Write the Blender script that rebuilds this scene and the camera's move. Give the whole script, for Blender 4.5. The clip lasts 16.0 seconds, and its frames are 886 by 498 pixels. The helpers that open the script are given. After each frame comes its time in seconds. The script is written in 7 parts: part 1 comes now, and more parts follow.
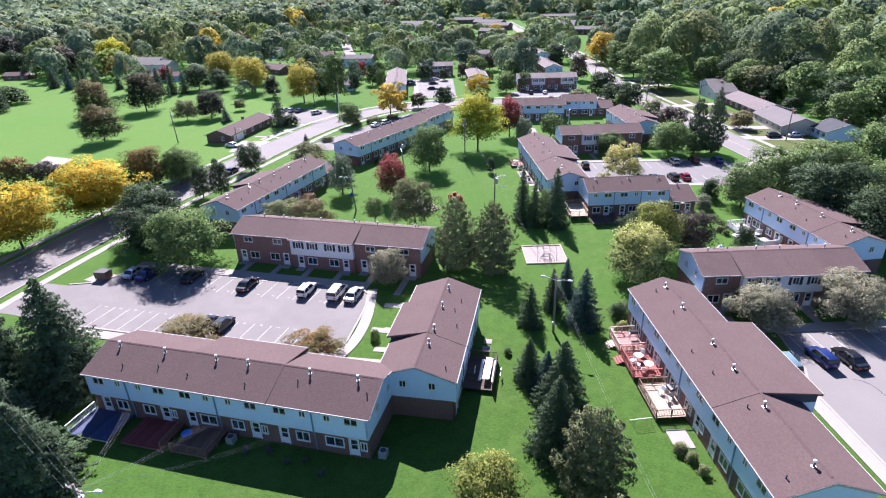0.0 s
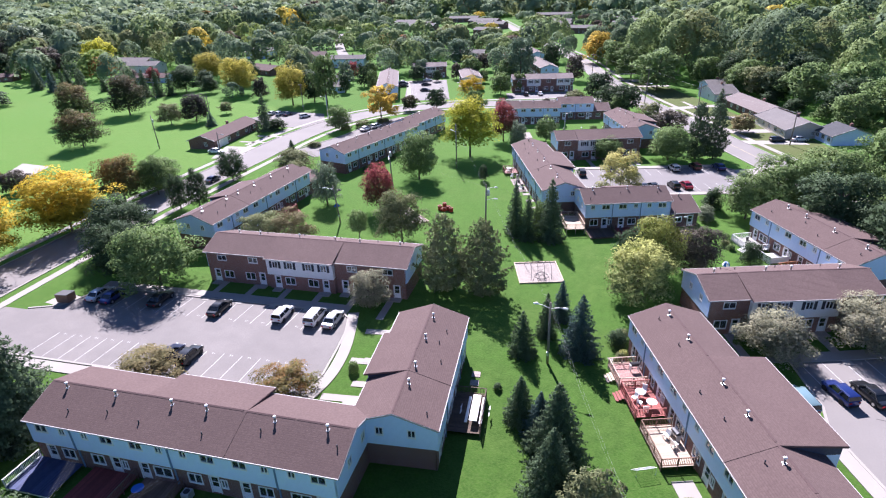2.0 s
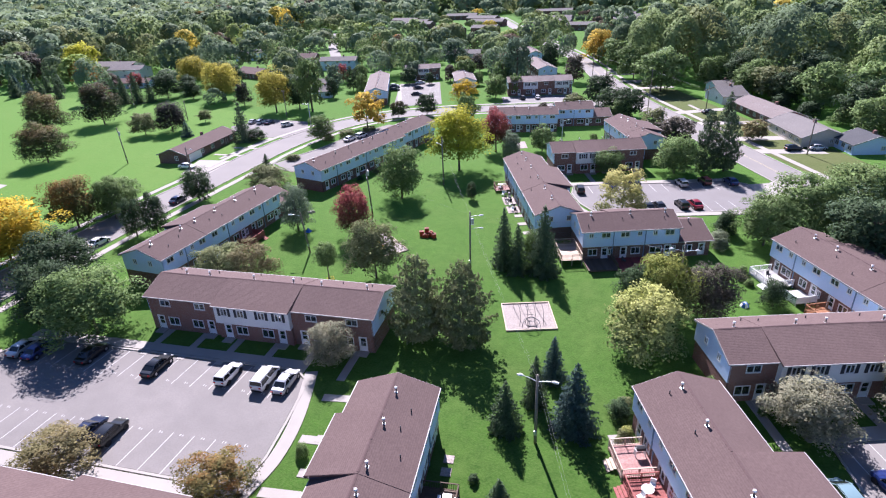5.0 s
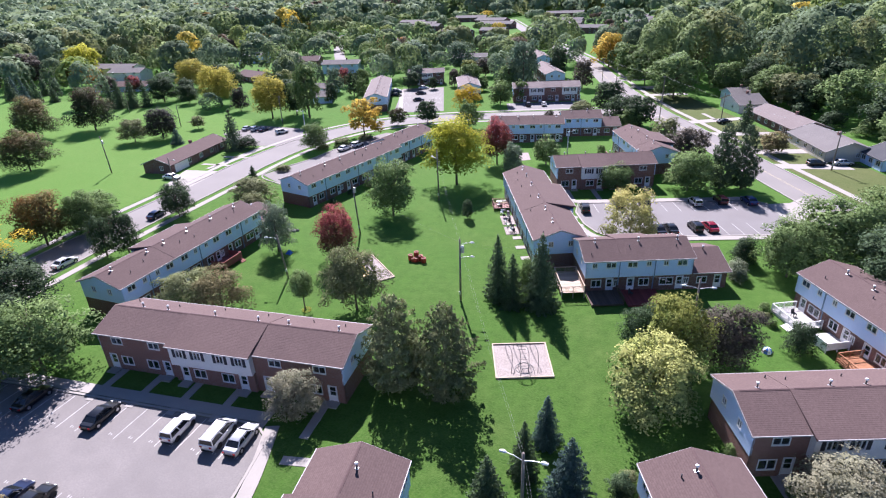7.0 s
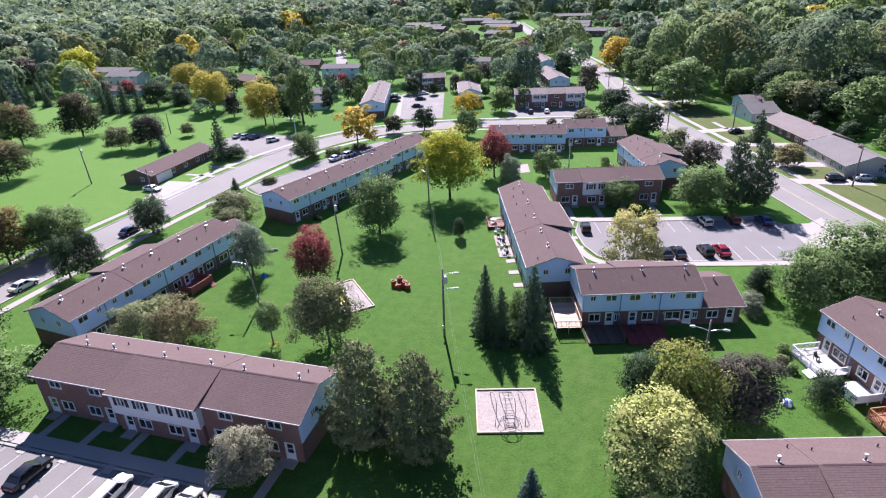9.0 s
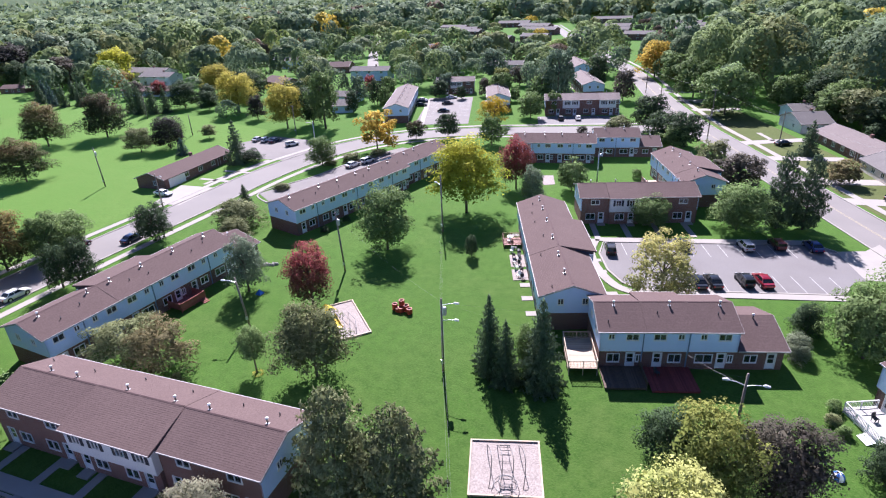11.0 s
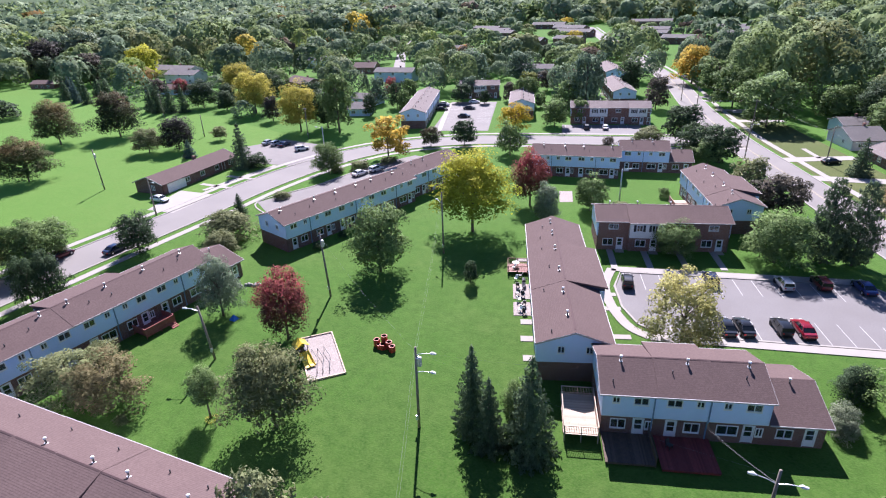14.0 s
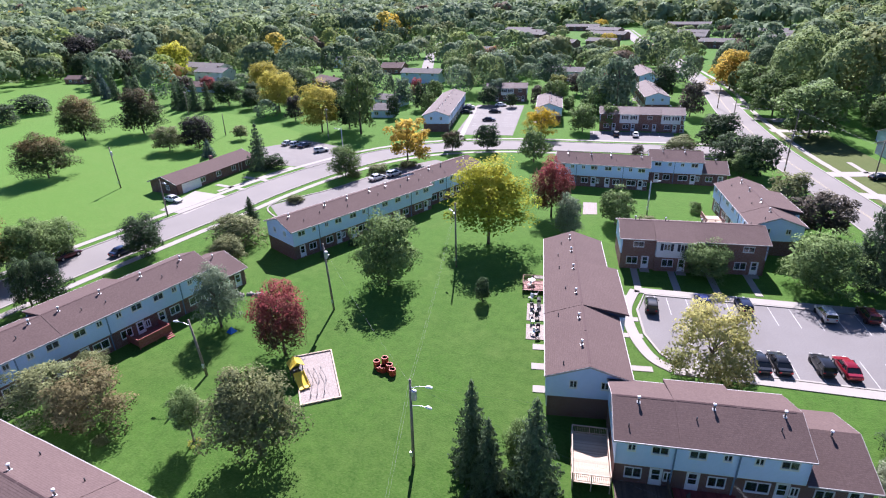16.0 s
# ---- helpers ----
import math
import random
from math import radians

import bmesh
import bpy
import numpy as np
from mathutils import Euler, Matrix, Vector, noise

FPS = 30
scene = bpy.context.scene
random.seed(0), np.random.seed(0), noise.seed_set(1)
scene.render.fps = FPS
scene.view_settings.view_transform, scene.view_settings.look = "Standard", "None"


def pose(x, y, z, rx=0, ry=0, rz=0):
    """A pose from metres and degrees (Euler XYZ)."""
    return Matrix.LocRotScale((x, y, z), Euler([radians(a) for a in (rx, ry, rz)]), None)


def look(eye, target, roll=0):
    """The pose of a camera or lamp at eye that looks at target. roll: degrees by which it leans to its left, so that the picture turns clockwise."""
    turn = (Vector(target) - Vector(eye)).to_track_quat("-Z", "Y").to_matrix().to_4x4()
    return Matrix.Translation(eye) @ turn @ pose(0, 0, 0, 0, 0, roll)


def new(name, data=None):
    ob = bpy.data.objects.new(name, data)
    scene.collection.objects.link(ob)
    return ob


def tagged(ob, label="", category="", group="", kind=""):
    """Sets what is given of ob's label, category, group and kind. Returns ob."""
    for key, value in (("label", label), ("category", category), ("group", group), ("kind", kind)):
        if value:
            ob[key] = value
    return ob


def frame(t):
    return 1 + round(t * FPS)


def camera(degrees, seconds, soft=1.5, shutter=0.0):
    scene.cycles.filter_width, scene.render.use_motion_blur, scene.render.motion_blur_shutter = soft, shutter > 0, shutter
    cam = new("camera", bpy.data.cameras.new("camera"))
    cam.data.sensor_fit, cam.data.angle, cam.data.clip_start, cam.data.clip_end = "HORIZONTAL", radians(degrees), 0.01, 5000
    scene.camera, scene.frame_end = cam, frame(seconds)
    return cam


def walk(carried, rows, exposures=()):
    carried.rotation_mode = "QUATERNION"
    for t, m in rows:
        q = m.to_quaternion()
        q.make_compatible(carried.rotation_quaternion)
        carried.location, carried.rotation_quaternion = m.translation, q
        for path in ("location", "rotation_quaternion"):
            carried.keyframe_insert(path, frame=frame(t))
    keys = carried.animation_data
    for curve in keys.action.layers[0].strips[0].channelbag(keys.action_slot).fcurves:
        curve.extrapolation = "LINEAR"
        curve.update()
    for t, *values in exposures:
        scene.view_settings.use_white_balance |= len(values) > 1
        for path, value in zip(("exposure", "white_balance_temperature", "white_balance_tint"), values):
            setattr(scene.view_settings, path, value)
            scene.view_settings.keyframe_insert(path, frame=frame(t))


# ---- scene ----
cam = camera(76.2, 16.0, soft=1.15)
PATH = [
    (0, (1.983, 2.551, 41.443), (1.303, 4.23, 40.596), -1.9),
    (0.5, (1.754, 4.071, 41.497), (1.077, 5.751, 40.648), -1.8),
    (1, (1.521, 5.758, 41.557), (0.846, 7.438, 40.706), -1.9),
    (1.5, (1.274, 7.536, 41.61), (0.601, 9.216, 40.758), -1.9),
    (2, (1.038, 9.359, 41.674), (0.367, 11.04, 40.821), -2.0),
    (2.5, (0.828, 11.386, 41.767), (0.157, 13.065, 40.912), -2.1),
    (3, (0.7, 13.515, 41.904), (0.028, 15.192, 41.047), -2.3),
    (3.5, (0.563, 15.704, 42.05), (-0.112, 17.378, 41.189), -2.4),
    (4, (0.363, 18.026, 42.143), (-0.313, 19.699, 41.279), -2.6),
    (6.5, (-0.328, 30.18, 42.085), (-1.027, 31.846, 41.227), -2.6),
    (7, (-0.395, 32.619, 42.107), (-1.107, 34.28, 41.25), -2.6),
    (7.5, (-0.446, 34.984, 42.109), (-1.165, 36.643, 41.254), -2.7),
    (8, (-0.493, 37.262, 42.074), (-1.205, 38.924, 41.22), -2.7),
    (8.5, (-0.538, 39.499, 42.002), (-1.259, 41.159, 41.15), -2.7),
    (9, (-0.538, 41.715, 41.927), (-1.275, 43.368, 41.078), -2.6),
    (9.2, (-0.537, 42.587, 41.903), (-1.282, 44.238, 41.054), -2.6),
    (11.5, (-0.065, 52.582, 41.045), (-0.934, 54.178, 40.208), -2.5),
    (12, (0.083, 54.611, 40.997), (-0.8, 56.198, 40.159), -2.4),
    (12.5, (-0.021, 56.536, 40.935), (-0.91, 58.119, 40.096), -2.3),
    (13, (-0.171, 58.262, 40.904), (-1.066, 59.842, 40.066), -2.3),
    (13.5, (-0.219, 59.94, 40.836), (-1.127, 61.514, 40.0), -2.2),
    (14, (-0.267, 61.612, 40.749), (-1.207, 63.169, 39.916), -2.1),
    (14.5, (-0.349, 63.173, 40.647), (-1.326, 64.707, 39.817), -1.9),
    (15, (-0.518, 64.574, 40.581), (-1.512, 66.098, 39.753), -1.7),
    (15.5, (-0.71, 65.932, 40.54), (-1.718, 67.448, 39.711), -1.6),
    (16, (-1.032, 67.335, 40.501), (-2.053, 68.842, 39.672), -1.6),
]
walk(cam, [(t, look(eye, target, roll)) for t, eye, target, roll in PATH], [(0, 1.69, 5400, 25.5), (4, 1.60, 5400, 25.5), (8, 1.55, 5400, 25.5), (16, 1.58, 5400, 25.5)])

# ---- light ----
SUN_EL, SUN_AZ = 42.5, 119.0          # degrees; azimuth counted from +x towards +y
sun_dir = Vector((math.cos(radians(SUN_EL)) * math.cos(radians(SUN_AZ)), math.cos(radians(SUN_EL)) * math.sin(radians(SUN_AZ)), math.sin(radians(SUN_EL))))
world = bpy.data.worlds.new("sky")
scene.world = world
world.use_nodes = True
wt = world.node_tree
sky = wt.nodes.new("ShaderNodeTexSky")
sky.sky_type, sky.sun_disc = "NISHITA", False
sky.sun_elevation, sky.sun_rotation = radians(SUN_EL), radians(90 - SUN_AZ)
sky.air_density, sky.dust_density, sky.ozone_density = 1.0, 0.15, 5.0
wt.links.new(sky.outputs[0], wt.nodes["Background"].inputs[0])
wt.nodes["Background"].inputs[1].default_value = 0.039
sun_data = bpy.data.lights.new("sun", "SUN")
sun_data.energy, sun_data.angle, sun_data.color = 5.0, radians(0.53), (1.0, 0.89, 0.755)
sun = new("sun", sun_data)
sun.matrix_world = look(tuple(sun_dir * 300), (0, 0, 0))

# ---- materials ----


def material(name, colour, rough=0.85, metal=0.0, fine=None, large=None, patch=None, bump=0.0, bump_scale=30.0, spec=0.3, island=0.0, obj_random=0.0, sheer=0.0, coords="Object", mid=None):
    """A surface: colour, its fine grain and large stains as (scale, strength, other colour), relief, and spread from piece to piece."""
    m = bpy.data.materials.new(name)
    m.use_nodes = True
    t = m.node_tree
    b = t.nodes["Principled BSDF"]
    b.inputs["Roughness"].default_value, b.inputs["Metallic"].default_value = rough, metal
    b.inputs["Specular IOR Level"].default_value = spec
    co = t.nodes.new("ShaderNodeTexCoord").outputs[coords]
    value = None
    rgb = t.nodes.new("ShaderNodeRGB")
    rgb.outputs[0].default_value = (*colour, 1)
    value = rgb.outputs[0]
    for layer in (patch, large, mid, fine):
        if layer:
            scale, strength, other = layer
            n = t.nodes.new("ShaderNodeTexNoise")
            n.inputs["Scale"].default_value, n.inputs["Detail"].default_value = scale, 5
            t.links.new(co, n.inputs["Vector"])
            r = t.nodes.new("ShaderNodeMapRange")
            r.inputs["From Min"].default_value, r.inputs["From Max"].default_value = 0.35, 0.65
            r.inputs["To Max"].default_value = strength
            t.links.new(n.outputs[0], r.inputs[0])
            mix = t.nodes.new("ShaderNodeMix")
            mix.data_type = "RGBA"
            t.links.new(r.outputs[0], mix.inputs[0])
            t.links.new(value, mix.inputs[6])
            mix.inputs[7].default_value = (*other, 1)
            value = mix.outputs[2]
    for spread, node, out in ((island, "ShaderNodeNewGeometry", "Random Per Island"), (obj_random, "ShaderNodeObjectInfo", "Random")):
        if spread:
            src = t.nodes.new(node).outputs[out]
            r = t.nodes.new("ShaderNodeMapRange")
            r.inputs["To Min"].default_value, r.inputs["To Max"].default_value = 1 - spread, 1 + spread
            t.links.new(src, r.inputs[0])
            hsv = t.nodes.new("ShaderNodeHueSaturation")
            t.links.new(r.outputs[0], hsv.inputs["Value"])
            t.links.new(value, hsv.inputs["Color"])
            value = hsv.outputs[0]
    t.links.new(value, b.inputs["Base Color"])
    if bump:
        n = t.nodes.new("ShaderNodeTexNoise")
        n.inputs["Scale"].default_value, n.inputs["Detail"].default_value = bump_scale, 3
        t.links.new(co, n.inputs["Vector"])
        bp = t.nodes.new("ShaderNodeBump")
        bp.inputs["Strength"].default_value, bp.inputs["Distance"].default_value = bump, 0.05
        t.links.new(n.outputs[0], bp.inputs["Height"])
        t.links.new(bp.outputs[0], b.inputs["Normal"])
    if sheer:
        tr = t.nodes.new("ShaderNodeBsdfTranslucent")
        t.links.new(value, tr.inputs[0])
        mx = t.nodes.new("ShaderNodeMixShader")
        mx.inputs[0].default_value = sheer
        t.links.new(b.outputs[0], mx.inputs[1])
        t.links.new(tr.outputs[0], mx.inputs[2])
        t.links.new(mx.outputs[0], t.nodes["Material Output"].inputs[0])
    return m


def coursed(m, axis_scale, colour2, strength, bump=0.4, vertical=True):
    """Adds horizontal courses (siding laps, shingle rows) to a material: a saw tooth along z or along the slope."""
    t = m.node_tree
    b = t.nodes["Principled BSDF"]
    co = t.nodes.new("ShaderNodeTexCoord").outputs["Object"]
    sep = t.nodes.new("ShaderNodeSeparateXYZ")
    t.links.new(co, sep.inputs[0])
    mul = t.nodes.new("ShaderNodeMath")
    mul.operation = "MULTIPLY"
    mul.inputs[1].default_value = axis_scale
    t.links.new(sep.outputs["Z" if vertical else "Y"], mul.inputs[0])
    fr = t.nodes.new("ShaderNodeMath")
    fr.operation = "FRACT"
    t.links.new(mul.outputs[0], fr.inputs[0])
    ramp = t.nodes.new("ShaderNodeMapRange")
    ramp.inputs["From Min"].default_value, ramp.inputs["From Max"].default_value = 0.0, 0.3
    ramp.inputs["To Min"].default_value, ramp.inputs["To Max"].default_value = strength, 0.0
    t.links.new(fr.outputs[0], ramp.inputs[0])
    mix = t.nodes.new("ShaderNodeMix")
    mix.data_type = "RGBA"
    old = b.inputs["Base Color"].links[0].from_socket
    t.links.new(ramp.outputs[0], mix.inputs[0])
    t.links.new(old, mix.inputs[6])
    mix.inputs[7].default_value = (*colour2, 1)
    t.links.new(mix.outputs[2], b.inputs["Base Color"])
    bp = t.nodes.new("ShaderNodeBump")
    bp.inputs["Strength"].default_value, bp.inputs["Distance"].default_value = bump, 0.03
    t.links.new(fr.outputs[0], bp.inputs["Height"])
    t.links.new(bp.outputs[0], b.inputs["Normal"])
    return m


def brickwork(name, c1, c2, mortar):
    m = material(name, c1, rough=0.9)
    t = m.node_tree
    b = t.nodes["Principled BSDF"]
    co = t.nodes.new("ShaderNodeTexCoord").outputs["Object"]
    sep = t.nodes.new("ShaderNodeSeparateXYZ")
    t.links.new(co, sep.inputs[0])
    add = t.nodes.new("ShaderNodeMath")
    t.links.new(sep.outputs[0], add.inputs[0])
    t.links.new(sep.outputs[1], add.inputs[1])
    com = t.nodes.new("ShaderNodeCombineXYZ")
    t.links.new(add.outputs[0], com.inputs[0])
    t.links.new(sep.outputs[2], com.inputs[1])
    br = t.nodes.new("ShaderNodeTexBrick")
    br.inputs["Scale"].default_value = 1.0
    br.inputs["Brick Width"].default_value, br.inputs["Row Height"].default_value = 0.21, 0.072
    br.inputs["Mortar Size"].default_value = 0.006
    br.inputs["Color1"].default_value, br.inputs["Color2"].default_value, br.inputs["Mortar"].default_value = (*c1, 1), (*c2, 1), (*mortar, 1)
    t.links.new(com.outputs[0], br.inputs["Vector"])
    t.links.new(br.outputs[0], b.inputs["Base Color"])
    bp = t.nodes.new("ShaderNodeBump")
    bp.inputs["Strength"].default_value, bp.inputs["Distance"].default_value = 0.4, 0.01
    t.links.new(br.outputs["Fac"], bp.inputs["Height"])
    bp.invert = True
    t.links.new(bp.outputs[0], b.inputs["Normal"])
    return m


def glazing():
    m = bpy.data.materials.new("window_glass")
    m.use_nodes = True
    t = m.node_tree
    b = t.nodes["Principled BSDF"]
    b.inputs["Base Color"].default_value = (0.42, 0.48, 0.52, 1)
    b.inputs["Roughness"].default_value, b.inputs["IOR"].default_value = 0.03, 1.5
    b.inputs["Transmission Weight"].default_value = 0.9
    return m


M = {}
M["grass"] = material("lawn_grass", (0.037, 0.081, 0.011), 0.95, fine=(3.6, 0.65, (0.067, 0.113, 0.024)), mid=(0.8, 0.75, (0.022, 0.058, 0.007)), large=(0.06, 0.85, (0.040, 0.102, 0.011)), patch=(0.22, 0.75, (0.076, 0.116, 0.027)), bump=1.0, bump_scale=6, spec=0.1)
M["grass_dry"] = material("dry_lawn_grass", (0.082, 0.100, 0.030), 0.95, fine=(3.6, 0.6, (0.115, 0.128, 0.048)), mid=(0.8, 0.6, (0.056, 0.080, 0.020)), large=(0.06, 0.7, (0.062, 0.098, 0.022)), patch=(0.22, 0.7, (0.125, 0.125, 0.055)), bump=1.0, bump_scale=6, spec=0.1)
# paler than the lawn: low backlight on far grass is put into the colour
M["meadow"] = material("backlit_park_grass", (0.068, 0.126, 0.024), 0.95, fine=(1.3, 0.55, (0.100, 0.150, 0.036)), mid=(0.3, 0.6, (0.048, 0.104, 0.015)), large=(0.03, 0.8, (0.058, 0.118, 0.018)), patch=(0.12, 0.6, (0.102, 0.140, 0.038)), bump=0.8, bump_scale=6, spec=0.1)
for key in ("grass", "meadow"):      # blades catch light at low angles
    node = M[key].node_tree.nodes["Principled BSDF"]
    node.inputs["Sheen Weight"].default_value, node.inputs["Sheen Roughness"].default_value, node.inputs["Sheen Tint"].default_value = 0.42, 0.42, (0.46, 1.0, 0.14, 1)
M["asphalt"] = material("worn_grey_asphalt", (0.182, 0.168, 0.158), 0.9, fine=(6, 0.5, (0.142, 0.132, 0.125)), mid=(0.5, 0.5, (0.160, 0.147, 0.138)), large=(0.13, 0.8, (0.226, 0.208, 0.194)), bump=0.2, bump_scale=40)
M["asphalt_dark"] = material("grey_asphalt", (0.170, 0.157, 0.151), 0.9, fine=(6, 0.45, (0.13, 0.125, 0.126)), large=(0.13, 0.8, (0.205, 0.194, 0.190)), bump=0.2, bump_scale=40)
M["road"] = material("road_asphalt", (0.182, 0.170, 0.160), 0.9, fine=(5, 0.4, (0.185, 0.168, 0.155)), large=(0.1, 0.7, (0.222, 0.206, 0.192)), bump=0.2, bump_scale=40)
M["concrete"] = material("pale_concrete", (0.285, 0.265, 0.240), 0.9, fine=(4, 0.4, (0.29, 0.265, 0.235)), large=(0.4, 0.6, (0.335, 0.314, 0.284)), bump=0.15)
M["paint"] = material("worn_white_paint", (0.50, 0.49, 0.47), 0.8, fine=(7, 0.8, (0.28, 0.27, 0.26)))
M["yellow_paint"] = material("worn_yellow_paint", (0.34, 0.29, 0.19), 0.8, fine=(7, 0.5, (0.28, 0.25, 0.2)))
M["mulch"] = material("wood_chips", (0.24, 0.205, 0.185), 0.95, fine=(7, 0.8, (0.40, 0.35, 0.32)), large=(0.7, 0.6, (0.18, 0.152, 0.138)), bump=0.6, bump_scale=12)
M["roof"] = coursed(material("brown_asphalt_shingles", (0.120, 0.084, 0.077), 0.95, fine=(5.0, 0.6, (0.084, 0.058, 0.054)), large=(0.35, 0.6, (0.138, 0.098, 0.089)), spec=0.2), 5.2, (0.066, 0.043, 0.040), 0.5, bump=0.5, vertical=False)
M["roof_grey"] = coursed(material("grey_asphalt_shingles", (0.165, 0.152, 0.146), 0.95, fine=(5.0, 0.6, (0.122, 0.112, 0.108)), large=(0.35, 0.6, (0.205, 0.188, 0.178)), spec=0.2), 7.0, (0.1, 0.09, 0.09), 0.5, bump=0.5, vertical=False)
M["roof_tan"] = coursed(material("weathered_tan_shingles", (0.190, 0.160, 0.150), 0.95, fine=(5.0, 0.6, (0.140, 0.116, 0.110)), large=(0.35, 0.6, (0.225, 0.192, 0.180)), spec=0.2), 7.0, (0.12, 0.10, 0.095), 0.5, bump=0.5, vertical=False)
M["roof_dark"] = coursed(material("dark_grey_shingles", (0.075, 0.076, 0.082), 0.95, fine=(5.0, 0.6, (0.055, 0.056, 0.060)), large=(0.35, 0.6, (0.095, 0.095, 0.100)), spec=0.2), 7.0, (0.05, 0.05, 0.052), 0.5, bump=0.5, vertical=False)
M["slate"] = material("slate_blue_boards", (0.050, 0.060, 0.095), 0.7, fine=(4, 0.5, (0.035, 0.042, 0.068)))
# darker than the roof: the ridge's thin shadow line is put into the colour
M["ridge"] = material("ridge_shingles_shade_toned", (0.085, 0.055, 0.052), 0.95, fine=(6, 0.5, (0.12, 0.08, 0.075)))
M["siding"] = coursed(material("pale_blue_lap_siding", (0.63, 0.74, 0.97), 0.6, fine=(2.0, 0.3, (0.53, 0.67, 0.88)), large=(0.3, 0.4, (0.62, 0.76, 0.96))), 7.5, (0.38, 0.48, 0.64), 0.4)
M["siding_white"] = coursed(material("white_lap_siding", (0.80, 0.80, 0.79), 0.6, fine=(2.0, 0.3, (0.72, 0.72, 0.71))), 7.5, (0.45, 0.45, 0.46), 0.5)
M["siding_tan"] = coursed(material("tan_lap_siding", (0.58, 0.53, 0.46), 0.6, fine=(2.0, 0.3, (0.52, 0.47, 0.41))), 7.5, (0.35, 0.32, 0.28), 0.5)
M["brick"] = brickwork("red_brown_brick", (0.185, 0.088, 0.068), (0.245, 0.125, 0.095), (0.28, 0.245, 0.22))
M["brick_dark"] = brickwork("dark_brick", (0.13, 0.065, 0.052), (0.18, 0.09, 0.07), (0.24, 0.21, 0.19))
M["trim"] = material("white_trim", (0.74, 0.74, 0.73), 0.5, fine=(3, 0.3, (0.64, 0.64, 0.63)))
M["eave"] = material("weathered_eave_boards", (0.40, 0.38, 0.37), 0.6, fine=(3, 0.4, (0.30, 0.285, 0.28)))
M["door"] = material("white_storm_door", (0.80, 0.81, 0.82), 0.4, fine=(2, 0.2, (0.72, 0.73, 0.74)))
M["glass"] = glazing()
M["shutter"] = material("black_shutters", (0.03, 0.03, 0.04), 0.6, fine=(8, 0.5, (0.05, 0.05, 0.06)))
M["downspout"] = material("slate_blue_downspout", (0.16, 0.24, 0.36), 0.5, fine=(3, 0.4, (0.12, 0.18, 0.28)))
M["metal"] = material("galvanised_metal", (0.55, 0.56, 0.57), 0.45, 0.6, fine=(4, 0.4, (0.42, 0.43, 0.44)))
M["dark_metal"] = material("dark_metal", (0.06, 0.06, 0.065), 0.5, 0.4, fine=(4, 0.4, (0.1, 0.1, 0.1)))
M["pole_wood"] = material("weathered_pole_wood", (0.20, 0.165, 0.135), 0.9, fine=(7, 0.6, (0.28, 0.24, 0.20)), bump=0.3)
M["deck_red"] = material("red_stained_deck", (0.31, 0.165, 0.145), 0.8, fine=(4, 0.7, (0.42, 0.27, 0.24)), bump=0.3, island=0.2)
M["deck_pale"] = material("pale_deck_boards", (0.42, 0.34, 0.26), 0.8, fine=(4, 0.6, (0.48, 0.38, 0.29)), bump=0.3, island=0.2)
M["deck_brown"] = material("brown_deck_boards", (0.19, 0.115, 0.08), 0.8, fine=(4, 0.6, (0.14, 0.085, 0.06)), bump=0.3, island=0.2)
M["deck_brick"] = material("brick_red_deck_stain", (0.24, 0.072, 0.060), 0.8, fine=(4, 0.6, (0.31, 0.13, 0.115)), bump=0.3, island=0.2)
M["deck_cedar"] = material("cedar_deck_boards", (0.30, 0.135, 0.065), 0.8, fine=(4, 0.6, (0.38, 0.19, 0.10)), bump=0.3, island=0.2)
M["deck_grey"] = material("pale_grey_deck_boards", (0.48, 0.46, 0.43), 0.8, fine=(4, 0.6, (0.36, 0.345, 0.32)), bump=0.3, island=0.15)
# the next two deck colours are darkened to hold the rows' shade
M["deck_shaded"] = material("shade_darkened_deck_boards", (0.115, 0.082, 0.058), 0.85, fine=(4, 0.6, (0.07, 0.055, 0.048)), bump=0.3, island=0.2)
M["deck_red_shaded"] = material("shade_darkened_red_deck", (0.20, 0.045, 0.042), 0.8, fine=(4, 0.6, (0.14, 0.035, 0.032)), bump=0.3, island=0.2)
M["deck_blue"] = material("dark_blue_deck_paint", (0.045, 0.06, 0.13), 0.7, fine=(4, 0.6, (0.07, 0.08, 0.15)), island=0.2)
M["bark"] = material("bark", (0.11, 0.085, 0.068), 0.95, fine=(6, 0.7, (0.17, 0.14, 0.115)), bump=0.6)
M["red_plastic"] = material("red_plastic", (0.42, 0.055, 0.03), 0.5, fine=(3, 0.4, (0.33, 0.05, 0.03)))
M["yellow_plastic"] = material("yellow_plastic", (0.80, 0.58, 0.05), 0.45, fine=(3, 0.3, (0.70, 0.50, 0.06)))
M["white_plastic"] = material("white_plastic", (0.82, 0.81, 0.79), 0.45, fine=(3, 0.3, (0.72, 0.71, 0.7)))
M["blue_plastic"] = material("blue_plastic", (0.05, 0.16, 0.55), 0.45, fine=(3, 0.3, (0.04, 0.12, 0.42)))
M["rubber"] = material("tyre_rubber", (0.02, 0.02, 0.021), 0.9, fine=(9, 0.4, (0.035, 0.035, 0.035)))
M["alloy"] = material("wheel_alloy", (0.55, 0.55, 0.56), 0.3, 0.8)
M["car_glass"] = material("tinted_car_glass", (0.015, 0.018, 0.02), 0.06, spec=0.6)
M["lamp_lens"] = material("clear_lamp_lens", (0.75, 0.75, 0.72), 0.15, spec=0.6)
M["tail_lens"] = material("red_tail_lens", (0.35, 0.02, 0.02), 0.2, spec=0.6)


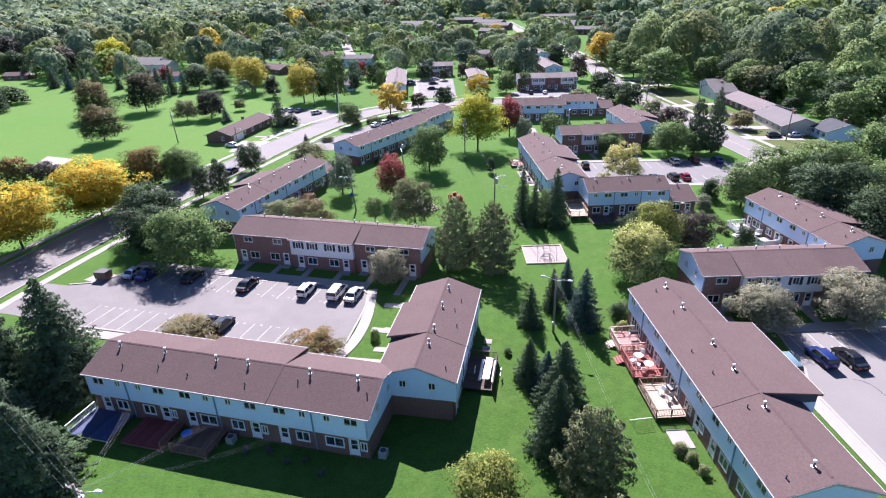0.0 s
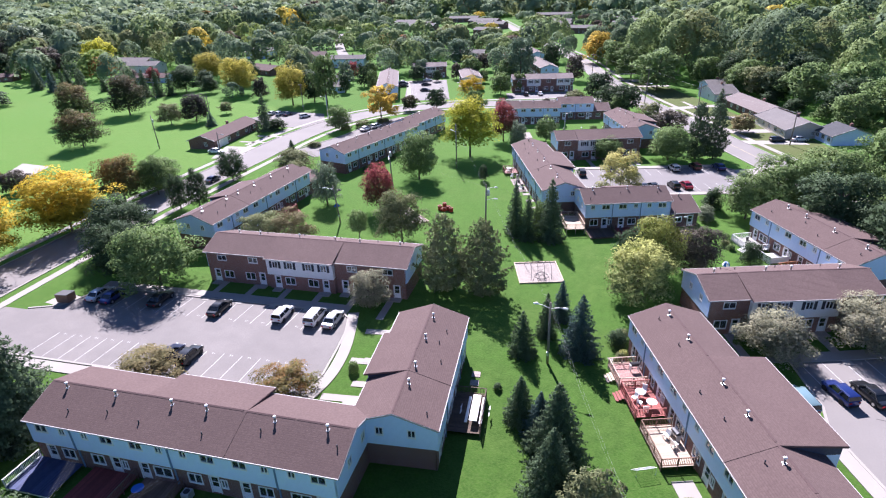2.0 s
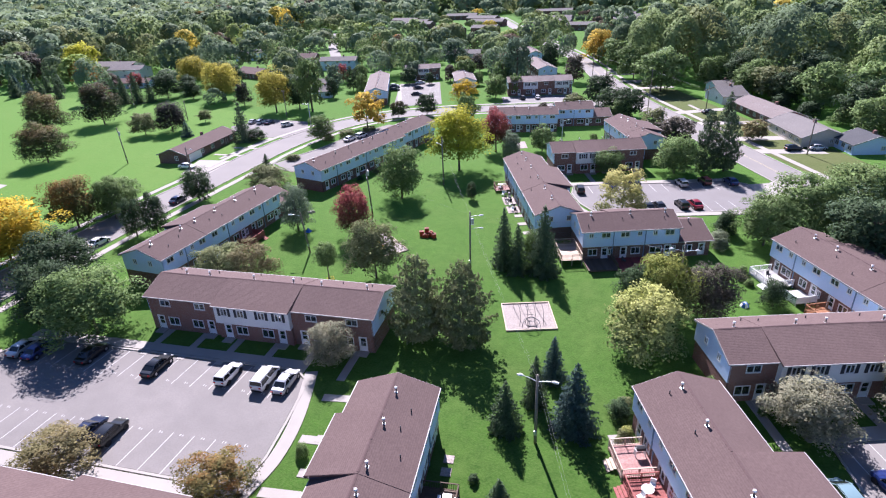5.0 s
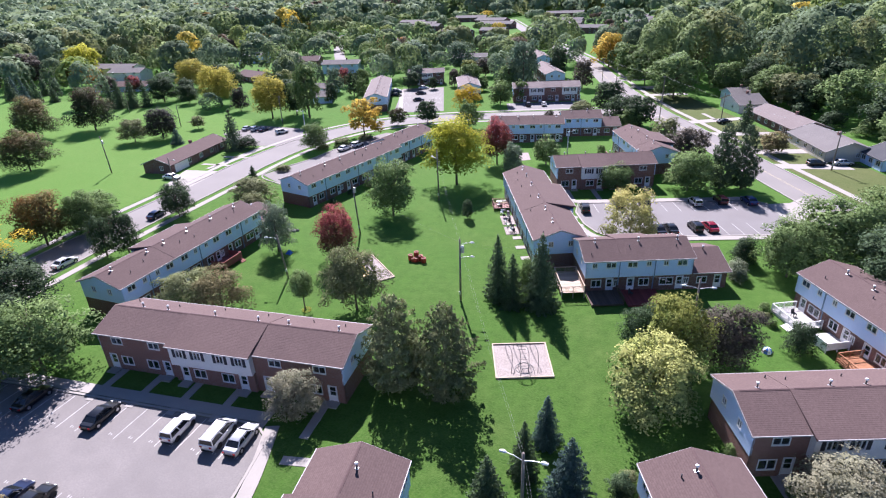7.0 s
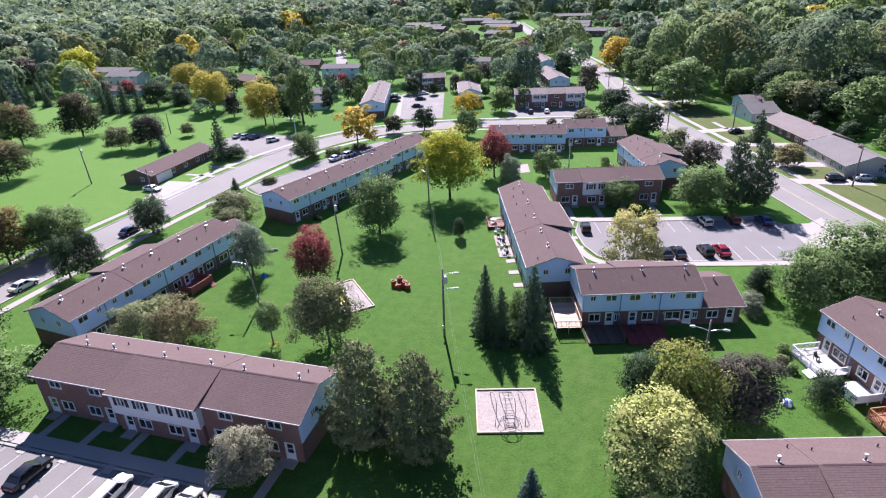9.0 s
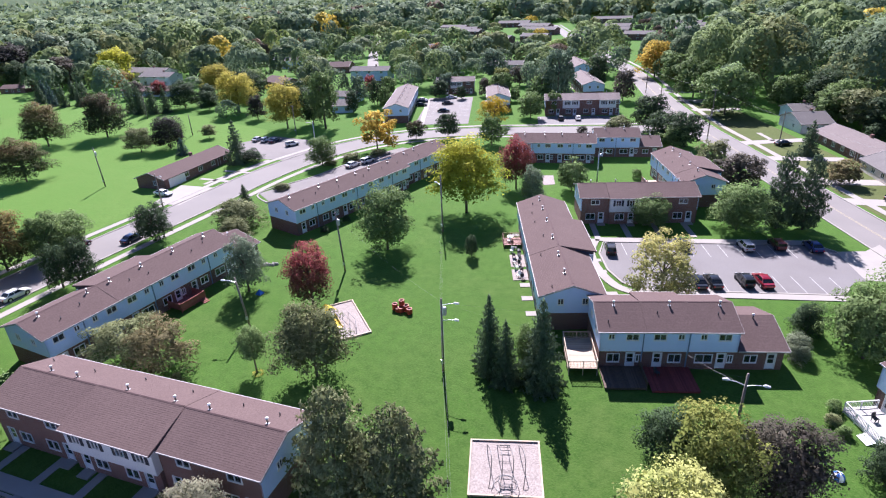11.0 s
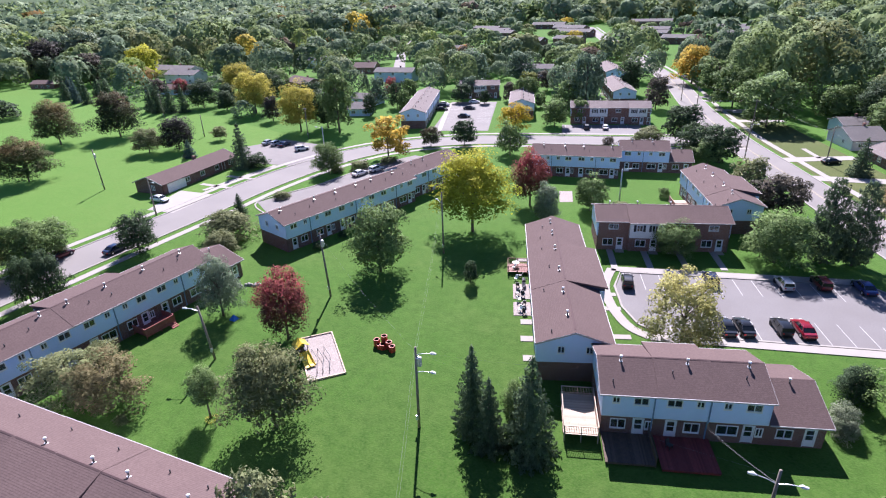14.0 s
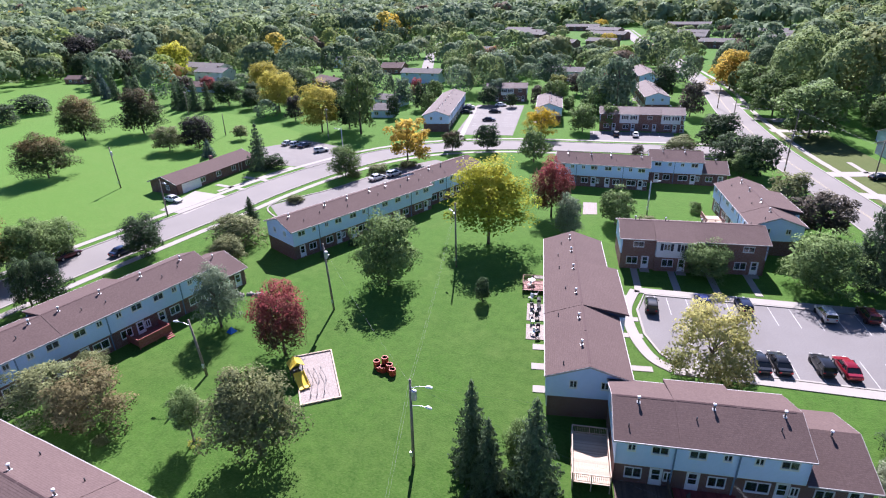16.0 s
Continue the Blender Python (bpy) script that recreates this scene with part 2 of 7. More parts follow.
def car_paint(name, colour, metal=0.3):
    m = material(name, colour, 0.28, metal, large=(1.3, 0.25, tuple(c * 0.85 for c in colour)), spec=0.5)
    m.node_tree.nodes["Principled BSDF"].inputs["Coat Weight"].default_value = 0.6
    return m


PAINT = {k: car_paint("car_paint_" + k, c) for k, c in {
    "white": (0.75, 0.75, 0.74), "silver": (0.50, 0.51, 0.52), "black": (0.016, 0.017, 0.02), "navy": (0.014, 0.022, 0.06),
    "blue": (0.018, 0.032, 0.15), "red": (0.26, 0.012, 0.026), "teal": (0.20, 0.30, 0.32), "maroon": (0.09, 0.014, 0.018), "grey": (0.12, 0.125, 0.13)}.items()}


LOWER = {"red": (0.110, 0.085, 0.048), "turned": (0.045, 0.075, 0.032), "turning": (0.075, 0.115, 0.042), "yellow": (0.36, 0.33, 0.045), "amber": (0.36, 0.34, 0.075), "lime": (0.34, 0.38, 0.045),
         "pale": (0.15, 0.20, 0.075), "rust": (0.10, 0.125, 0.045), "willow": (0.24, 0.26, 0.10), "yellowgreen": (0.12, 0.165, 0.045)}


def leaves(name, colour, other):
    m = material(name, colour, 0.7, fine=(7.0, 0.45, other), large=(2.6, 0.8, other), spec=0.08,
                    island=0.26, obj_random=0.12, sheer=0.52 if colour[0] > 0.3 else 0.30)
    low = LOWER.get(name.replace("leaves_", ""))
    if low:      # lower boughs stay greener, and are darkened to put crown shade into the colour
        t = m.node_tree
        sep, n = t.nodes.new("ShaderNodeSeparateXYZ"), t.nodes.new("ShaderNodeTexNoise")
        co = t.nodes.new("ShaderNodeTexCoord").outputs["Object"]
        n.inputs["Scale"].default_value = 4.0
        t.links.new(co, sep.inputs[0])
        t.links.new(co, n.inputs["Vector"])
        add, r, mix = t.nodes.new("ShaderNodeMath"), t.nodes.new("ShaderNodeMapRange"), t.nodes.new("ShaderNodeMix")
        t.links.new(sep.outputs[2], add.inputs[0])
        t.links.new(n.outputs[0], add.inputs[1])
        r.inputs["From Min"].default_value, r.inputs["From Max"].default_value = 0.62, 1.22
        t.links.new(add.outputs[0], r.inputs[0])
        mix.data_type = "RGBA"
        mix.inputs[6].default_value = (*low, 1)
        old = t.nodes["Principled BSDF"].inputs["Base Color"].links[0].from_socket
        t.links.new(r.outputs[0], mix.inputs[0])
        t.links.new(old, mix.inputs[7])
        t.links.new(mix.outputs[2], t.nodes["Principled BSDF"].inputs["Base Color"])
        t.links.new(mix.outputs[2], t.nodes["Translucent BSDF"].inputs[0])
    return m


LEAF = {k: leaves("leaves_" + k, a, b) for k, (a, b) in {
    "green": ((0.125, 0.190, 0.062), (0.170, 0.240, 0.082)), "dark": ((0.048, 0.078, 0.040), (0.070, 0.105, 0.048)),
    "orange": ((0.54, 0.36, 0.060), (0.48, 0.38, 0.070)), "yellow": ((0.64, 0.44, 0.030), (0.50, 0.40, 0.045)), "lime": ((0.40, 0.43, 0.042), (0.50, 0.47, 0.052)),
    "amber": ((0.50, 0.43, 0.075), (0.44, 0.41, 0.085)), "red": ((0.38, 0.080, 0.098), (0.24, 0.095, 0.075)),
    "maroon": ((0.080, 0.066, 0.056), (0.105, 0.100, 0.068)), "rust": ((0.30, 0.135, 0.045), (0.135, 0.155, 0.052)),
    "brown": ((0.22, 0.17, 0.08), (0.16, 0.155, 0.07)), "yellowgreen": ((0.18, 0.225, 0.052), (0.26, 0.265, 0.062)), "silver": ((0.17, 0.215, 0.125), (0.23, 0.26, 0.165)),
    "pale": ((0.30, 0.34, 0.095), (0.40, 0.40, 0.135)), "olive": ((0.145, 0.175, 0.075), (0.19, 0.20, 0.088)),
    "willow": ((0.40, 0.40, 0.14), (0.47, 0.43, 0.16)), "spruce": ((0.082, 0.122, 0.066), (0.118, 0.165, 0.090)),
    "blue_spruce": ((0.068, 0.110, 0.100), (0.105, 0.155, 0.140)), "pine": ((0.160, 0.200, 0.092), (0.215, 0.220, 0.108)),
    # deep has a bluish tone put in for distance haze
    "turning": ((0.095, 0.135, 0.045), (0.190, 0.125, 0.055)), "turned": ((0.060, 0.085, 0.040), (0.120, 0.075, 0.045)), "purple": ((0.045, 0.040, 0.040), (0.062, 0.062, 0.048)), "tan": ((0.38, 0.36, 0.255), (0.28, 0.285, 0.185)), "light": ((0.165, 0.225, 0.140), (0.225, 0.275, 0.175)), "deep": ((0.120, 0.180, 0.110), (0.165, 0.225, 0.138))}.items()}

# the same foliage seen as a mass: broad drifts of colour from crown to crown, with distance haze put into the paler
# tones
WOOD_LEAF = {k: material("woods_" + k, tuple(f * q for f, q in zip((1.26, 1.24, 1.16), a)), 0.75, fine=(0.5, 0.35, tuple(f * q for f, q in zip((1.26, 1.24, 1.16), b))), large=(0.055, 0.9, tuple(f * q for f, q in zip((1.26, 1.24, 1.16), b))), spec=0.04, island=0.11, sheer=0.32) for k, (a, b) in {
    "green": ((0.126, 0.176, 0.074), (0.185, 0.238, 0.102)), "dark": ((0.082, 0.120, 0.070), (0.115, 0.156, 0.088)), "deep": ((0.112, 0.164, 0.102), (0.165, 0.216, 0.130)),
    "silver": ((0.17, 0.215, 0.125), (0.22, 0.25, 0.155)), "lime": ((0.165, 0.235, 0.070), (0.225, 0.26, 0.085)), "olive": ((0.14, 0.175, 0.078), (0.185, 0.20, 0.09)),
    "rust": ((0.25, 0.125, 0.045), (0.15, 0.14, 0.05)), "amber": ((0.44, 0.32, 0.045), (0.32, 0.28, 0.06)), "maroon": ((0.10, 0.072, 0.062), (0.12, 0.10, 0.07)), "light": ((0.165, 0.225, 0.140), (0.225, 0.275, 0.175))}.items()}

# ---- mesh helpers ----


class Build:
    """Collects boxes, prisms and tubes, and becomes one mesh."""

    def __init__(self):
        self.v, self.f = [], []

    def add(self, verts, faces):
        n = len(self.v)
        self.v += [tuple(p) for p in verts]
        self.f += [tuple(n + i for i in f) for f in faces]
        return self

    def box(self, x0, x1, y0, y1, z0, z1):
        return self.add([(x0, y0, z0), (x1, y0, z0), (x1, y1, z0), (x0, y1, z0), (x0, y0, z1), (x1, y0, z1), (x1, y1, z1), (x0, y1, z1)],
                        [(3, 2, 1, 0), (4, 5, 6, 7), (0, 1, 5, 4), (1, 2, 6, 5), (2, 3, 7, 6), (3, 0, 4, 7)])

    def prism(self, poly, a, b, axis="x"):
        """A polygon of (y, z) drawn out along x from a to b, or of (x, z) along y, or of (x, y) along z."""
        put = {"x": lambda p, s: (s, p[0], p[1]), "y": lambda p, s: (p[0], s, p[1]), "z": lambda p, s: (p[0], p[1], s)}[axis]
        n = len(poly)
        return self.add([put(p, a) for p in poly] + [put(p, b) for p in poly],
                        [tuple(range(n))[::-1], tuple(range(n, 2 * n))] + [(i, (i + 1) % n, n + (i + 1) % n, n + i) for i in range(n)])

    def lattice(self, xs, zs, solid, y0, y1):
        """One connected plate of cells between the lines xs and zs, from y0 to y1, open where solid() says no."""
        nx, nz = len(xs) - 1, len(zs) - 1
        full = [[solid(0.5 * (xs[i] + xs[i + 1]), 0.5 * (zs[j] + zs[j + 1])) for j in range(nz)] for i in range(nx)]
        at, verts, faces = {}, [], []

        def v(i, j, s):
            if (i, j, s) not in at:
                at[i, j, s] = len(verts)
                verts.append((xs[i], (y0, y1)[s], zs[j]))
            return at[i, j, s]
        for i in range(nx):
            for j in range(nz):
                if not full[i][j]:
                    continue
                for s in (0, 1):
                    faces.append((v(i, j, s), v(i + 1, j, s), v(i + 1, j + 1, s), v(i, j + 1, s)))
                for di, dj, a, b in ((-1, 0, (i, j), (i, j + 1)), (1, 0, (i + 1, j), (i + 1, j + 1)), (0, -1, (i, j), (i + 1, j)), (0, 1, (i, j + 1), (i + 1, j + 1))):
                    q, r = i + di, j + dj
                    if not (0 <= q < nx and 0 <= r < nz and full[q][r]):
                        faces.append((v(*a, 0), v(*b, 0), v(*b, 1), v(*a, 1)))
        return self.add(verts, faces)

    def tube(self, points, radii, sides=6):
        pts = [Vector(p) for p in points]
        rings, verts, faces = [], [], []
        for i, p in enumerate(pts):
            d = (pts[min(i + 1, len(pts) - 1)] - pts[max(i - 1, 0)]).normalized()
            a = d.cross(Vector((0, 0, 1)) if abs(d.z) < 0.9 else Vector((1, 0, 0))).normalized()
            b = d.cross(a)
            verts += [p + (a * math.cos(2 * math.pi * k / sides) + b * math.sin(2 * math.pi * k / sides)) * radii[i] for k in range(sides)]
        for i in range(len(pts) - 1):
            faces += [(i * sides + k, i * sides + (k + 1) % sides, (i + 1) * sides + (k + 1) % sides, (i + 1) * sides + k) for k in range(sides)]
        faces += [tuple(range(sides))[::-1], tuple(range((len(pts) - 1) * sides, len(pts) * sides))]
        return self.add(verts, faces)

    def mesh(self, name, mat=None, smooth=False, weld=True):
        me = bpy.data.meshes.new(name)
        me.from_pydata(self.v, [], self.f)
        if mat:
            me.materials.append(mat)
        if smooth:
            me.shade_smooth()
        if weld:
            bm = bmesh.new()
            bm.from_mesh(me)
            bmesh.ops.recalc_face_normals(bm, faces=bm.faces)
            bm.to_mesh(me)
            bm.free()
        me.update()
        return me


def part(name, geo, mat, parent, label="", m=None, smooth=False):
    """One mesh object under a thing or under a part. geo: a Build or a mesh that several parts share."""
    me = geo.mesh(name, mat, smooth) if isinstance(geo, Build) else geo
    ob = new(name, me)
    ob.parent = parent
    if m is not None:
        ob.matrix_basis = m
    return tagged(ob, label)


def thing(name, label, category, m, group="", kind=""):
    ob = new(name)
    ob.empty_display_size = 0.3
    ob.matrix_world = m
    return tagged(ob, label, category, group, kind)


def single(name, geo, mat, label, category="", m=None, group="", kind="", smooth=False):
    ob = new(name, geo.mesh(name, mat, smooth) if isinstance(geo, Build) else geo)
    if m is not None:
        ob.matrix_world = m
    return tagged(ob, label, category, group, kind)


def strip(points, width, z0, z1, offset=0.0):
    """A band along a line of (x, y), width wide, offset to its left."""
    pts = [Vector((x, y)) for x, y in points]
    lo, hi = [], []
    for i, p in enumerate(pts):
        d = (pts[min(i + 1, len(pts) - 1)] - pts[max(i - 1, 0)]).normalized()
        n = Vector((-d.y, d.x))
        lo.append(p + n * (offset - width / 2))
        hi.append(p + n * (offset + width / 2))
    b = Build()
    n = len(pts)
    verts = [(*q, z) for z in (z0, z1) for row in (lo, hi) for q in row]
    faces = []
    for i in range(n - 1):
        faces += [(2 * n + i, 2 * n + i + 1, 3 * n + i + 1, 3 * n + i), (i, 2 * n + i, 2 * n + i + 1, i + 1), (n + i, n + i + 1, 3 * n + i + 1, 3 * n + i)]
    faces += [(0, n, 3 * n, 2 * n), (n - 1, 2 * n - 1, 4 * n - 1, 3 * n - 1)]
    return b.add(verts, faces)


def bend(points, steps=6):
    """A smooth line through points."""
    p = [Vector(q) for q in points]
    out = []
    for i in range(len(p) - 1):
        a, b, c, d = p[max(i - 1, 0)], p[i], p[i + 1], p[min(i + 2, len(p) - 1)]
        for k in range(steps):
            t = k / steps
            out.append(0.5 * ((2 * b) + (c - a) * t + (2 * a - 5 * b + 4 * c - d) * t * t + (3 * b - a - 3 * c + d) * t ** 3))
    return [tuple(q) for q in out + [p[-1]]]

# ---- ground, roads and lots ----
g = Build()
g.add([(-3500, -400, 0), (3500, -400, 0), (3500, 5000, 0), (-3500, 5000, 0)], [(0, 1, 2, 3)])
single("ground", g, M["grass"], "mown green lawn reaching to the far woods", kind="structure")

single("ground_meadow", Build().prism([(-99, 20), (-106, 60), (-110, 100), (-112, 130), (-113.5, 150), (-113, 170), (-124, 190), (-143, 194), (-160, 198), (-183, 204), (-228, 203), (-289, 213), (-345, 221), (-420, 210), (-470, 150), (-420, 40), (-260, -40)], -0.02, 0.008, "z"), M["meadow"], "mown grass of the open park, toned paler as backlit", kind="structure")
ROAD_W = [(-84, -10), (-89, 20), (-95, 50), (-99, 80), (-101, 100), (-102.3, 120), (-103.2, 135), (-104.3, 150), (-103.5, 168), (-99, 186), (-89, 200), (-74, 210.5), (-55, 218), (-30, 227), (-8, 235)]
ROAD_E = [(60.5, 86), (35.2, 140), (23.5, 165), (0.2, 215), (-11.5, 241), (-27, 284), (-46.5, 345), (-82.5, 430), (-130, 540), (-190, 690)]
# the drier front lawns between the through road and the low houses
single("ground_2", Build().prism([(x + 5.5, y + 1.5) for x, y in ROAD_E[1:6]] + [(2, 262), (12, 240), (27, 206), (40, 184), (54, 150)], -0.04, 0.008, "z"), M["grass_dry"], "dry olive front lawns along the through road", kind="structure")
STREET_N = [(-101, 188), (-118, 205), (-134, 240), (-152, 275), (-164, 296), (-190, 335), (-217, 376), (-245, 421), (-300, 520)]


def street(name, line, width, label, kerbs=True, walks=(), centre=False, z=0.02):
    line = bend(line)
    ob = single(name, strip(line, width, -0.05, z), M["road"], label, kind="structure")
    if kerbs:
        for side in (-1, 1):
            single("kerb", strip(line, 0.3, -0.05, 0.12, side * (width / 2 + 0.15)), M["concrete"], "pale concrete kerb along the street", kind="structure")
    for off in walks:
        single("pavement", strip(line, 1.5, -0.05, 0.06, off), M["concrete"], "pale concrete pavement beside the street", kind="structure")
    if centre:
        for off in (-0.15, 0.15):
            part("centre_line", strip(line, 0.12, 0.0, 0.036, off), M["yellow_paint"], ob)
    return ob


street("road", ROAD_W, 9.6, "light grey residential street with grass verges", walks=(7.6, -7.4))
street("road", ROAD_E, 9.0, "light grey two-way street beside the woods", walks=(-7.6,), centre=True, z=0.03)
street("road", STREET_N[5:], 6.8, "far residential street between gardens", kerbs=False, z=0.012)


def slab(name, pts, mat, label, z=0.026, kind="structure"):
    return single(name, Build().prism(pts, -0.05, z, "z"), mat, label, kind=kind)


def axes(ox, oy, angle):
    """A frame with its origin at (ox, oy): gives (u, v) to (x, y)."""
    c, s = math.cos(radians(angle)), math.sin(radians(angle))
    return lambda u, v: (ox + c * u - s * v, oy + s * u + c * v)


slab("pavement", [(-157, 99.3), (-163.2, 109), (-152.3, 109), (-148.6, 100)], M["concrete"], "pale paved court at the park edge", z=0.03)
slab("pavement", [(-38.6, 175.1), (-36.1, 176.2), (-33.8, 169.9), (-36.2, 168.5)], M["mulch"], "small sandy strip on the lawn", z=0.03)

# the lot between the brick row and the L-shaped row
wl = axes(-33.4, 50.6, 7.2)
west_lot = slab("parking_lot", [wl(-36.5, 0), wl(0.2, 0.2), wl(0.7, 4), wl(0.3, 9), wl(-0.4, 15.6), wl(-2.5, 17.3), wl(-42.0, 17.3), wl(-43.6, 13), wl(-45, 11), wl(-49, 9.5), wl(-53, 9.5), wl(-53, 0.5)], M["asphalt"], "worn light grey asphalt parking lot")
single("kerb", strip([wl(-44, -0.2), wl(0.3, -0.1), wl(0.95, 4), wl(0.55, 9), wl(-0.2, 15.7), wl(-2.4, 17.5), wl(-42, 17.5), wl(-43.8, 13.2), wl(-45.2, 11.2), wl(-49, 9.8)], 0.3, -0.05, 0.13), M["concrete"], "pale concrete kerb round the parking lot", kind="structure")
single("pavement", strip([wl(-43, 18.6), wl(-2, 18.6)], 1.6, -0.05, 0.1), M["concrete"], "concrete walk before the brick row", kind="structure")
single("pavement", strip(bend([wl(-0.6, 17.6), wl(1.4, 10), wl(1.9, 4), wl(0.9, -1.0)]), 1.5, -0.05, 0.1), M["concrete"], "curving concrete walk beside the lot", kind="structure")
single("pavement", strip([wl(-44, -1.4), wl(1.2, -1.2)], 1.7, -0.05, 0.1), M["concrete"], "concrete walk behind the row", kind="structure")
for k in range(15):
    x = -3.2 - 2.55 * k
    part("stall_line", strip([wl(x, 0.15), wl(x + 0.2, 5.3)], 0.09, 0, 0.032), M["paint"], west_lot)
    part("stall_line", strip([wl(x - 0.4, 12.3), wl(x - 0.1, 17.1)], 0.09, 0, 0.032), M["paint"], west_lot)
    for y0 in (5.0, 12.7):
        for dx, long in ((1.15, 0.30), (1.45, 0.22)):
            part("stall_mark", strip([wl(x + dx, y0), wl(x + dx + 0.02, y0 + long)], 0.1, 0, 0.032), M["paint"], west_lot, "worn white stall mark")
# the lot north of the middle row
el = axes(-8.6, 127.6, 19.0)
east_lot = slab("parking_lot", [el(0, 0), el(27.5, 0), el(29, 2), el(31, 4), el(40, 6), el(40, 13), el(33, 14), el(31, 16.6), el(-3.0, 16.6), el(-4.2, 12), el(-3.6, 6), el(-2, 2)], M["asphalt_dark"], "grey asphalt parking lot with white stall lines")
single("kerb", strip([el(29, 1.8), el(27.5, -0.2), el(0, -0.2), el(-2.2, 1.9), el(-3.8, 6), el(-4.4, 12), el(-3.2, 16.8), el(31, 16.8), el(33, 14.2)], 0.3, -0.05, 0.13), M["concrete"], "pale concrete kerb round the parking lot", kind="structure")
slab("driveway", [el(32.5, 4.6), el(37, 4.0), el(40.2, 1.5), el(41.0, 17.5), el(37.5, 14.8), el(33, 14.4)], M["concrete"], "pale concrete apron from the lot to the street", z=0.036)
single("pavement", strip([el(-4.5, 17.8), el(31, 17.8)], 1.5, -0.05, 0.1), M["concrete"], "concrete walk before the brick row", kind="structure")
single("pavement", strip(bend([el(-4.4, 17.8), el(-5.8, 12), el(-5.2, 6), el(-3.4, 1), el(-1, -1.1)]), 1.4, -0.05, 0.1), M["concrete"], "curving concrete walk beside the lot", kind="structure")
single("pavement", strip([el(-1, -1.2), el(29, -1.2)], 1.5, -0.05, 0.1), M["concrete"], "concrete walk behind the row", kind="structure")
for k in range(11):
    x = 2.0 + 2.62 * k
    part("stall_line", strip([el(x - 0.1, 0.15), el(x - 0.35, 5.2)], 0.09, 0, 0.032), M["paint"], east_lot)
    part("stall_line", strip([el(x - 2, 11.6), el(x - 2.25, 16.4)], 0.09, 0, 0.032), M["paint"], east_lot)
# the lot beside the long south-east row
sl = axes(19.2, 72.6, -66.5)
south_lot = slab("parking_lot", [sl(-1.5, 0.2), sl(6, -1.0), sl(9, -2.4), sl(30, -2.4), sl(45, -2.4), sl(45, 30), sl(0, 30), sl(-1.5, 16)], M["road"], "worn grey asphalt parking lot with dark cracks")
single("kerb", strip([sl(-1.7, 16), sl(-1.7, 0), sl(6, -1.2), sl(9, -2.6), sl(45, -2.6)], 0.3, -0.05, 0.13), M["concrete"], "pale concrete kerb round the parking lot", kind="structure")
single("pavement", strip([sl(-2.6, -2), sl(-2.6, 16)], 1.5, -0.05, 0.1), M["concrete"], "concrete walk before the brick row", kind="structure")
single("pavement", strip([sl(9, -3.5), sl(45, -3.5)], 1.5, -0.05, 0.1), M["concrete"], "concrete walk beside the long row", kind="structure")
for k in range(8):
    part("stall_line", strip([sl(-1.4, 1.0 + 2.6 * k), sl(3.6, 1.0 + 2.6 * k)], 0.09, 0, 0.032), M["paint"], south_lot)
crack = random.Random(4)
for u, v, a, n in ((9, 8, 15, 14), (18, 5, 65, 12), (22, 11, 95, 12), (28, 6, 30, 12), (15, 16, 10, 14), (8, 3, 40, 9), (11, 6, 110, 12), (16, 2, 80, 10), (20, 8, 20, 10), (13, 12, 60, 9), (24, 4, 100, 8), (5, 10, 75, 8)):
    pts = [sl(u, v)]
    for k in range(n):
        a += crack.uniform(-28, 28)
        u, v = u + 0.8 * math.cos(radians(a)), v + 0.8 * math.sin(radians(a))
        pts.append(sl(u, v))
    part("crack", strip(pts, 0.07, 0.0, 0.031), M["rubber"], south_lot, "dark tar-filled crack")
for k in range(5):
    part("stall_line", strip([sl(14 + 2.6 * k, 5.5), sl(14 + 2.6 * k, 10.5)], 0.09, 0, 0.032), M["paint"], south_lot)
# driveway and lot by the park, lots of the far rows
slab("driveway", [(-113.6, 127.2), (-118.4, 139.0), (-108.4, 140.5), (-106.6, 128.4)], M["concrete"], "pale concrete driveway of the ranch house")
slab("parking_lot", [(-137, 174), (-132, 187), (-114, 186), (-105, 172), (-106.0, 166), (-122, 163)], M["asphalt"], "pale sunlit parking lot by the park")
slab("parking_lot", [(-95, 141), (-91.2, 155), (-89.5, 168), (-88.4, 177), (-84, 187.5), (-75, 186), (-76, 165), (-80.5, 140), (-86, 136)], M["asphalt"], "pale parking strip between the verge and the row")
single("kerb", strip(bend([(-86, 135.9), (-95.1, 141), (-91.3, 155), (-89.6, 168), (-88.5, 177)]), 0.3, -0.05, 0.13), M["concrete"], "pale concrete kerb round the parking strip", kind="structure")
gl = axes(-98.5, 224, 112)
far_lot = slab("parking_lot", [gl(-10, -17.5), gl(40, -17.5), gl(40, 0.5), gl(-10, 0.5)], M["asphalt"], "grey parking lot of the far rows")
for k in range(12):
    for v in (-16.9, -4.5):
        part("stall_line", strip([gl(3 + 2.7 * k, v), gl(3 + 2.7 * k, v + 4.5)], 0.12, 0, 0.032), M["paint"], far_lot)
hl = axes(-56, 226, 19)
side_lot = slab("parking_lot", [hl(0, 0), hl(24, 0), hl(24, 12.5), hl(0, 12.5)], M["asphalt_dark"], "grey parking lot before the far row")
for k in range(8):
    part("stall_line", strip([hl(1 + 2.7 * k, 7.6), hl(1 + 2.7 * k, 12.2)], 0.12, 0, 0.032), M["paint"], side_lot)
single("pavement", strip([(-113, 258), (-90.5, 210)], 1.6, -0.05, 0.06), M["concrete"], "concrete walk beside the far lot", kind="structure")

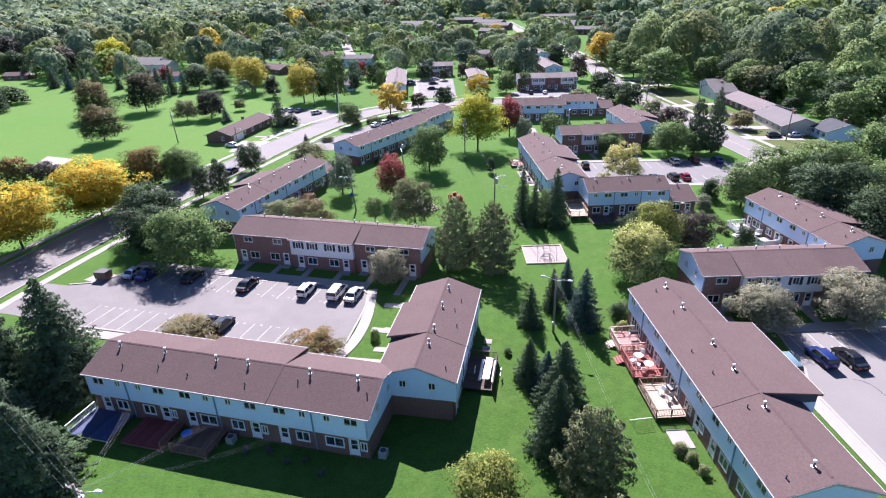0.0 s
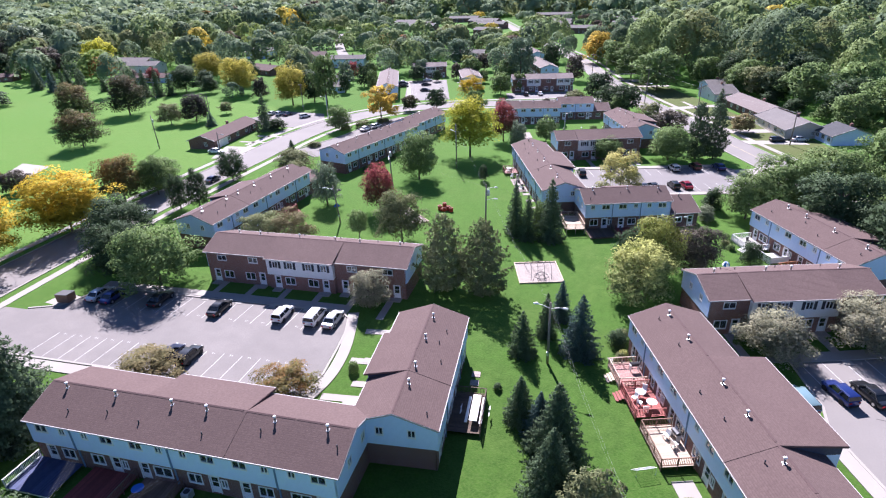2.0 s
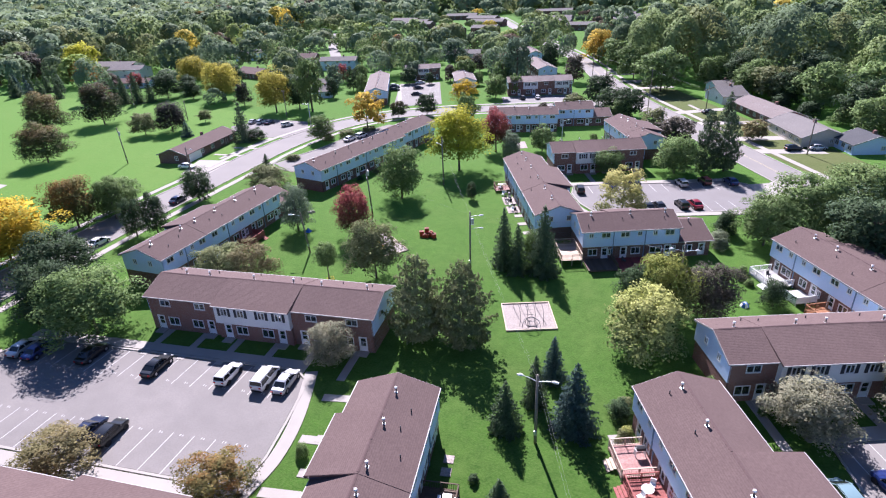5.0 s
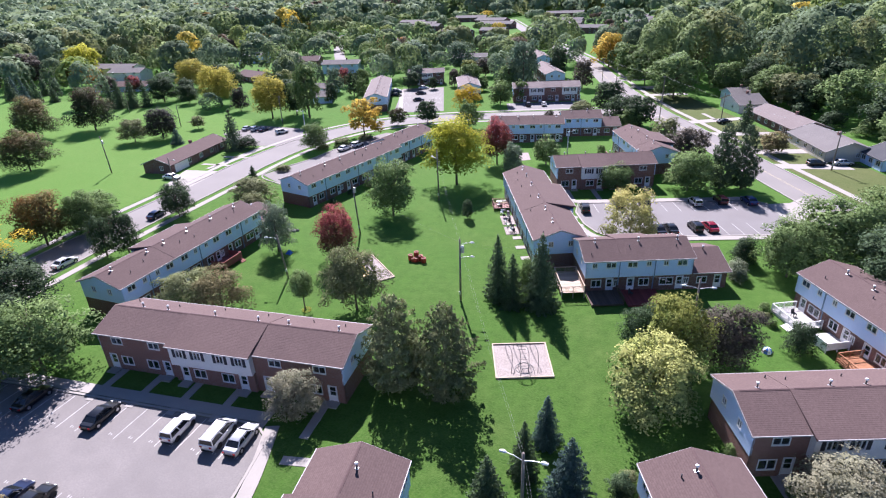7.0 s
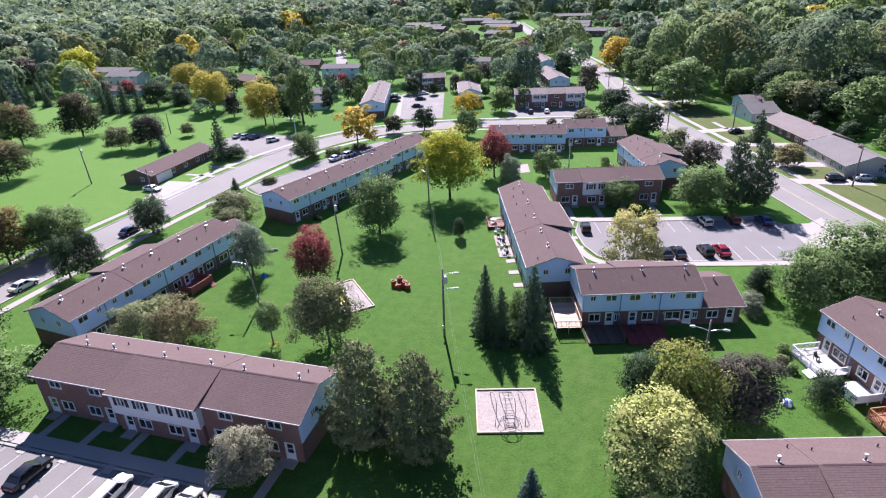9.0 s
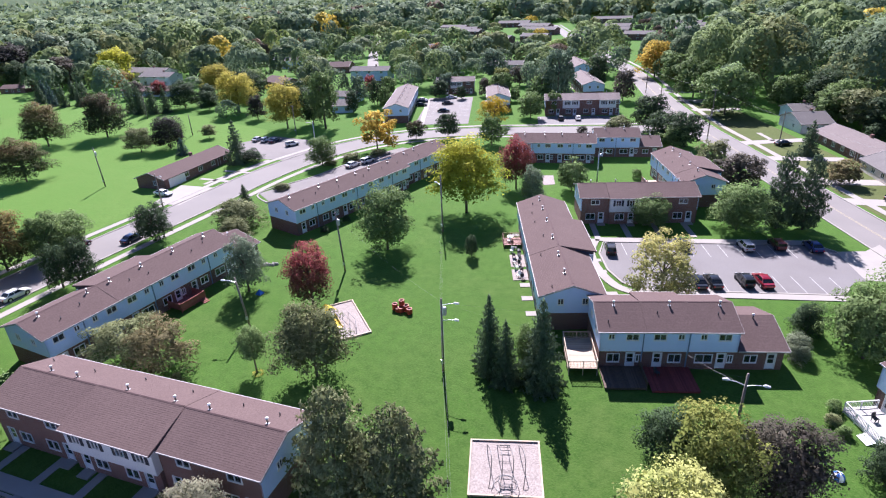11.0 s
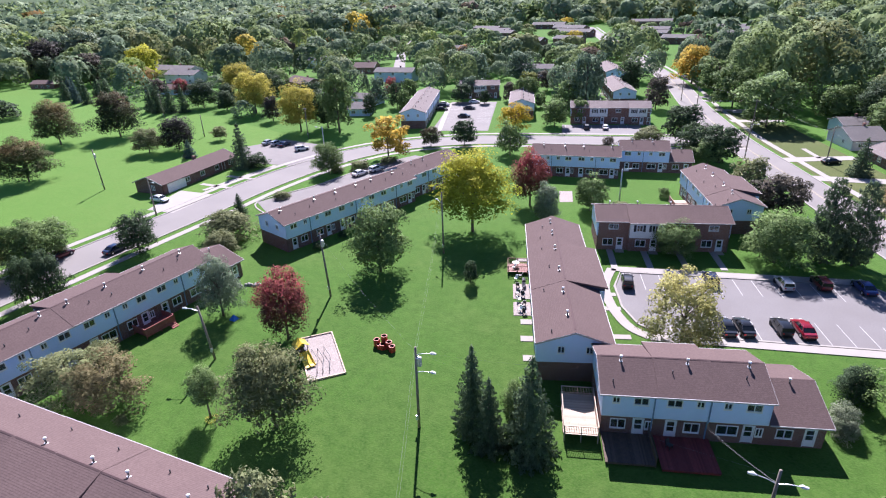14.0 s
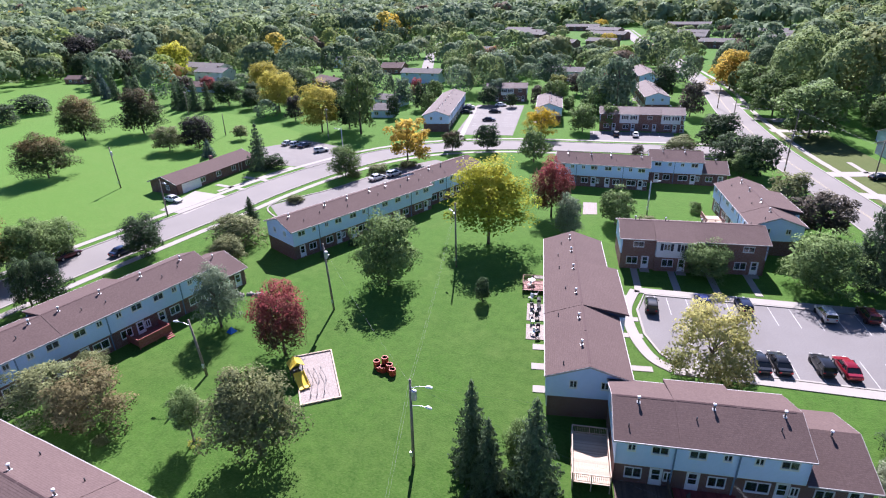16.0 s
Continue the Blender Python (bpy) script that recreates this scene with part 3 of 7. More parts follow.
for pts, wide in (([(-32.4, 64.4), (-27.6, 65.5)], 1.1), ([(-31.2, 58.1), (-25.4, 59.2)], 1.1), ([(-31.0, 51.1), (-24.4, 52.4)], 1.1), ([(-113.3, 141.5), (-113.0, 164)], 1.2), ([(-118.0, 144.6), (-108.6, 145.4)], 1.2), ([(-117.2, 152.0), (-108.6, 152.8)], 1.2), ([(6.8, 233.5), (10.4, 225.0)], 1.2), ([(-26, 295), (-12, 300)], 3.2), ([(-14, 277), (-6, 280)], 3.0)):
    single("pavement", strip(pts, wide, -0.05, 0.05), M["concrete"], "concrete strip across the front lawns", kind="structure")

# ---- houses ----
WIN_MESH, HOMES = {}, []


def window_meshes(w, h, bars):
    key = (w, h, bars)
    if key not in WIN_MESH:
        e, s = 0.09, 0.07
        bar = [-w / 2 + w * k / (bars + 1) for k in range(1, bars + 1)]
        xs = sorted([-w / 2, -w / 2 + e, w / 2 - e, w / 2] + [x + d for x in bar for d in (-0.035, 0.035)])
        f = Build().lattice(xs, [-s, 0, e, h - e, h], lambda x, z: z < e or z > h - e or abs(x) > w / 2 - e or any(abs(x - c) < 0.035 for c in bar), -0.06, 0.06)
        p = Build().box(-w / 2 + e, w / 2 - e, -0.03, -0.015, e, h - e)
        WIN_MESH[key] = (f.mesh("window", M["trim"]), p.mesh("pane", M["glass"]))
    return WIN_MESH[key]


def put_window(parent, face, u, z, w, h, bars=1, y=0.0):
    fm, pm = window_meshes(w, h, bars)
    o = part("window", fm, None, parent, m=face @ pose(u, y, z))
    part("pane", pm, None, o)
    return o


DOOR = {}


def put_door(parent, face, u, z=0.15, y=0.0):
    if not DOOR:
        d = Build().lattice([-0.45, -0.33, 0.33, 0.45], [0, 0.75, 1.3, 1.36, 1.9, 2.02], lambda x, z: abs(x) > 0.33 or z < 0.75 or z > 1.9 or 1.3 < z < 1.36, -0.08, -0.03)
        DOOR["leaf"] = d.mesh("door", M["door"])
        DOOR["pane"] = Build().box(-0.33, 0.33, -0.07, -0.05, 0.75, 1.9).mesh("pane", M["glass"])
        DOOR["frame"] = Build().lattice([-0.55, -0.45, 0.45, 0.55], [0, 2.02, 2.12], lambda x, z: abs(x) > 0.45 or z > 2.02, -0.1, 0.05).mesh("door_frame", M["trim"])
        DOOR["handle"] = Build().tube([(0.38, -0.03, 0.95), (0.38, 0.03, 0.95), (0.28, 0.03, 0.95)], [0.015] * 3).mesh("handle", M["metal"])
    o = part("door", DOOR["leaf"], None, parent, m=face @ pose(u, y, z))
    part("pane", DOOR["pane"], None, o)
    part("door_frame", DOOR["frame"], None, o)
    part("handle", DOOR["handle"], None, o)
    return o


SHUT = {}


def put_shutters(parent, face, u, z, w, h, y=0.0):
    if h not in SHUT:
        n = int(h / 0.12)      # louvres as one toothed profile between two stiles
        b = Build().prism([(0.0, 0.0)] + [q for k in range(n) for q in ((0.045, h * k / n), (0.022, h * (k + 0.9) / n))] + [(0.045, h), (0.0, h)], -0.19, 0.19)
        SHUT[h] = b.mesh("shutter", M["shutter"])
    for s in (-1, 1):
        part("shutter", SHUT[h], None, parent, m=face @ pose(u + s * (w / 2 + 0.24), y, z))


def holed(b, u0, u1, z0, z1, holes, y=0.0, th=0.2):
    """A wall from u0 to u1 and z0 to z1, its outer face at y, with openings (u, z, w, h)."""
    hs = [(u - w / 2, u + w / 2, z, z + h) for u, z, w, h in holes if u - w / 2 > u0 and u + w / 2 < u1 and z + h > z0 and z < z1]
    us = sorted({u0, u1, *[h[0] for h in hs], *[h[1] for h in hs]})
    zs = sorted({z0, z1, *[min(max(h[k], z0), z1) for h in hs for k in (2, 3)]})
    b.lattice(us, zs, lambda x, z: not any(h[0] < x < h[1] and h[2] < z < h[3] for h in hs), y - th, y)


VENT = {}


def roof_furniture(parent, x, y, z, small=False):
    if not VENT:
        VENT["pipe"] = Build().tube([(0, 0, -0.2), (0, 0, 0.5)], [0.09, 0.09], 8).mesh("roof_vent", M["pole_wood"], True)
        VENT["cap"] = Build().tube([(0, 0, 0.44), (0, 0, 0.50), (0, 0, 0.62), (0, 0, 0.66)], [0.10, 0.15, 0.15, 0.06], 8).mesh("vent_cap", M["white_plastic"], True)
        VENT["plate"] = Build().prism([(-0.17, -0.02), (0.17, -0.02), (0.15, 0.012), (-0.15, 0.012)], -0.15, 0.15).mesh("vent_plate", M["metal"])
        VENT["small"] = Build().tube([(0, 0, -0.2), (0, 0, 0.35)], [0.06, 0.06], 6).mesh("vent_pipe", M["dark_metal"], True)
    if small:
        part("vent_pipe", VENT["small"], None, parent, m=pose(x, y, z))
    else:
        o = part("roof_vent", VENT["pipe"], None, parent, m=pose(x, y, z))
        part("vent_cap", VENT["cap"], None, o)
        part("vent_plate", VENT["plate"], None, o, m=pose(0, 0, 0.02, 19.2))


DEPTH, EAVE, RIDGE, LOW, OVER = 7.9, 5.2, 6.7, 2.55, 0.35


def townhouse(eave_x, eave_y, angle, length, units, proud=(), jut=1.7, wing=0.0, label="", front=True, detail=True, seed=1, rise=None, roof="roof"):
    """A two-storey row. The corner given is the back left corner of the eaves; x runs along the back, y to the front."""
    rnd = random.Random(seed)
    o = Matrix.Translation((eave_x, eave_y, 0)) @ pose(0, 0, 0, 0, 0, angle) @ pose(OVER, OVER, 0)
    L, D = length - 2 * OVER, DEPTH
    HOMES.extend([tuple((o @ Vector((k, DEPTH / 2, 0)))[:2]) for k in range(0, int(length) + 1, 5)])
    home = thing("row_house", label, "house", o, "rows of town houses")
    back, frontf, left, right = pose(L, 0, 0, 0, 0, 180), pose(0, D, 0), pose(0, 0, 0, 0, 0, 90), pose(L, D, 0, 0, 0, -90)
    U = L / units
    # back: brick below, siding above
    lower, upper = [], []
    for k in range(units):
        a = k * U
        flip = k % 2
        f = (lambda t: a + U * (1 - t)) if flip else (lambda t: a + U * t)
        lower += [("d", f(0.30), 0.15, 0.9, 2.02), ("w", f(0.68), 0.9, 1.5 if k % 3 else 2.0, 1.2)]
        if k % 2 == 0:
            lower.append(("w", f(0.08 + 0.03), 0.95, 0.7, 1.05))
        upper += [("w", f(0.30), 4.02, 1.45, 0.92), ("w", f(0.76), 4.12, 0.75, 0.80)]
    b = Build()
    holed(b, 0, L, 0, LOW, [(u, z, w, h) for _, u, z, w, h in lower])
    part("inner_wall", Build().box(0.2, L - 0.2, D / 2 - 0.1, D / 2, 0, EAVE), M["brick_dark"], home)
    part("upper_floor", Build().box(0.2, L - 0.2, 0.2, D - 0.2, LOW - 0.1, LOW), M["deck_brown"], home)
    part("brick_wall", b, M["brick_dark"], home, "dark red brick ground floor", m=back)
    b = Build()
    holed(b, -0.06, L + 0.06, LOW, EAVE - 0.06, [(u, z, w, h) for _, u, z, w, h in upper], y=0.22, th=0.24)
    part("soffit", Build().box(-0.06, L + 0.06, -0.02, 0.215, LOW - 0.05, LOW - 0.003), M["trim"], home, m=back)
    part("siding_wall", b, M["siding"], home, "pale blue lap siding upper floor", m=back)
    for kind, u, z, w, h in lower:
        put_door(home, back, u) if kind == "d" else put_window(home, back, u, z, w, h)
    for kind, u, z, w, h in upper:
        put_window(home, back, u, z, w, h, y=0.22)
    for k in range(1, units):
        if k % 2 or units < 4:
            part("downspout", Build().box(-0.06, 0.06, 0.22, 0.33, LOW - 0.1, EAVE).box(-0.06, 0.06, 0.0, 0.1, 0.1, LOW - 0.1), M["downspout"], home, "slate blue downspout", m=back @ pose(k * U + 0.3, 0, 0))
    # gable ends
    for face in (left, right):
        b = Build()
        b.box(0.0, D, -0.2, 0.0, 0, LOW)
        part("brick_wall", b, M["brick_dark"], home, m=face)
        b = Build()
        holes = [(2.3, 3.75, 0.8, 0.95), (5.4, 3.75, 0.8, 0.95)]
        holed(b, -0.22 if face is left else 0, D + (0.22 if face is right else 0), LOW, EAVE + 0.02, holes, y=0.05)
        b.prism([(-0.15, EAVE + 0.02), (D + 0.15, EAVE + 0.02), (D / 2, RIDGE - 0.14)], -0.15, 0.05, "y")
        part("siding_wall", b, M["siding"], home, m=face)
        for u, z, w, h in holes:
            put_window(home, face, u, z, w, h, y=0.05)
    # front: brick, with proud sided units between
    cuts = sorted({0.0, L, *[c for r in proud for c in r]})
    sections = []
    for a, c in zip(cuts, cuts[1:]):
        mid = 0.5 * (a + c)
        sections.append((a, c, jut if any(r[0] <= mid <= r[1] for r in proud) else 0.0))
    for a, c, p in sections:
        n = max(1, round((c - a) / U))
        V = (c - a) / n
        lo, up = [], []
        for k in range(n):
            s = a + k * V
            f = (lambda t: s + V * (1 - t)) if k % 2 else (lambda t: s + V * t)
            lo += [("d", f(0.27), 0.15, 0.9, 2.02), ("w", f(0.65), 0.85, 1.7, 1.25)]
            up += [("w", f(0.27), 3.65, 1.0, 1.15), ("w", f(0.72), 3.65, 1.0, 1.15)] if p else [("w", f(0.50), 3.75, 1.6, 0.95)]
        b = Build()
        y = max(p - 0.3, 0)
        holed(b, a, c, 0, LOW if p else EAVE + 0.06, [(u, z, w, h) for _, u, z, w, h in lo + up], y=y)
        if p:
            b.box(a, a + 0.2, 0, y - 0.2, 0, LOW).box(c - 0.2, c, 0, y - 0.2, 0, LOW)
        part("brick_wall", b, M["brick"], home, "red-brown brick front", m=frontf)
        if p:
            b = Build()
            top = EAVE + (rise - 0.06 if rise else 0.42 * p - 0.06 if p > 1 else 0.04)
            holed(b, a, c, LOW, top, [(u, z, w, h) for _, u, z, w, h in up], y=p)
            b.box(a, c, y - 0.2, p, LOW - 0.06, LOW)
            for q in (a, c - 0.15):
                b.prism([(-0.1, LOW), (p - 0.2, LOW), (p - 0.2, top), (-D / 2, RIDGE - 0.12)], q, q + 0.15, "x")
            for q in (a - 0.03, c):      # dark flashing on the step between the roofs
                part("flashing", Build().prism([(OVER + 0.02, EAVE - 0.02), (p - 0.03, EAVE - 0.02), (p - 0.03, top), (-D / 2 + 0.2, RIDGE - 0.14), (-D / 2 + 0.2, RIDGE - 0.2)], q, q + 0.03), M["slate"], home, "dark slate-blue flashing", m=frontf)
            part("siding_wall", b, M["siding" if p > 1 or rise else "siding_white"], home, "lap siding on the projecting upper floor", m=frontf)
        for kind, u, z, w, h in lo:
            put_door(home, frontf, u, y=y) if kind == "d" else put_window(home, frontf, u, z, w, h, y=y)
            if kind == "d":
                part("step", Build().box(-0.7, 0.7, 0, 1.1, 0, 0.15), M["concrete"], home, "concrete doorstep", m=frontf @ pose(u, y, 0))
        for kind, u, z, w, h in up:
            put_window(home, frontf, u, z, w, h, y=p)
            if p:
                put_shutters(home, frontf, u, z, w, h, y=p)
    # roof
    th = 0.16
    for i, (a, c, p) in enumerate(sections):
        x0, x1 = (a - OVER if i == 0 else a), (c + OVER if i == len(sections) - 1 else c)
        if p:
            x0, x1 = x0 - 0.15, x1 + 0.15
        lift = 0.03 if p else 0.0
        yb, yf, zf = -OVER - (0.02 if p else 0), D + OVER + p, EAVE + (rise if p and rise else 0.42 * p if p > 1 else 0.06 if p else 0)
        b = Build().prism([(yb, EAVE + lift), (D / 2, RIDGE + lift), (yf, zf), (yf, zf - th), (D / 2, RIDGE - th), (yb, EAVE - th)], x0, x1)
        part("roof", b, M[roof], home, "brown asphalt shingle roof")
        part("gutter", Build().box(x0, x1, yf, yf + 0.08, zf - th + 0.02, zf - 0.012), M["eave"], home, "white gutter")
        part("gutter", Build().box(x0, x1, yb - 0.08, yb, EAVE - th + 0.02, EAVE + lift - 0.012), M["eave"], home, "white gutter")
        for q, end in ((x0 - 0.04, i == 0), (x1, i == len(sections) - 1)):
            if end or p:
                part("rake_board", Build().prism([(D / 2, RIDGE + lift - 0.025), (yf, zf - 0.025), (yf, zf - th - 0.04), (D / 2, RIDGE - th - 0.05)], q, q + 0.04), M["eave"] if end else M["ridge"], home)
            if end:
                part("rake_board", Build().prism([(yb, EAVE - 0.025), (D / 2, RIDGE + lift - 0.025), (D / 2, RIDGE - th - 0.05), (yb, EAVE - th - 0.04)], q, q + 0.04), M["eave"], home, "white rake board")
        n = max(1, round((c - a) / U))
        for k in range(n):
            s = a + (k + 0.5) * (c - a) / n
            part("ridge_cap", Build().prism([(-0.15, -0.055), (0, 0.0), (0.15, -0.055), (0.15, -0.03), (0, 0.03), (-0.15, -0.03)], s - (c - a) / n * 0.5, s + (c - a) / n * 0.46), M["ridge"], home, m=pose(0, D / 2, RIDGE + lift))
            slope = (RIDGE - EAVE) / (D / 2 + OVER)
            roof_furniture(home, s + rnd.uniform(-1.2, 1.2), D / 2 - 0.55, RIDGE - 0.55 * slope)
            if detail:
                for q in range(1):
                    yy = D / 2 - rnd.uniform(1.6, 3.0)
                    roof_furniture(home, s + rnd.uniform(-2.2, 2.2), yy, RIDGE - (D / 2 - yy) * slope, True)
    if wing:
        b = Build()
        wins = [("d", wing * 0.25, 0.15, 0.9, 2.02), ("w", wing * 0.68, 0.95, 1.5, 1.1)]
        holed(b, 0.02, wing, 0, 2.75, [(u, z, w, h) for _, u, z, w, h in wins], y=0)
        wb = pose(L + wing, 0, 0, 0, 0, 180)
        part("brick_wall", b, M["brick_dark"], home, "brick wall of the low end house", m=wb)
        b = Build().box(L + wing - 0.2, L + wing, 0.2, D + 1, 0, 2.75).box(L + 0.06, L + wing - 0.2, D + 0.8, D + 1.0, 0, 2.75)
        b.prism([(0, 2.75), (D + 1, 2.75), (D / 2 + 0.6, 4.25)], L + wing - 0.2, L + wing)
        part("brick_wall", b, M["brick_dark"], home)
        for kind, u, z, w, h in wins:
            put_door(home, wb, u) if kind == "d" else put_window(home, wb, u, z, w, h)
        yr = D / 2 + 0.7
        b = Build().prism([(-0.5, 2.85), (yr, 4.5), (D + 1.5, 2.85), (D + 1.5, 2.7), (yr, 4.35), (-0.5, 2.7)], L + 0.06, L + wing + OVER)
        part("roof", b, M[roof], home, "lower brown shingle roof over the end house")
        part("gutter", Build().box(L + 0.06, L + wing + OVER, -0.57, -0.5, 2.70, 2.835), M["eave"], home)
        t = Build().prism([(-0.5, 2.83), (yr, 4.48), (D + 1.5, 2.83), (D + 1.5, 2.68), (yr, 4.33), (-0.5, 2.68)], L + wing + OVER, L + wing + OVER + 0.05)
        part("rake_board", t, M["eave"], home)
        roof_furniture(home, L + wing * 0.6, yr - 0.5, 4.3)
    return home


LBL = "two-storey town house row, pale siding over brick"
townhouse(-52.6, 33.6, 6.8, 32.7, 6, [(11, 21.5)], jut=0.5, rise=0.32, label=LBL + ", beside the west lot", seed=1)
townhouse(-14.3, 45.2, 100.5, 19.4, 4, [(6.2, 13.4)], jut=0.4, rise=0.5, label="shorter town house row, pale siding gable over brick", seed=2)
townhouse(-31.2, 82.0, 187.0, 33.2, 6, [(11, 21.8)], jut=0.7, label="brick-fronted town house row with white sided middle units", seed=3)
townhouse(0.1, 70.4, -66.3, 33.2, 6, [(10.3, 22.3)], rise=0.95, label=LBL + ", decks along the lawn", seed=4)
townhouse(26.6, 93.2, 202.0, 22.3, 4, [(5.6, 16.6)], jut=0.7, label="brick-fronted town house row with shuttered white units", seed=5)
townhouse(16.8, 111.4, -61.0, 22.0, 4, [(5.5, 16)], jut=1.2, label=LBL + ", with pale fenced patios", seed=6)
townhouse(-33.1, 142.6, -65.5, 34.6, 6, [(10.3, 22.0)], jut=1.1, label=LBL + ", patios along the lawn", seed=7)
townhouse(-10.1, 106.0, 22.5, 15.9, 3, [(5.2, 10.4)], jut=0.6, wing=5.3, label="town house row, pale siding over brick, low end house", seed=8)
townhouse(-6.4, 164.9, 202.5, 21.6, 4, [(10.4, 15.8)], jut=0.7, label="brick-fronted town house row before the lot", seed=9)
townhouse(-15.9, 183.9, -66.0, 22.0, 4, [(6, 16)], jut=1.15, label=LBL, seed=10)
townhouse(-48.8, 183.0, 15.5, 20.5, 4, label=LBL + ", facing the inner lawn", seed=11)
townhouse(-31.0, 194.2, 18.0, 11.5, 2, wing=5.3, label="short town house row with a low brick end house", seed=12)
townhouse(-69.2, 78.6, 91.0, 31.2, 6, [(10, 20)], jut=1.05, wing=5.3, label=LBL + ", beside the street verge", seed=13)
townhouse(-69.5, 124.2, 79.5, 33.0, 6, label=LBL + ", along the street bend", seed=14)
townhouse(-65.0, 156.8, 80.5, 17.6, 3, label="shorter town house row, pale siding, brown shingles", seed=15)
# far rows
townhouse(-98.3, 216.3, 114.5, 44.0, 6, label="far town house row, gable to the street", seed=16, roof="roof_tan")
townhouse(-103.0, 283.0, 203.0, 16.5, 3, [(5, 10)], jut=0.7, label="far brick-fronted row with white middle unit", seed=17, roof="roof_tan")
townhouse(-71.8, 243.2, 113.0, 24.0, 4, label="far town house row beside the lot", seed=18, roof="roof_tan")
townhouse(-37.5, 256.0, 199.0, 25.0, 4, [(1, 6.5), (13, 18.5)], jut=0.7, label="far brick-fronted row with white shuttered units", seed=19, roof="roof_tan")
townhouse(-46.1, 277.3, 113.5, 31.0, 5, label="far town house row with a pale gable", seed=20, roof="roof_tan")
townhouse(-62.6, 327.4, 113.5, 30.0, 5, label="far town house row with a pale gable", seed=21, roof="roof_tan")

# ---- trees ----
def leaf_mesh(name, centres, normals, sizes, rnd, stretch=1.0, round_by=None):
    """Many small bent leaf clumps, one mesh. round_by: the way each clump's bough faces, so that boughs shade as rounded masses."""
    n = len(centres)
    c, nr = np.asarray(centres, float), np.asarray(normals, float)
    nr /= np.linalg.norm(nr, axis=1)[:, None] + 1e-9
    if round_by is not None:
        nr *= np.where((nr * round_by).sum(1) < 0, -1.0, 1.0)[:, None]
    ref = rnd.normal(size=(n, 3))
    a = np.cross(nr, ref)
    a /= np.linalg.norm(a, axis=1)[:, None] + 1e-9
    b = np.cross(nr, a)
    s = np.asarray(sizes, float)[:, None]
    k = rnd.uniform(0.65, 1.3, size=(n, 3))
    v = np.stack([c + a * s * 1.2 * k[:, :1], c - a * s * 0.6 + b * s * k[:, 1:2] * stretch + nr * s * 0.2, c - a * s * 0.6 - b * s * k[:, 2:] * stretch + nr * s * 0.1], 1).reshape(-1, 3)
    me = bpy.data.meshes.new(name)
    me.vertices.add(3 * n)
    me.vertices.foreach_set("co", v.ravel())
    me.loops.add(3 * n)
    me.loops.foreach_set("vertex_index", np.arange(3 * n))
    me.polygons.add(n)
    me.polygons.foreach_set("loop_start", np.arange(0, 3 * n, 3))
    me.update(calc_edges=True)
    if round_by is not None:
        q = np.asarray(round_by, float)
        q = q / (np.linalg.norm(q, axis=1)[:, None] + 1e-9)
        me.normals_split_custom_set_from_vertices(np.repeat(q, 3, axis=0))
    return me


def crown_points(rnd, n, shape, lobes):
    """Points over lobes that fill a crown of width 1 and height 1 (z from 0 to 1)."""
    cs, rs = [], []
    while len(cs) < lobes:
        z = rnd.uniform(0.05, 0.93)
        r = {"round": np.sqrt(max(0, 1 - (2 * z - 0.82) ** 2 / 1.4)) * 0.5, "spread": (0.5 * min(1, 0.42 + z * 1.1)) * np.sqrt(max(0, 1.1 - z ** 3)),
             "tall": 0.5 * np.sqrt(max(0, 1 - (2 * z - 0.7) ** 2 / 1.75)), "bush": 0.5 * np.sqrt(max(0, 1.02 - z * z)), "airy": 0.5 * np.sqrt(max(0, 1 - (2 * z - 0.82) ** 2 / 1.4)), "dome": 0.5 * np.sqrt(max(0, 1.0 - (1.12 * z - 0.16) ** 2))}[shape]
        a = rnd.uniform(0, 2 * np.pi)
        q = r * rnd.uniform(0.15, 1) ** 0.5 * 0.85
        cs.append((q * np.cos(a), q * np.sin(a), z * 0.92))
        rs.append(rnd.uniform(0.085, 0.155))
    cs, rs = np.array(cs), np.array(rs)
    a, q = np.arctan2(cs[:, 1], cs[:, 0]), rnd.uniform(0, 6.28, 5)      # boughs reach out unevenly
    bulge = 0.15 * np.sin(2 * a + q[0] + 3 * cs[:, 2]) + 0.12 * np.sin(3 * a + q[1] - 4 * cs[:, 2]) + 0.10 * np.sin(5 * a + q[2] + 7 * cs[:, 2])
    cs[:, :2] *= (1 + bulge)[:, None] * 0.97
    cs[:, 2] *= 1 + 0.06 * np.sin(2 * a + q[3]) + 0.05 * np.sin(5 * a + q[4])
    i = rnd.integers(0, lobes, n)
    d = rnd.normal(size=(n, 3))
    d /= np.linalg.norm(d, axis=1)[:, None]
    d[:, 2] = np.where(d[:, 2] < -0.45, -d[:, 2], d[:, 2])
    p = cs[i] + d * (rs[i] * rnd.uniform(0.35, 1.15, n) ** 0.5)[:, None] * np.array([1, 1, 0.85])
    stray = rnd.uniform(size=n) < 0.025
    p[stray] += rnd.normal(0, 0.016, size=(stray.sum(), 3))
    p[:, 2] = np.clip(p[:, 2], 0.0, None)
    away = (p - np.array([0, 0, 0.35])) * np.array([1, 1, 0.8])
    away /= np.linalg.norm(away, axis=1)[:, None] + 1e-9
    return p, d, d * 0.75 + away * 0.45 + rnd.normal(size=(n, 3)) * 0.22


CROWNS, TRUNKS = {}, {}


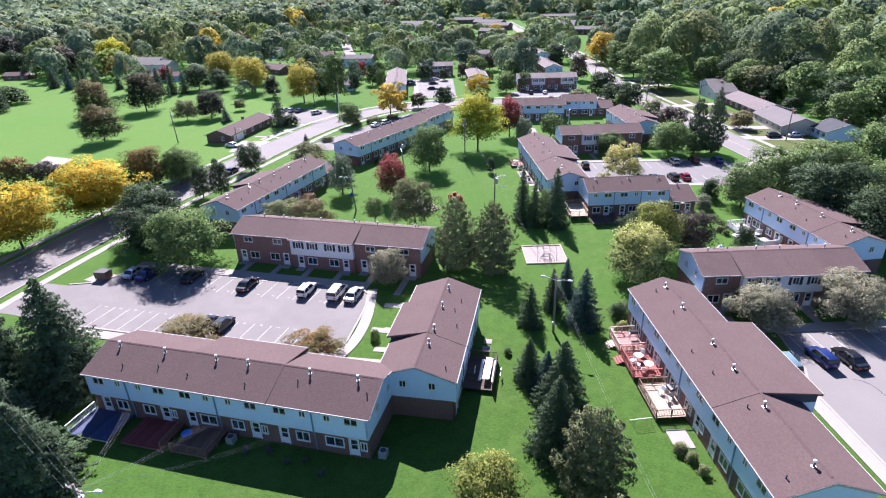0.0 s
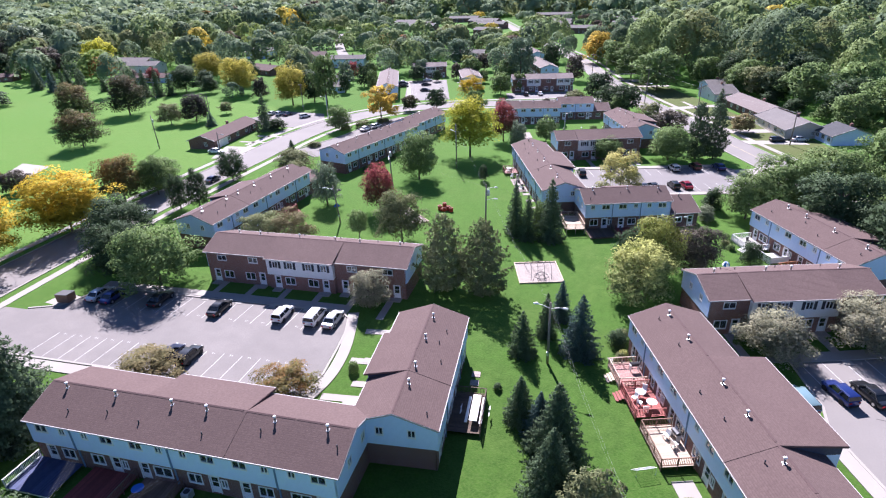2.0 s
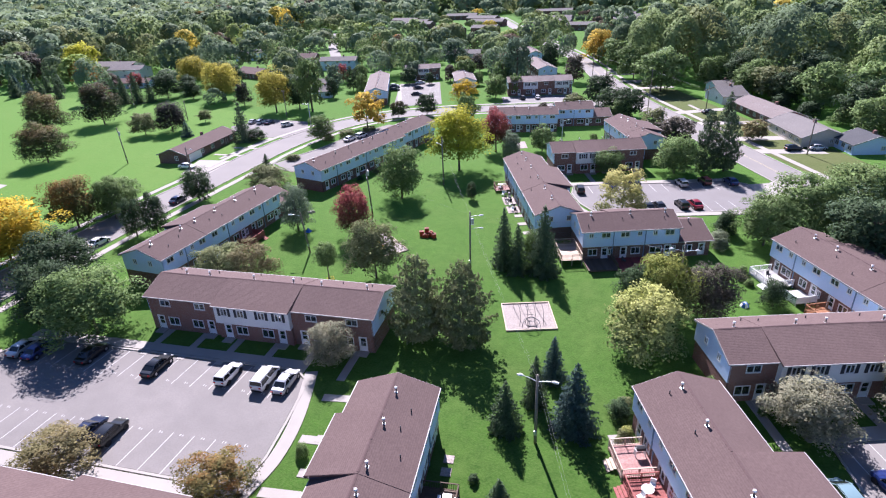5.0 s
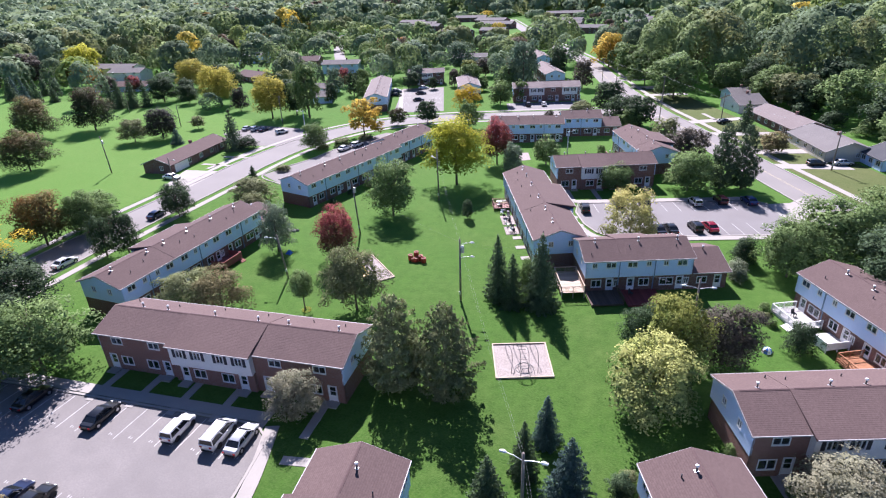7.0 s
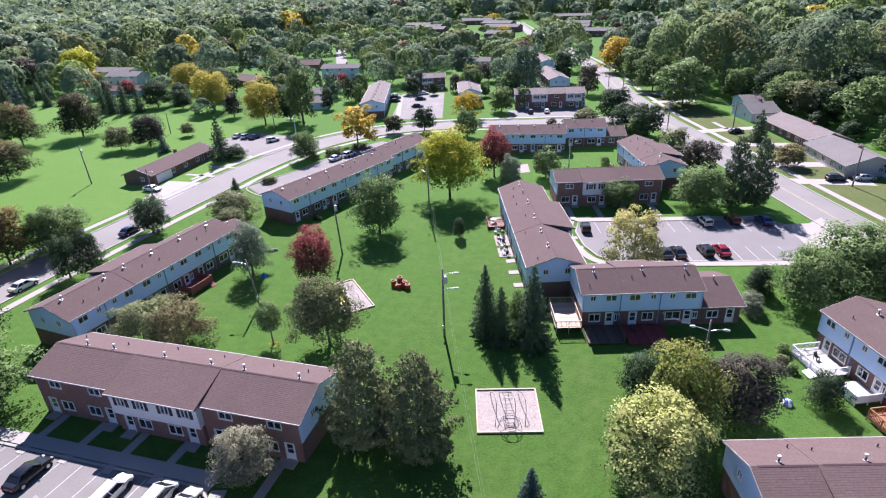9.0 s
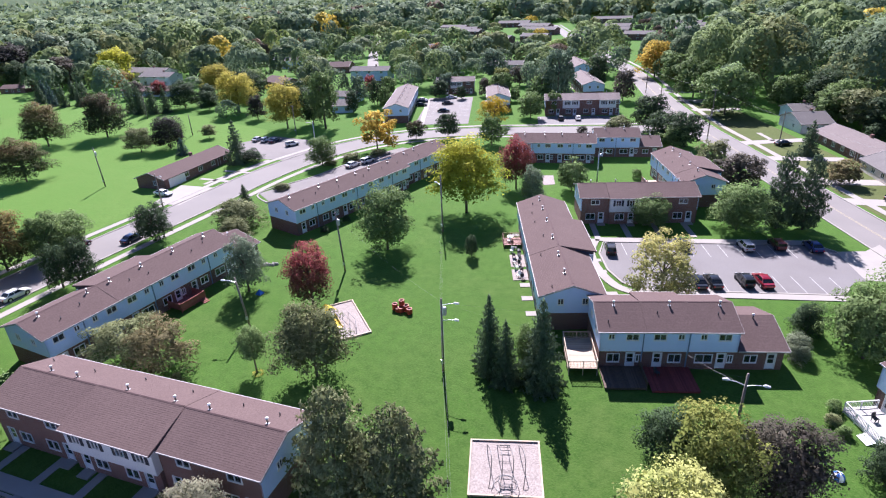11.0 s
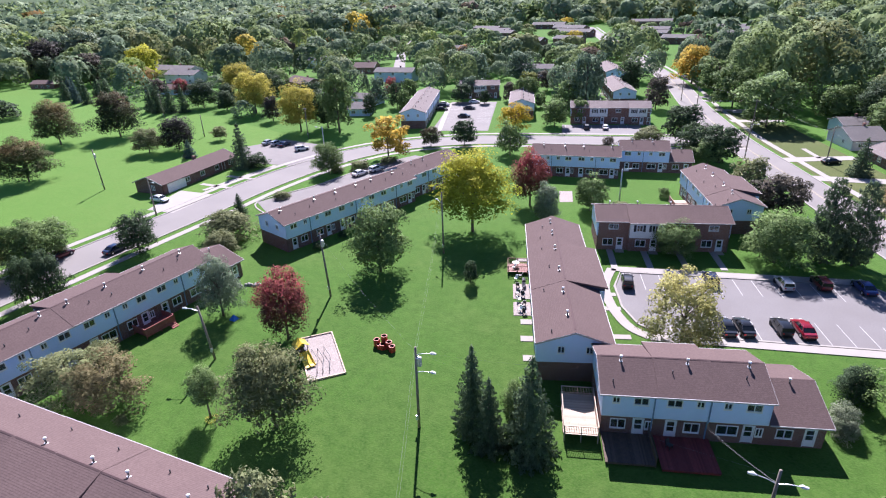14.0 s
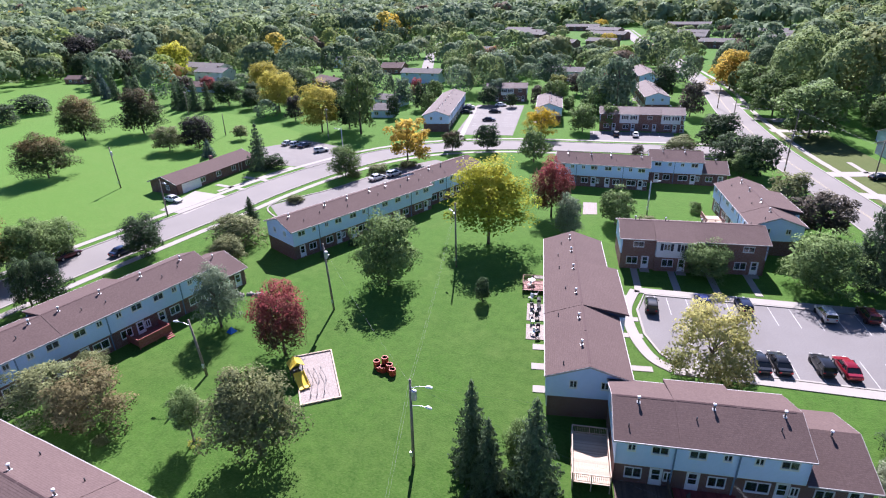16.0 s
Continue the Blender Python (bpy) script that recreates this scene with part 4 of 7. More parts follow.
def crown_mesh(shape, k, fine=True):
    """Crowns one metre wide and high, scaled per tree; fine ones for trees beside the walk."""
    key = (shape, k, fine)
    if key not in CROWNS:
        rnd = np.random.default_rng(hash_of(shape) + k)
        if shape in ("spruce", "pine"):
            pine = shape == "pine"
            pts, nrm, siz, face = [], [], [], []
            levels = (15, 22, 27)[int(fine)]
            for i in range(levels - 5 * pine):      # whorls of drooping boughs, wider apart towards the foot
                z0 = ((i + 0.3) / (levels - 5 * pine)) ** 1.08
                rmax = 0.5 * (1 - z0) ** 0.52 * min(1, 0.62 + 1.6 * z0) + 0.02 if pine else 0.5 * (1 - z0) ** 0.76 * min(1, 0.8 + 2 * z0) + 0.012
                turn = rnd.uniform(0, 2 * np.pi)
                boughs = int(9 + 5 * (1 - z0)) if pine else int(9 + 8 * (1 - z0))
                for j in range(boughs):
                    a = turn + 2 * np.pi * j / boughs + rnd.normal(0, 0.16)
                    r1 = rmax * (rnd.uniform(0.5, 1.12) if pine else rnd.uniform(0.72, 1.12))
                    z1 = z0 + rnd.normal(0, 0.010)
                    m = max(6, int((70, 190, 300)[int(fine)] * r1 * (1.45 if pine else 1.0)))
                    f = rnd.uniform(0.04, 1, m) ** 0.72
                    w = rnd.normal(size=m) * (0.034 * np.sin(np.pi * np.clip(f, 0.12, 0.97)) + 0.008) * (0.45 + 1.3 * r1)
                    dz = -0.17 * r1 * f + 0.10 * r1 * f ** 3 - np.abs(w) * 0.5 + rnd.normal(0, 0.005, m) - rnd.uniform(0, 0.016, m)
                    if pine:      # upswept boughs with tufts towards their tips
                        f = np.sqrt(f)
                        w = w * 1.5
                        dz = 0.16 * r1 * f ** 2 + rnd.normal(0, 0.014, m) - np.abs(w) * 0.3
                    ca, sa = np.cos(a), np.sin(a)
                    pts += list(zip(r1 * f * ca - w * sa, r1 * f * sa + w * ca, np.clip(z1 + dz, 0, 1)))
                    nrm += list(zip(0.45 * ca + rnd.normal(0, 0.4, m), 0.45 * sa + rnd.normal(0, 0.4, m), 0.7 + rnd.normal(0, 0.3, m)))
                    siz += list(rnd.uniform(0.006, 0.013, m) * (1.9, 1.1, 0.85)[int(fine)])
                    face += list(zip(ca * (0.3 + 0.7 * f) - sa * w * 9 + rnd.normal(0, 0.2, m), sa * (0.3 + 0.7 * f) + ca * w * 9 + rnd.normal(0, 0.2, m), 0.62 - 0.35 * f + rnd.normal(0, 0.15, m)))
            for q in range(16):
                pts.append((rnd.normal(0, 0.007), rnd.normal(0, 0.007), 0.95 + 0.05 * q / 16))
                nrm.append(rnd.normal(size=3))
                siz.append(0.012)
                face.append((0, 0, 1))
            me = leaf_mesh(shape + "_crown", pts, nrm, siz, rnd, 1.6, np.array(face))
        else:
            n = {"round": 12600, "spread": 13500, "tall": 10500, "bush": 7200, "dome": 12800, "airy": 9000}[shape]
            lobes = {"round": 95, "spread": 95, "tall": 80, "bush": 70, "dome": 110, "airy": 62}[shape]
            if not fine:
                n, lobes = n // 3, lobes // 2
            p, d, face = crown_points(rnd, n, shape, lobes)
            nrm = d * 0.85 + rnd.normal(size=(n, 3)) * 0.32 + np.array([0, 0, 0.3])
            size = rnd.uniform(0.006, 0.0150, n) * (1 if fine else 1.65) * (1.15 if shape == "airy" else 1)
            m = 260 if shape == "airy" else 1200 if fine else 500    # the dense inner foliage
            a, z, f = rnd.uniform(0, 2 * np.pi, m), rnd.uniform(0.10, 0.80, m), rnd.uniform(0, 1.15, m) ** 0.5
            prof = {"round": np.sqrt(np.clip(1 - (2 * z - 0.82) ** 2 / 1.4, 0, 1)), "spread": np.clip(0.4 + z, 0, 1), "tall": np.sqrt(np.clip(1 - (2 * z - 0.7) ** 2 / 1.75, 0, 1)), "bush": np.sqrt(np.clip(1.02 - z * z, 0, 1)), "dome": np.sqrt(np.clip(1.02 - z * z, 0, 1)), "airy": np.sqrt(np.clip(1.02 - z * z, 0, 1))}[shape] * 0.33 * f
            p = np.concatenate([p, np.stack([prof * np.cos(a), prof * np.sin(a), z], 1)])
            nrm = np.concatenate([nrm, rnd.normal(size=(m, 3))])
            size = np.concatenate([size, rnd.uniform(0.018, 0.034, m) * (1 if fine else 1.5)])
            face = np.concatenate([face, p[n:] * np.array([2, 2, 0]) + np.array([0, 0, 0.3])])
            me = leaf_mesh(shape + "_crown", p, nrm, size, rnd, 1.0, face)
        me.materials.append(None)
        CROWNS[key] = me
    return CROWNS[key]


def hash_of(s):
    return sum(ord(c) * (i + 3) for i, c in enumerate(s))


def trunk_mesh(shape, k):
    key = (shape, k)
    if key not in TRUNKS:
        rnd = random.Random(hash_of(shape) * 7 + k)
        b = Build()
        if shape in ("spruce", "pine"):
            b.tube([(0, 0, -0.02), (0, 0, 0.5), (0, 0, 0.96)], [0.022, 0.014, 0.003], 7)
        else:
            fork = 0.36 if shape != "bush" else 0.08
            b.tube([(0, 0, -0.02), (0.004, 0, fork * 0.5), (0, 0.006, fork), (0.01, 0, 0.8)], [0.026, 0.02, 0.017, 0.005], 7)
            for q in range(9):
                a, z = rnd.uniform(0, 6.28), rnd.uniform(fork * 0.75, 0.6)
                r = rnd.uniform(0.16, 0.3)
                b.tube([(0, 0, z), (0.4 * r * math.cos(a), 0.4 * r * math.sin(a), z + 0.09), (r * math.cos(a), r * math.sin(a), z + rnd.uniform(0.16, 0.28))], [0.011, 0.008, 0.003], 5)
        TRUNKS[key] = b.mesh("trunk", M["bark"], True)
    return TRUNKS[key]


TREE_COUNT = [0]
NAMES = {"spruce": "spruce_tree", "pine": "pine_tree", "bush": "shrub"}


def tree(x, y, height, width, shape, leaf, label, name="", clear=None):
    """A tree: trunk with limbs, and a crown of many leaf clumps from the height clear upwards."""
    TREE_COUNT[0] += 1
    k = TREE_COUNT[0] % (3 if shape in ("spruce", "pine") else 7)
    t = thing(name or NAMES.get(shape, "tree"), label, "shrub" if shape == "bush" else "tree", pose(x, y, 0, 0, 0, (TREE_COUNT[0] * 67) % 360))
    if clear is None:
        clear = {"spruce": 0.02, "pine": 0.05, "bush": 0.02, "round": 0.09, "spread": 0.16, "tall": 0.06, "dome": 0.10, "airy": 0.08}[shape] * height
    part("trunk", trunk_mesh(shape, k), None, t, m=Matrix.Diagonal((height * 0.75, height * 0.75, height, 1)))
    c = part("crown", crown_mesh(shape, k, 2 if shape == "spruce" and y < 60 else 1 if height > 1.5 and (x > -112 and y < 165 or shape == "dome" or leaf in ("amber", "yellow")) else 0), None, t, m=Matrix.Translation((0, 0, clear)) @ Matrix.Diagonal((width, width, height - clear, 1)))
    c.material_slots[0].link = "OBJECT"
    c.material_slots[0].material = LEAF[leaf]
    return t


SAY = {"green": "green leafy", "dark": "dark green leafy", "yellow": "bright yellow autumn", "lime": "yellow-green", "yellowgreen": "yellowing green", "amber": "golden yellow", "orange": "orange-gold", "red": "red-topped autumn", "maroon": "dark purple-leaved",
       "rust": "rust and green", "brown": "brown-leaved", "silver": "grey-green", "pale": "pale green-white", "olive": "olive brown", "willow": "pale yellow-green drooping",
       "spruce": "dark green", "blue_spruce": "blue-green", "pine": "soft olive-green", "turning": "green and rust", "turned": "dark green and reddish", "purple": "dense dark purple", "light": "pale green", "tan": "grey-tan", "deep": "deep green"}
KIND = {"round": "round-crowned tree", "spread": "spreading tree", "tall": "upright tree", "bush": "low shrub", "dome": "dome-crowned tree", "airy": "open-crowned tree", "spruce": "conical spruce", "pine": "tall pine"}
PLACES = {"lawn": "on the open lawn", "lot": "beside the rows and lots", "street": "along the street verge", "park": "on the park meadow"}


def plant(place, rows):
    """Trees of one part of the grounds: x, y, height, crown width, form and foliage."""
    for x, y, h, w, shape, leaf in rows:
        low = 2.2 if (x, y) == (-46.8, 89.4) else 0.21 * h if (x, y) == (-45.2, 146.8) else 0.15 * h if leaf in ("lime", "olive") and shape != "bush" else 0.13 * h if leaf in ("amber", "yellow", "orange", "turning", "red") else None
        tree(x, y, h, w, shape, leaf, SAY[leaf] + " " + KIND[shape] + " " + PLACES[place], clear=low)


plant("lawn", [
    (-26.5, 78.4, 12.2, 9.0, "pine", "pine"), (-20.6, 79.0, 11.8, 9.0, "pine", "pine"), (-11.6, 66.1, 6.2, 4.3, "spruce", "spruce"), (-9.6, 70.9, 6.4, 3.4, "spruce", "spruce"),
    (-8.5, 75.4, 6.0, 3.6, "spruce", "blue_spruce"), (-5.0, 68.2, 8.4, 5.8, "spruce", "blue_spruce"), (-9.0, 54.6, 5.8, 4.2, "spruce", "spruce"),
    (-4.6, 50.6, 9.0, 7.0, "spruce", "spruce"), (-4.0, 44.9, 9.0, 6.6, "spruce", "spruce"), (-6.6, 52.6, 6.0, 4.2, "spruce", "blue_spruce"), (-0.2, 41.0, 9.4, 8.0, "pine", "pine"), (-7.5, 33.5, 8.5, 7.4, "round", "yellowgreen"),
    (2.5, 33.0, 8.4, 7.0, "pine", "pine"), (-21.4, 101.2, 10.2, 4.8, "spruce", "spruce"), (-18.8, 99.6, 8.4, 4.6, "spruce", "spruce"), (-15.0, 100.6, 11.4, 6.2, "spruce", "spruce"),
    (-17.2, 103.0, 6.5, 4.0, "tall", "green"), (-50.3, 104.6, 10.4, 7.6, "round", "red"), (-39.6, 91.8, 10.2, 9.4, "round", "olive"), (-46.8, 89.4, 6.6, 4.4, "round", "green"),
    (-62.8, 104.6, 9.6, 6.4, "tall", "light"), (-50.8, 125.8, 12.2, 11.0, "round", "green"), (-45.2, 146.8, 15.6, 16.4, "dome", "lime")])
plant("lawn", [
    (-41.0, 164.2, 12.0, 8.2, "round", "red"), (-35.2, 158.0, 7.6, 6.4, "tall", "light"), (-29.2, 166.5, 7.5, 8.2, "round", "green"), (-36.0, 128.6, 4.2, 2.7, "tall", "dark"),
    (0.6, 83.2, 9.6, 11.0, "round", "pale"), (2.6, 91.0, 10.6, 9.0, "round", "yellowgreen"), (8.0, 94.6, 8.2, 8.6, "round", "maroon"), (-0.8, 94.0, 7.0, 6.0, "round", "dark"),
    (-63.6, 83.8, 6.4, 9.4, "airy", "olive"), (-58.0, 85.2, 6.8, 9.2, "airy", "brown"), (-66.0, 89.5, 4.0, 5.0, "bush", "olive")])
plant("lot", [
    (-34.6, 70.0, 6.2, 6.0, "round", "tan"), (16.6, 75.2, 6.2, 8.8, "round", "tan"), (27.4, 79.6, 7.2, 9.6, "round", "tan"), (-51.8, 47.4, 4.0, 8.6, "airy", "brown"),
    (-34.2, 49.6, 4.4, 7.6, "airy", "rust"), (16.6, 100.0, 4.4, 4.8, "bush", "dark"), (17.6, 120.4, 9.6, 10.4, "round", "green"), (24.5, 124.6, 12.0, 15.0, "round", "green"),
    (-5.6, 126.6, 10.4, 10.8, "airy", "willow"), (-10.9, 152.4, 6.0, 8.4, "round", "green"), (2.9, 178.8, 8.8, 10.8, "round", "maroon"), (-3.3, 189.0, 8.6, 10.8, "bush", "olive"),
    (3.2, 156.2, 9.0, 12.0, "round", "green"), (9.5, 159.2, 13.8, 7.4, "pine", "spruce"), (13.6, 160.2, 13.6, 7.2, "pine", "spruce"), (12.0, 123.5, 4.6, 5.0, "bush", "dark"),
    (30.0, 113.5, 13.4, 15.0, "round", "dark"), (36.0, 104.0, 11.5, 14.0, "round", "dark"), (32.0, 130.0, 12.5, 15.0, "round", "green"), (41.0, 120.0, 12.5, 14.0, "round", "green"),
    (44.0, 105.0, 12.0, 14.0, "round", "dark"), (43.0, 136.0, 15.5, 15.5, "round", "green")])
plant("street", [
    (-105.5, 46.5, 12.0, 16.5, "spread", "yellow"), (-143.8, 86.9, 7.8, 9.4, "round", "rust"), (-139.0, 91.0, 6.0, 8.0, "round", "maroon"), (-103.8, 77.6, 12.4, 19.0, "spread", "yellow"),
    (-104.5, 61.4, 12.8, 17.5, "spread", "yellow"), (-107.6, 93.6, 11.4, 11.0, "round", "rust"), (-104.0, 99.4, 9.4, 8.6, "round", "green"), (-91.9, 93.6, 8.4, 4.8, "tall", "dark"), (-88.2, 95.2, 9.2, 5.4, "tall", "dark"),
    (-94.0, 112.6, 7.8, 8.0, "round", "dark"), (-85.0, 73.4, 10.8, 13.4, "round", "dark"), (-69.6, 66.2, 10.6, 13.4, "round", "green"), (-77.5, 66.5, 10.0, 10.5, "round", "dark"),
    (-59.2, 36.0, 14.6, 12.3, "spruce", "spruce"), (-65.2, 33.2, 12.4, 10.6, "spruce", "spruce"), (-49.0, 24.5, 9.6, 10.6, "spruce", "spruce"), (-56.5, 27.5, 9.0, 8.8, "spruce", "spruce"),
    (-107.5, 104.0, 7.4, 10.0, "round", "green"), (-90.6, 132.6, 5.4, 4.0, "spruce", "spruce"), (-84.6, 124.6, 5.6, 12.0, "bush", "olive"),
    (-80.0, 119.0, 4.6, 8.0, "bush", "olive"), (-94.7, 164.4, 8.2, 8.8, "round", "green")])
plant("street", [
    (-88.4, 181.2, 13.4, 13.0, "airy", "orange"), (-85.0, 197.4, 6.4, 6.8, "round", "turned"), (-60.6, 198.0, 9.4, 8.4, "tall", "green")])
plant("park", [
    (-161.5, 126.8, 11.4, 15.4, "dome", "turning"), (-196.0, 153.0, 13.9, 16.0, "dome", "turning"), (-188.0, 168.0, 15.2, 16.8, "dome", "turned"),
    (-264.9, 167.0, 7.8, 19.0, "bush", "dark"), (-251.1, 152.0, 8.2, 13.0, "bush", "dark"), (-158.0, 158.2, 7.6, 10.6, "dome", "olive"), (-152.4, 164.2, 10.0, 12.8, "dome", "purple"),
    (-142.2, 160.0, 5.2, 4.5, "spruce", "blue_spruce"), (-151.1, 178.0, 4.6, 5.8, "round", "olive"), (-118.6, 158.4, 12.0, 7.3, "spruce", "spruce"), (-115.7, 160.9, 4.0, 7.4, "bush", "dark"),
    (-135.0, 197.4, 16.4, 15.0, "round", "amber"), (-122.0, 201.4, 21.0, 12.0, "tall", "green"), (-174.2, 214.6, 16.2, 15.6, "round", "amber"), (-218.0, 245.0, 14.4, 18.5, "round", "amber"),
    (-156.5, 206.0, 9.0, 7.4, "dome", "purple"), (-213.9, 200.2, 12.1, 6.2, "spruce", "spruce"), (-208.3, 202.0, 13.1, 7.0, "spruce", "spruce"), (-204.0, 204.8, 11.2, 5.6, "spruce", "spruce"), (-222.0, 207.0, 10.0, 6.4, "spruce", "spruce"), (-219.5, 201.0, 10.4, 6.0, "spruce", "spruce"),
    (-204.8, 214.8, 11.6, 14.6, "dome", "dark"), (-201.9, 225.0, 8.4, 10.4, "dome", "dark"), (-190.5, 214.5, 8.0, 9.5, "dome", "dark"), (-130.0, 205.0, 13.0, 12.0, "round", "dark")])

# ---- lone houses ----
def cottage(x, y, angle, length, depth, eave, wall, roof, label, openings=3, seed=0, name="house"):
    """A gabled house; the corner is its near left wall corner, x along the eaves."""
    h = thing(name, label, "house", pose(x, y, 0, 0, 0, angle))
    rise = depth * 0.5 * 0.36
    o = pose(x, y, 0, 0, 0, angle)
    HOMES.extend([tuple((o @ Vector((k, depth / 2, 0)))[:2]) for k in range(0, int(length) + 1, 5)])
    faces = (pose(length, 0, 0, 0, 0, 180), pose(0, depth, 0))
    for face in faces:
        holes = []
        for k in range(openings):
            u = length * (k + 0.5) / openings
            holes.append((u, 0.9, 1.5, 1.15))
            if eave > 4:
                holes.append((u, 3.55, 1.3, 1.1))
        b = Build()
        holed(b, 0, length, 0, eave, holes)
        part("wall", b, wall, h, m=face)
        for u, z, w, q in holes:
            put_window(h, face, u, z, w, q)
        put_door(h, face, length * (1.0 / openings) + 0.2)
    for face in (pose(0, 0, 0, 0, 0, 90), pose(length, depth, 0, 0, 0, -90)):
        b = Build()
        b.prism([(0, 0), (depth, 0), (depth, eave), (depth / 2, eave + rise - 0.1), (0, eave)], -0.2, 0.0, "y")
        part("gable_wall", b, wall, h, m=face)
        put_window(h, face, depth * 0.35, 0.95 if eave < 4 else 3.6, 1.0, 1.1, y=0.03)
        part("rake_board", Build().prism([(-0.4, eave - 0.3), (depth / 2, eave + rise - 0.14), (depth + 0.4, eave - 0.3), (depth + 0.4, eave - 0.06), (depth / 2, eave + rise + 0.06), (-0.4, eave - 0.06)], 0.4, 0.45, "y"), M["eave"], h, m=face)
    k = 0.36 * 0.4
    b = Build().prism([(-0.4, eave - k), (depth / 2, eave + rise), (depth + 0.4, eave - k), (depth + 0.4, eave - k - 0.16), (depth / 2, eave + rise - 0.16), (-0.4, eave - k - 0.16)], -0.4, length + 0.4)
    part("roof", b, roof, h, "gabled shingle roof")
    part("chimney", Build().box(length * 0.6, length * 0.6 + 0.6, depth / 2 + 0.2, depth / 2 + 0.9, eave, eave + rise + 0.7), M["brick"], h, "brick chimney")
    return h


# the ranch house by the park: brick with a pale garage front
ranch = cottage(-119.0, 135.2, 99.5, 25.5, 8.2, 2.6, M["brick_dark"], M["roof"], "low brick ranch house with a brown roof by the park", 5)
part("garage_door", Build().lattice([k * 0.8 for k in range(8)], [0, 0.55, 1.1, 1.65, 2.2], lambda x, z: True, 0.0, 0.06), M["siding_white"], ranch, "wide white garage door", m=pose(25.5, 0, 0, 0, 0, 180) @ pose(18.5, 0, 0.02))
cottage(27.0, 203.0, -73.0, 19.0, 11.0, 2.6, M["siding_tan"], M["roof_grey"], "long low ranch building with a pale roof", 5)
cottage(19.6, 229.0, -69.0, 25.0, 10.0, 2.6, M["brick_dark"], M["roof_tan"], "long low brick ranch building with a brown roof", 6)
cottage(40.0, 187.5, -72.0, 8.0, 10.5, 2.6, M["siding"], M["roof_dark"], "small pale blue house with a dark grey roof", 3)
cottage(17.2, 235.4, 25.0, 8.6, 12.0, 2.8, M["siding_white"], M["roof_grey"], "white house at the edge of the woods", 2)
cottage(16.0, 254.0, 25.0, 8.0, 8.0, 2.8, M["siding"], M["roof_grey"], "small pale house under the trees", 2)


def far_houses(rows):
    for x, y, a, l, d, e, w, r, t in rows:
        cottage(x, y, a, l, d, e, M[w], M[r], t, max(2, int(l / 6)))


far_houses([
    (-348, 218, 23, 14, 8, 2.6, "brick", "roof", "low brick house beyond the meadow"), (-322, 272, 5, 30, 11, 4.4, "siding_white", "roof_grey", "long pale two-storey house"),
    (-290, 258, 10, 20, 10, 4.6, "siding_white", "roof_grey", "white two-storey house with a grey roof"), (-265, 229, 13, 28, 9, 2.7, "siding", "roof", "long low house with a brown roof"),
    (-214, 271, -20, 20, 11, 2.8, "brick", "roof", "brick house with a brown roof"), (-261, 328, 20, 18, 9, 4.8, "siding", "roof_grey", "two-storey house with a grey roof"),
    (-209, 318, 20, 12, 12, 3.4, "brick", "roof", "brick house with a brown gable"), (-178, 296, 12, 20, 9, 5.0, "siding", "roof_grey", "pale blue two-storey house"),
    (-150, 242, 5, 11, 8, 2.8, "siding", "roof_grey", "small pale house beside the street"), (-136, 223, 25, 8, 9, 2.8, "siding", "roof_grey", "small pale house with a grey gable"),
    (-173, 358, -10, 13, 9, 5.0, "siding_white", "roof_grey", "white two-storey house among trees"),
    (-117, 330, 10, 18, 9, 4.6, "siding_white", "roof_grey", "white two-storey house with a pale roof"),
    (-286, 610, -10, 30, 11, 4.5, "brick_dark", "roof_grey", "far row of houses with pale roofs"), (-262, 582, -10, 30, 11, 4.5, "brick_dark", "roof_grey", "far row of houses with pale roofs"),
    (-245, 555, -10, 28, 11, 4.5, "brick_dark", "roof_grey", "far row of houses with pale roofs")])
far_houses([
    (-242, 660, 5, 34, 12, 4.5, "brick_dark", "roof_grey", "far row of houses with pale roofs"), (-205, 620, -15, 34, 12, 4.5, "brick_dark", "roof_grey", "far row of houses with pale roofs"),
    (-185, 570, -10, 34, 12, 4.5, "brick_dark", "roof_grey", "far row of houses with pale roofs"), (-188, 484, -10, 26, 11, 4.5, "brick_dark", "roof_grey", "far row of houses with pale roofs"),
    (-160, 500, -10, 22, 11, 4.5, "brick_dark", "roof_grey", "far row of houses with pale roofs"), (-118, 600, -5, 24, 11, 4.5, "brick_dark", "roof_grey", "far row of houses with pale roofs"),
    (-112, 560, -5, 24, 11, 4.5, "brick_dark", "roof_grey", "far row of houses with pale roofs"), (-84, 515, -5, 22, 11, 4.5, "brick_dark", "roof_grey", "far row of houses with pale roofs"),
    (-65, 632, -5, 26, 11, 4.5, "brick_dark", "roof_grey", "far row of houses with pale roofs"), (-40, 600, -5, 26, 11, 4.5, "brick_dark", "roof_grey", "far row of houses with pale roofs"),
    (-52, 560, -5, 22, 11, 4.5, "brick_dark", "roof_grey", "far row of houses with pale roofs"), (-215, 430, 30, 14, 9, 2.8, "siding_white", "roof_grey", "small white house deep among trees"),
    (-330, 420, 15, 15, 9, 2.8, "siding_white", "roof", "small white house deep among trees"), (-150, 700, 5, 40, 12, 5, "brick_dark", "roof_grey", "far row of houses with pale roofs"),
    (-20, 700, 0, 40, 12, 5, "brick_dark", "roof_grey", "far row of houses with pale roofs")])

# ---- mid-distance trees that can be told apart ----

def far_trees(rows):
    for x, y, h, w, shape, leaf in rows:
        tree(x, y, h, w, shape, leaf, SAY[leaf] + " " + KIND[shape] + " among the far houses")


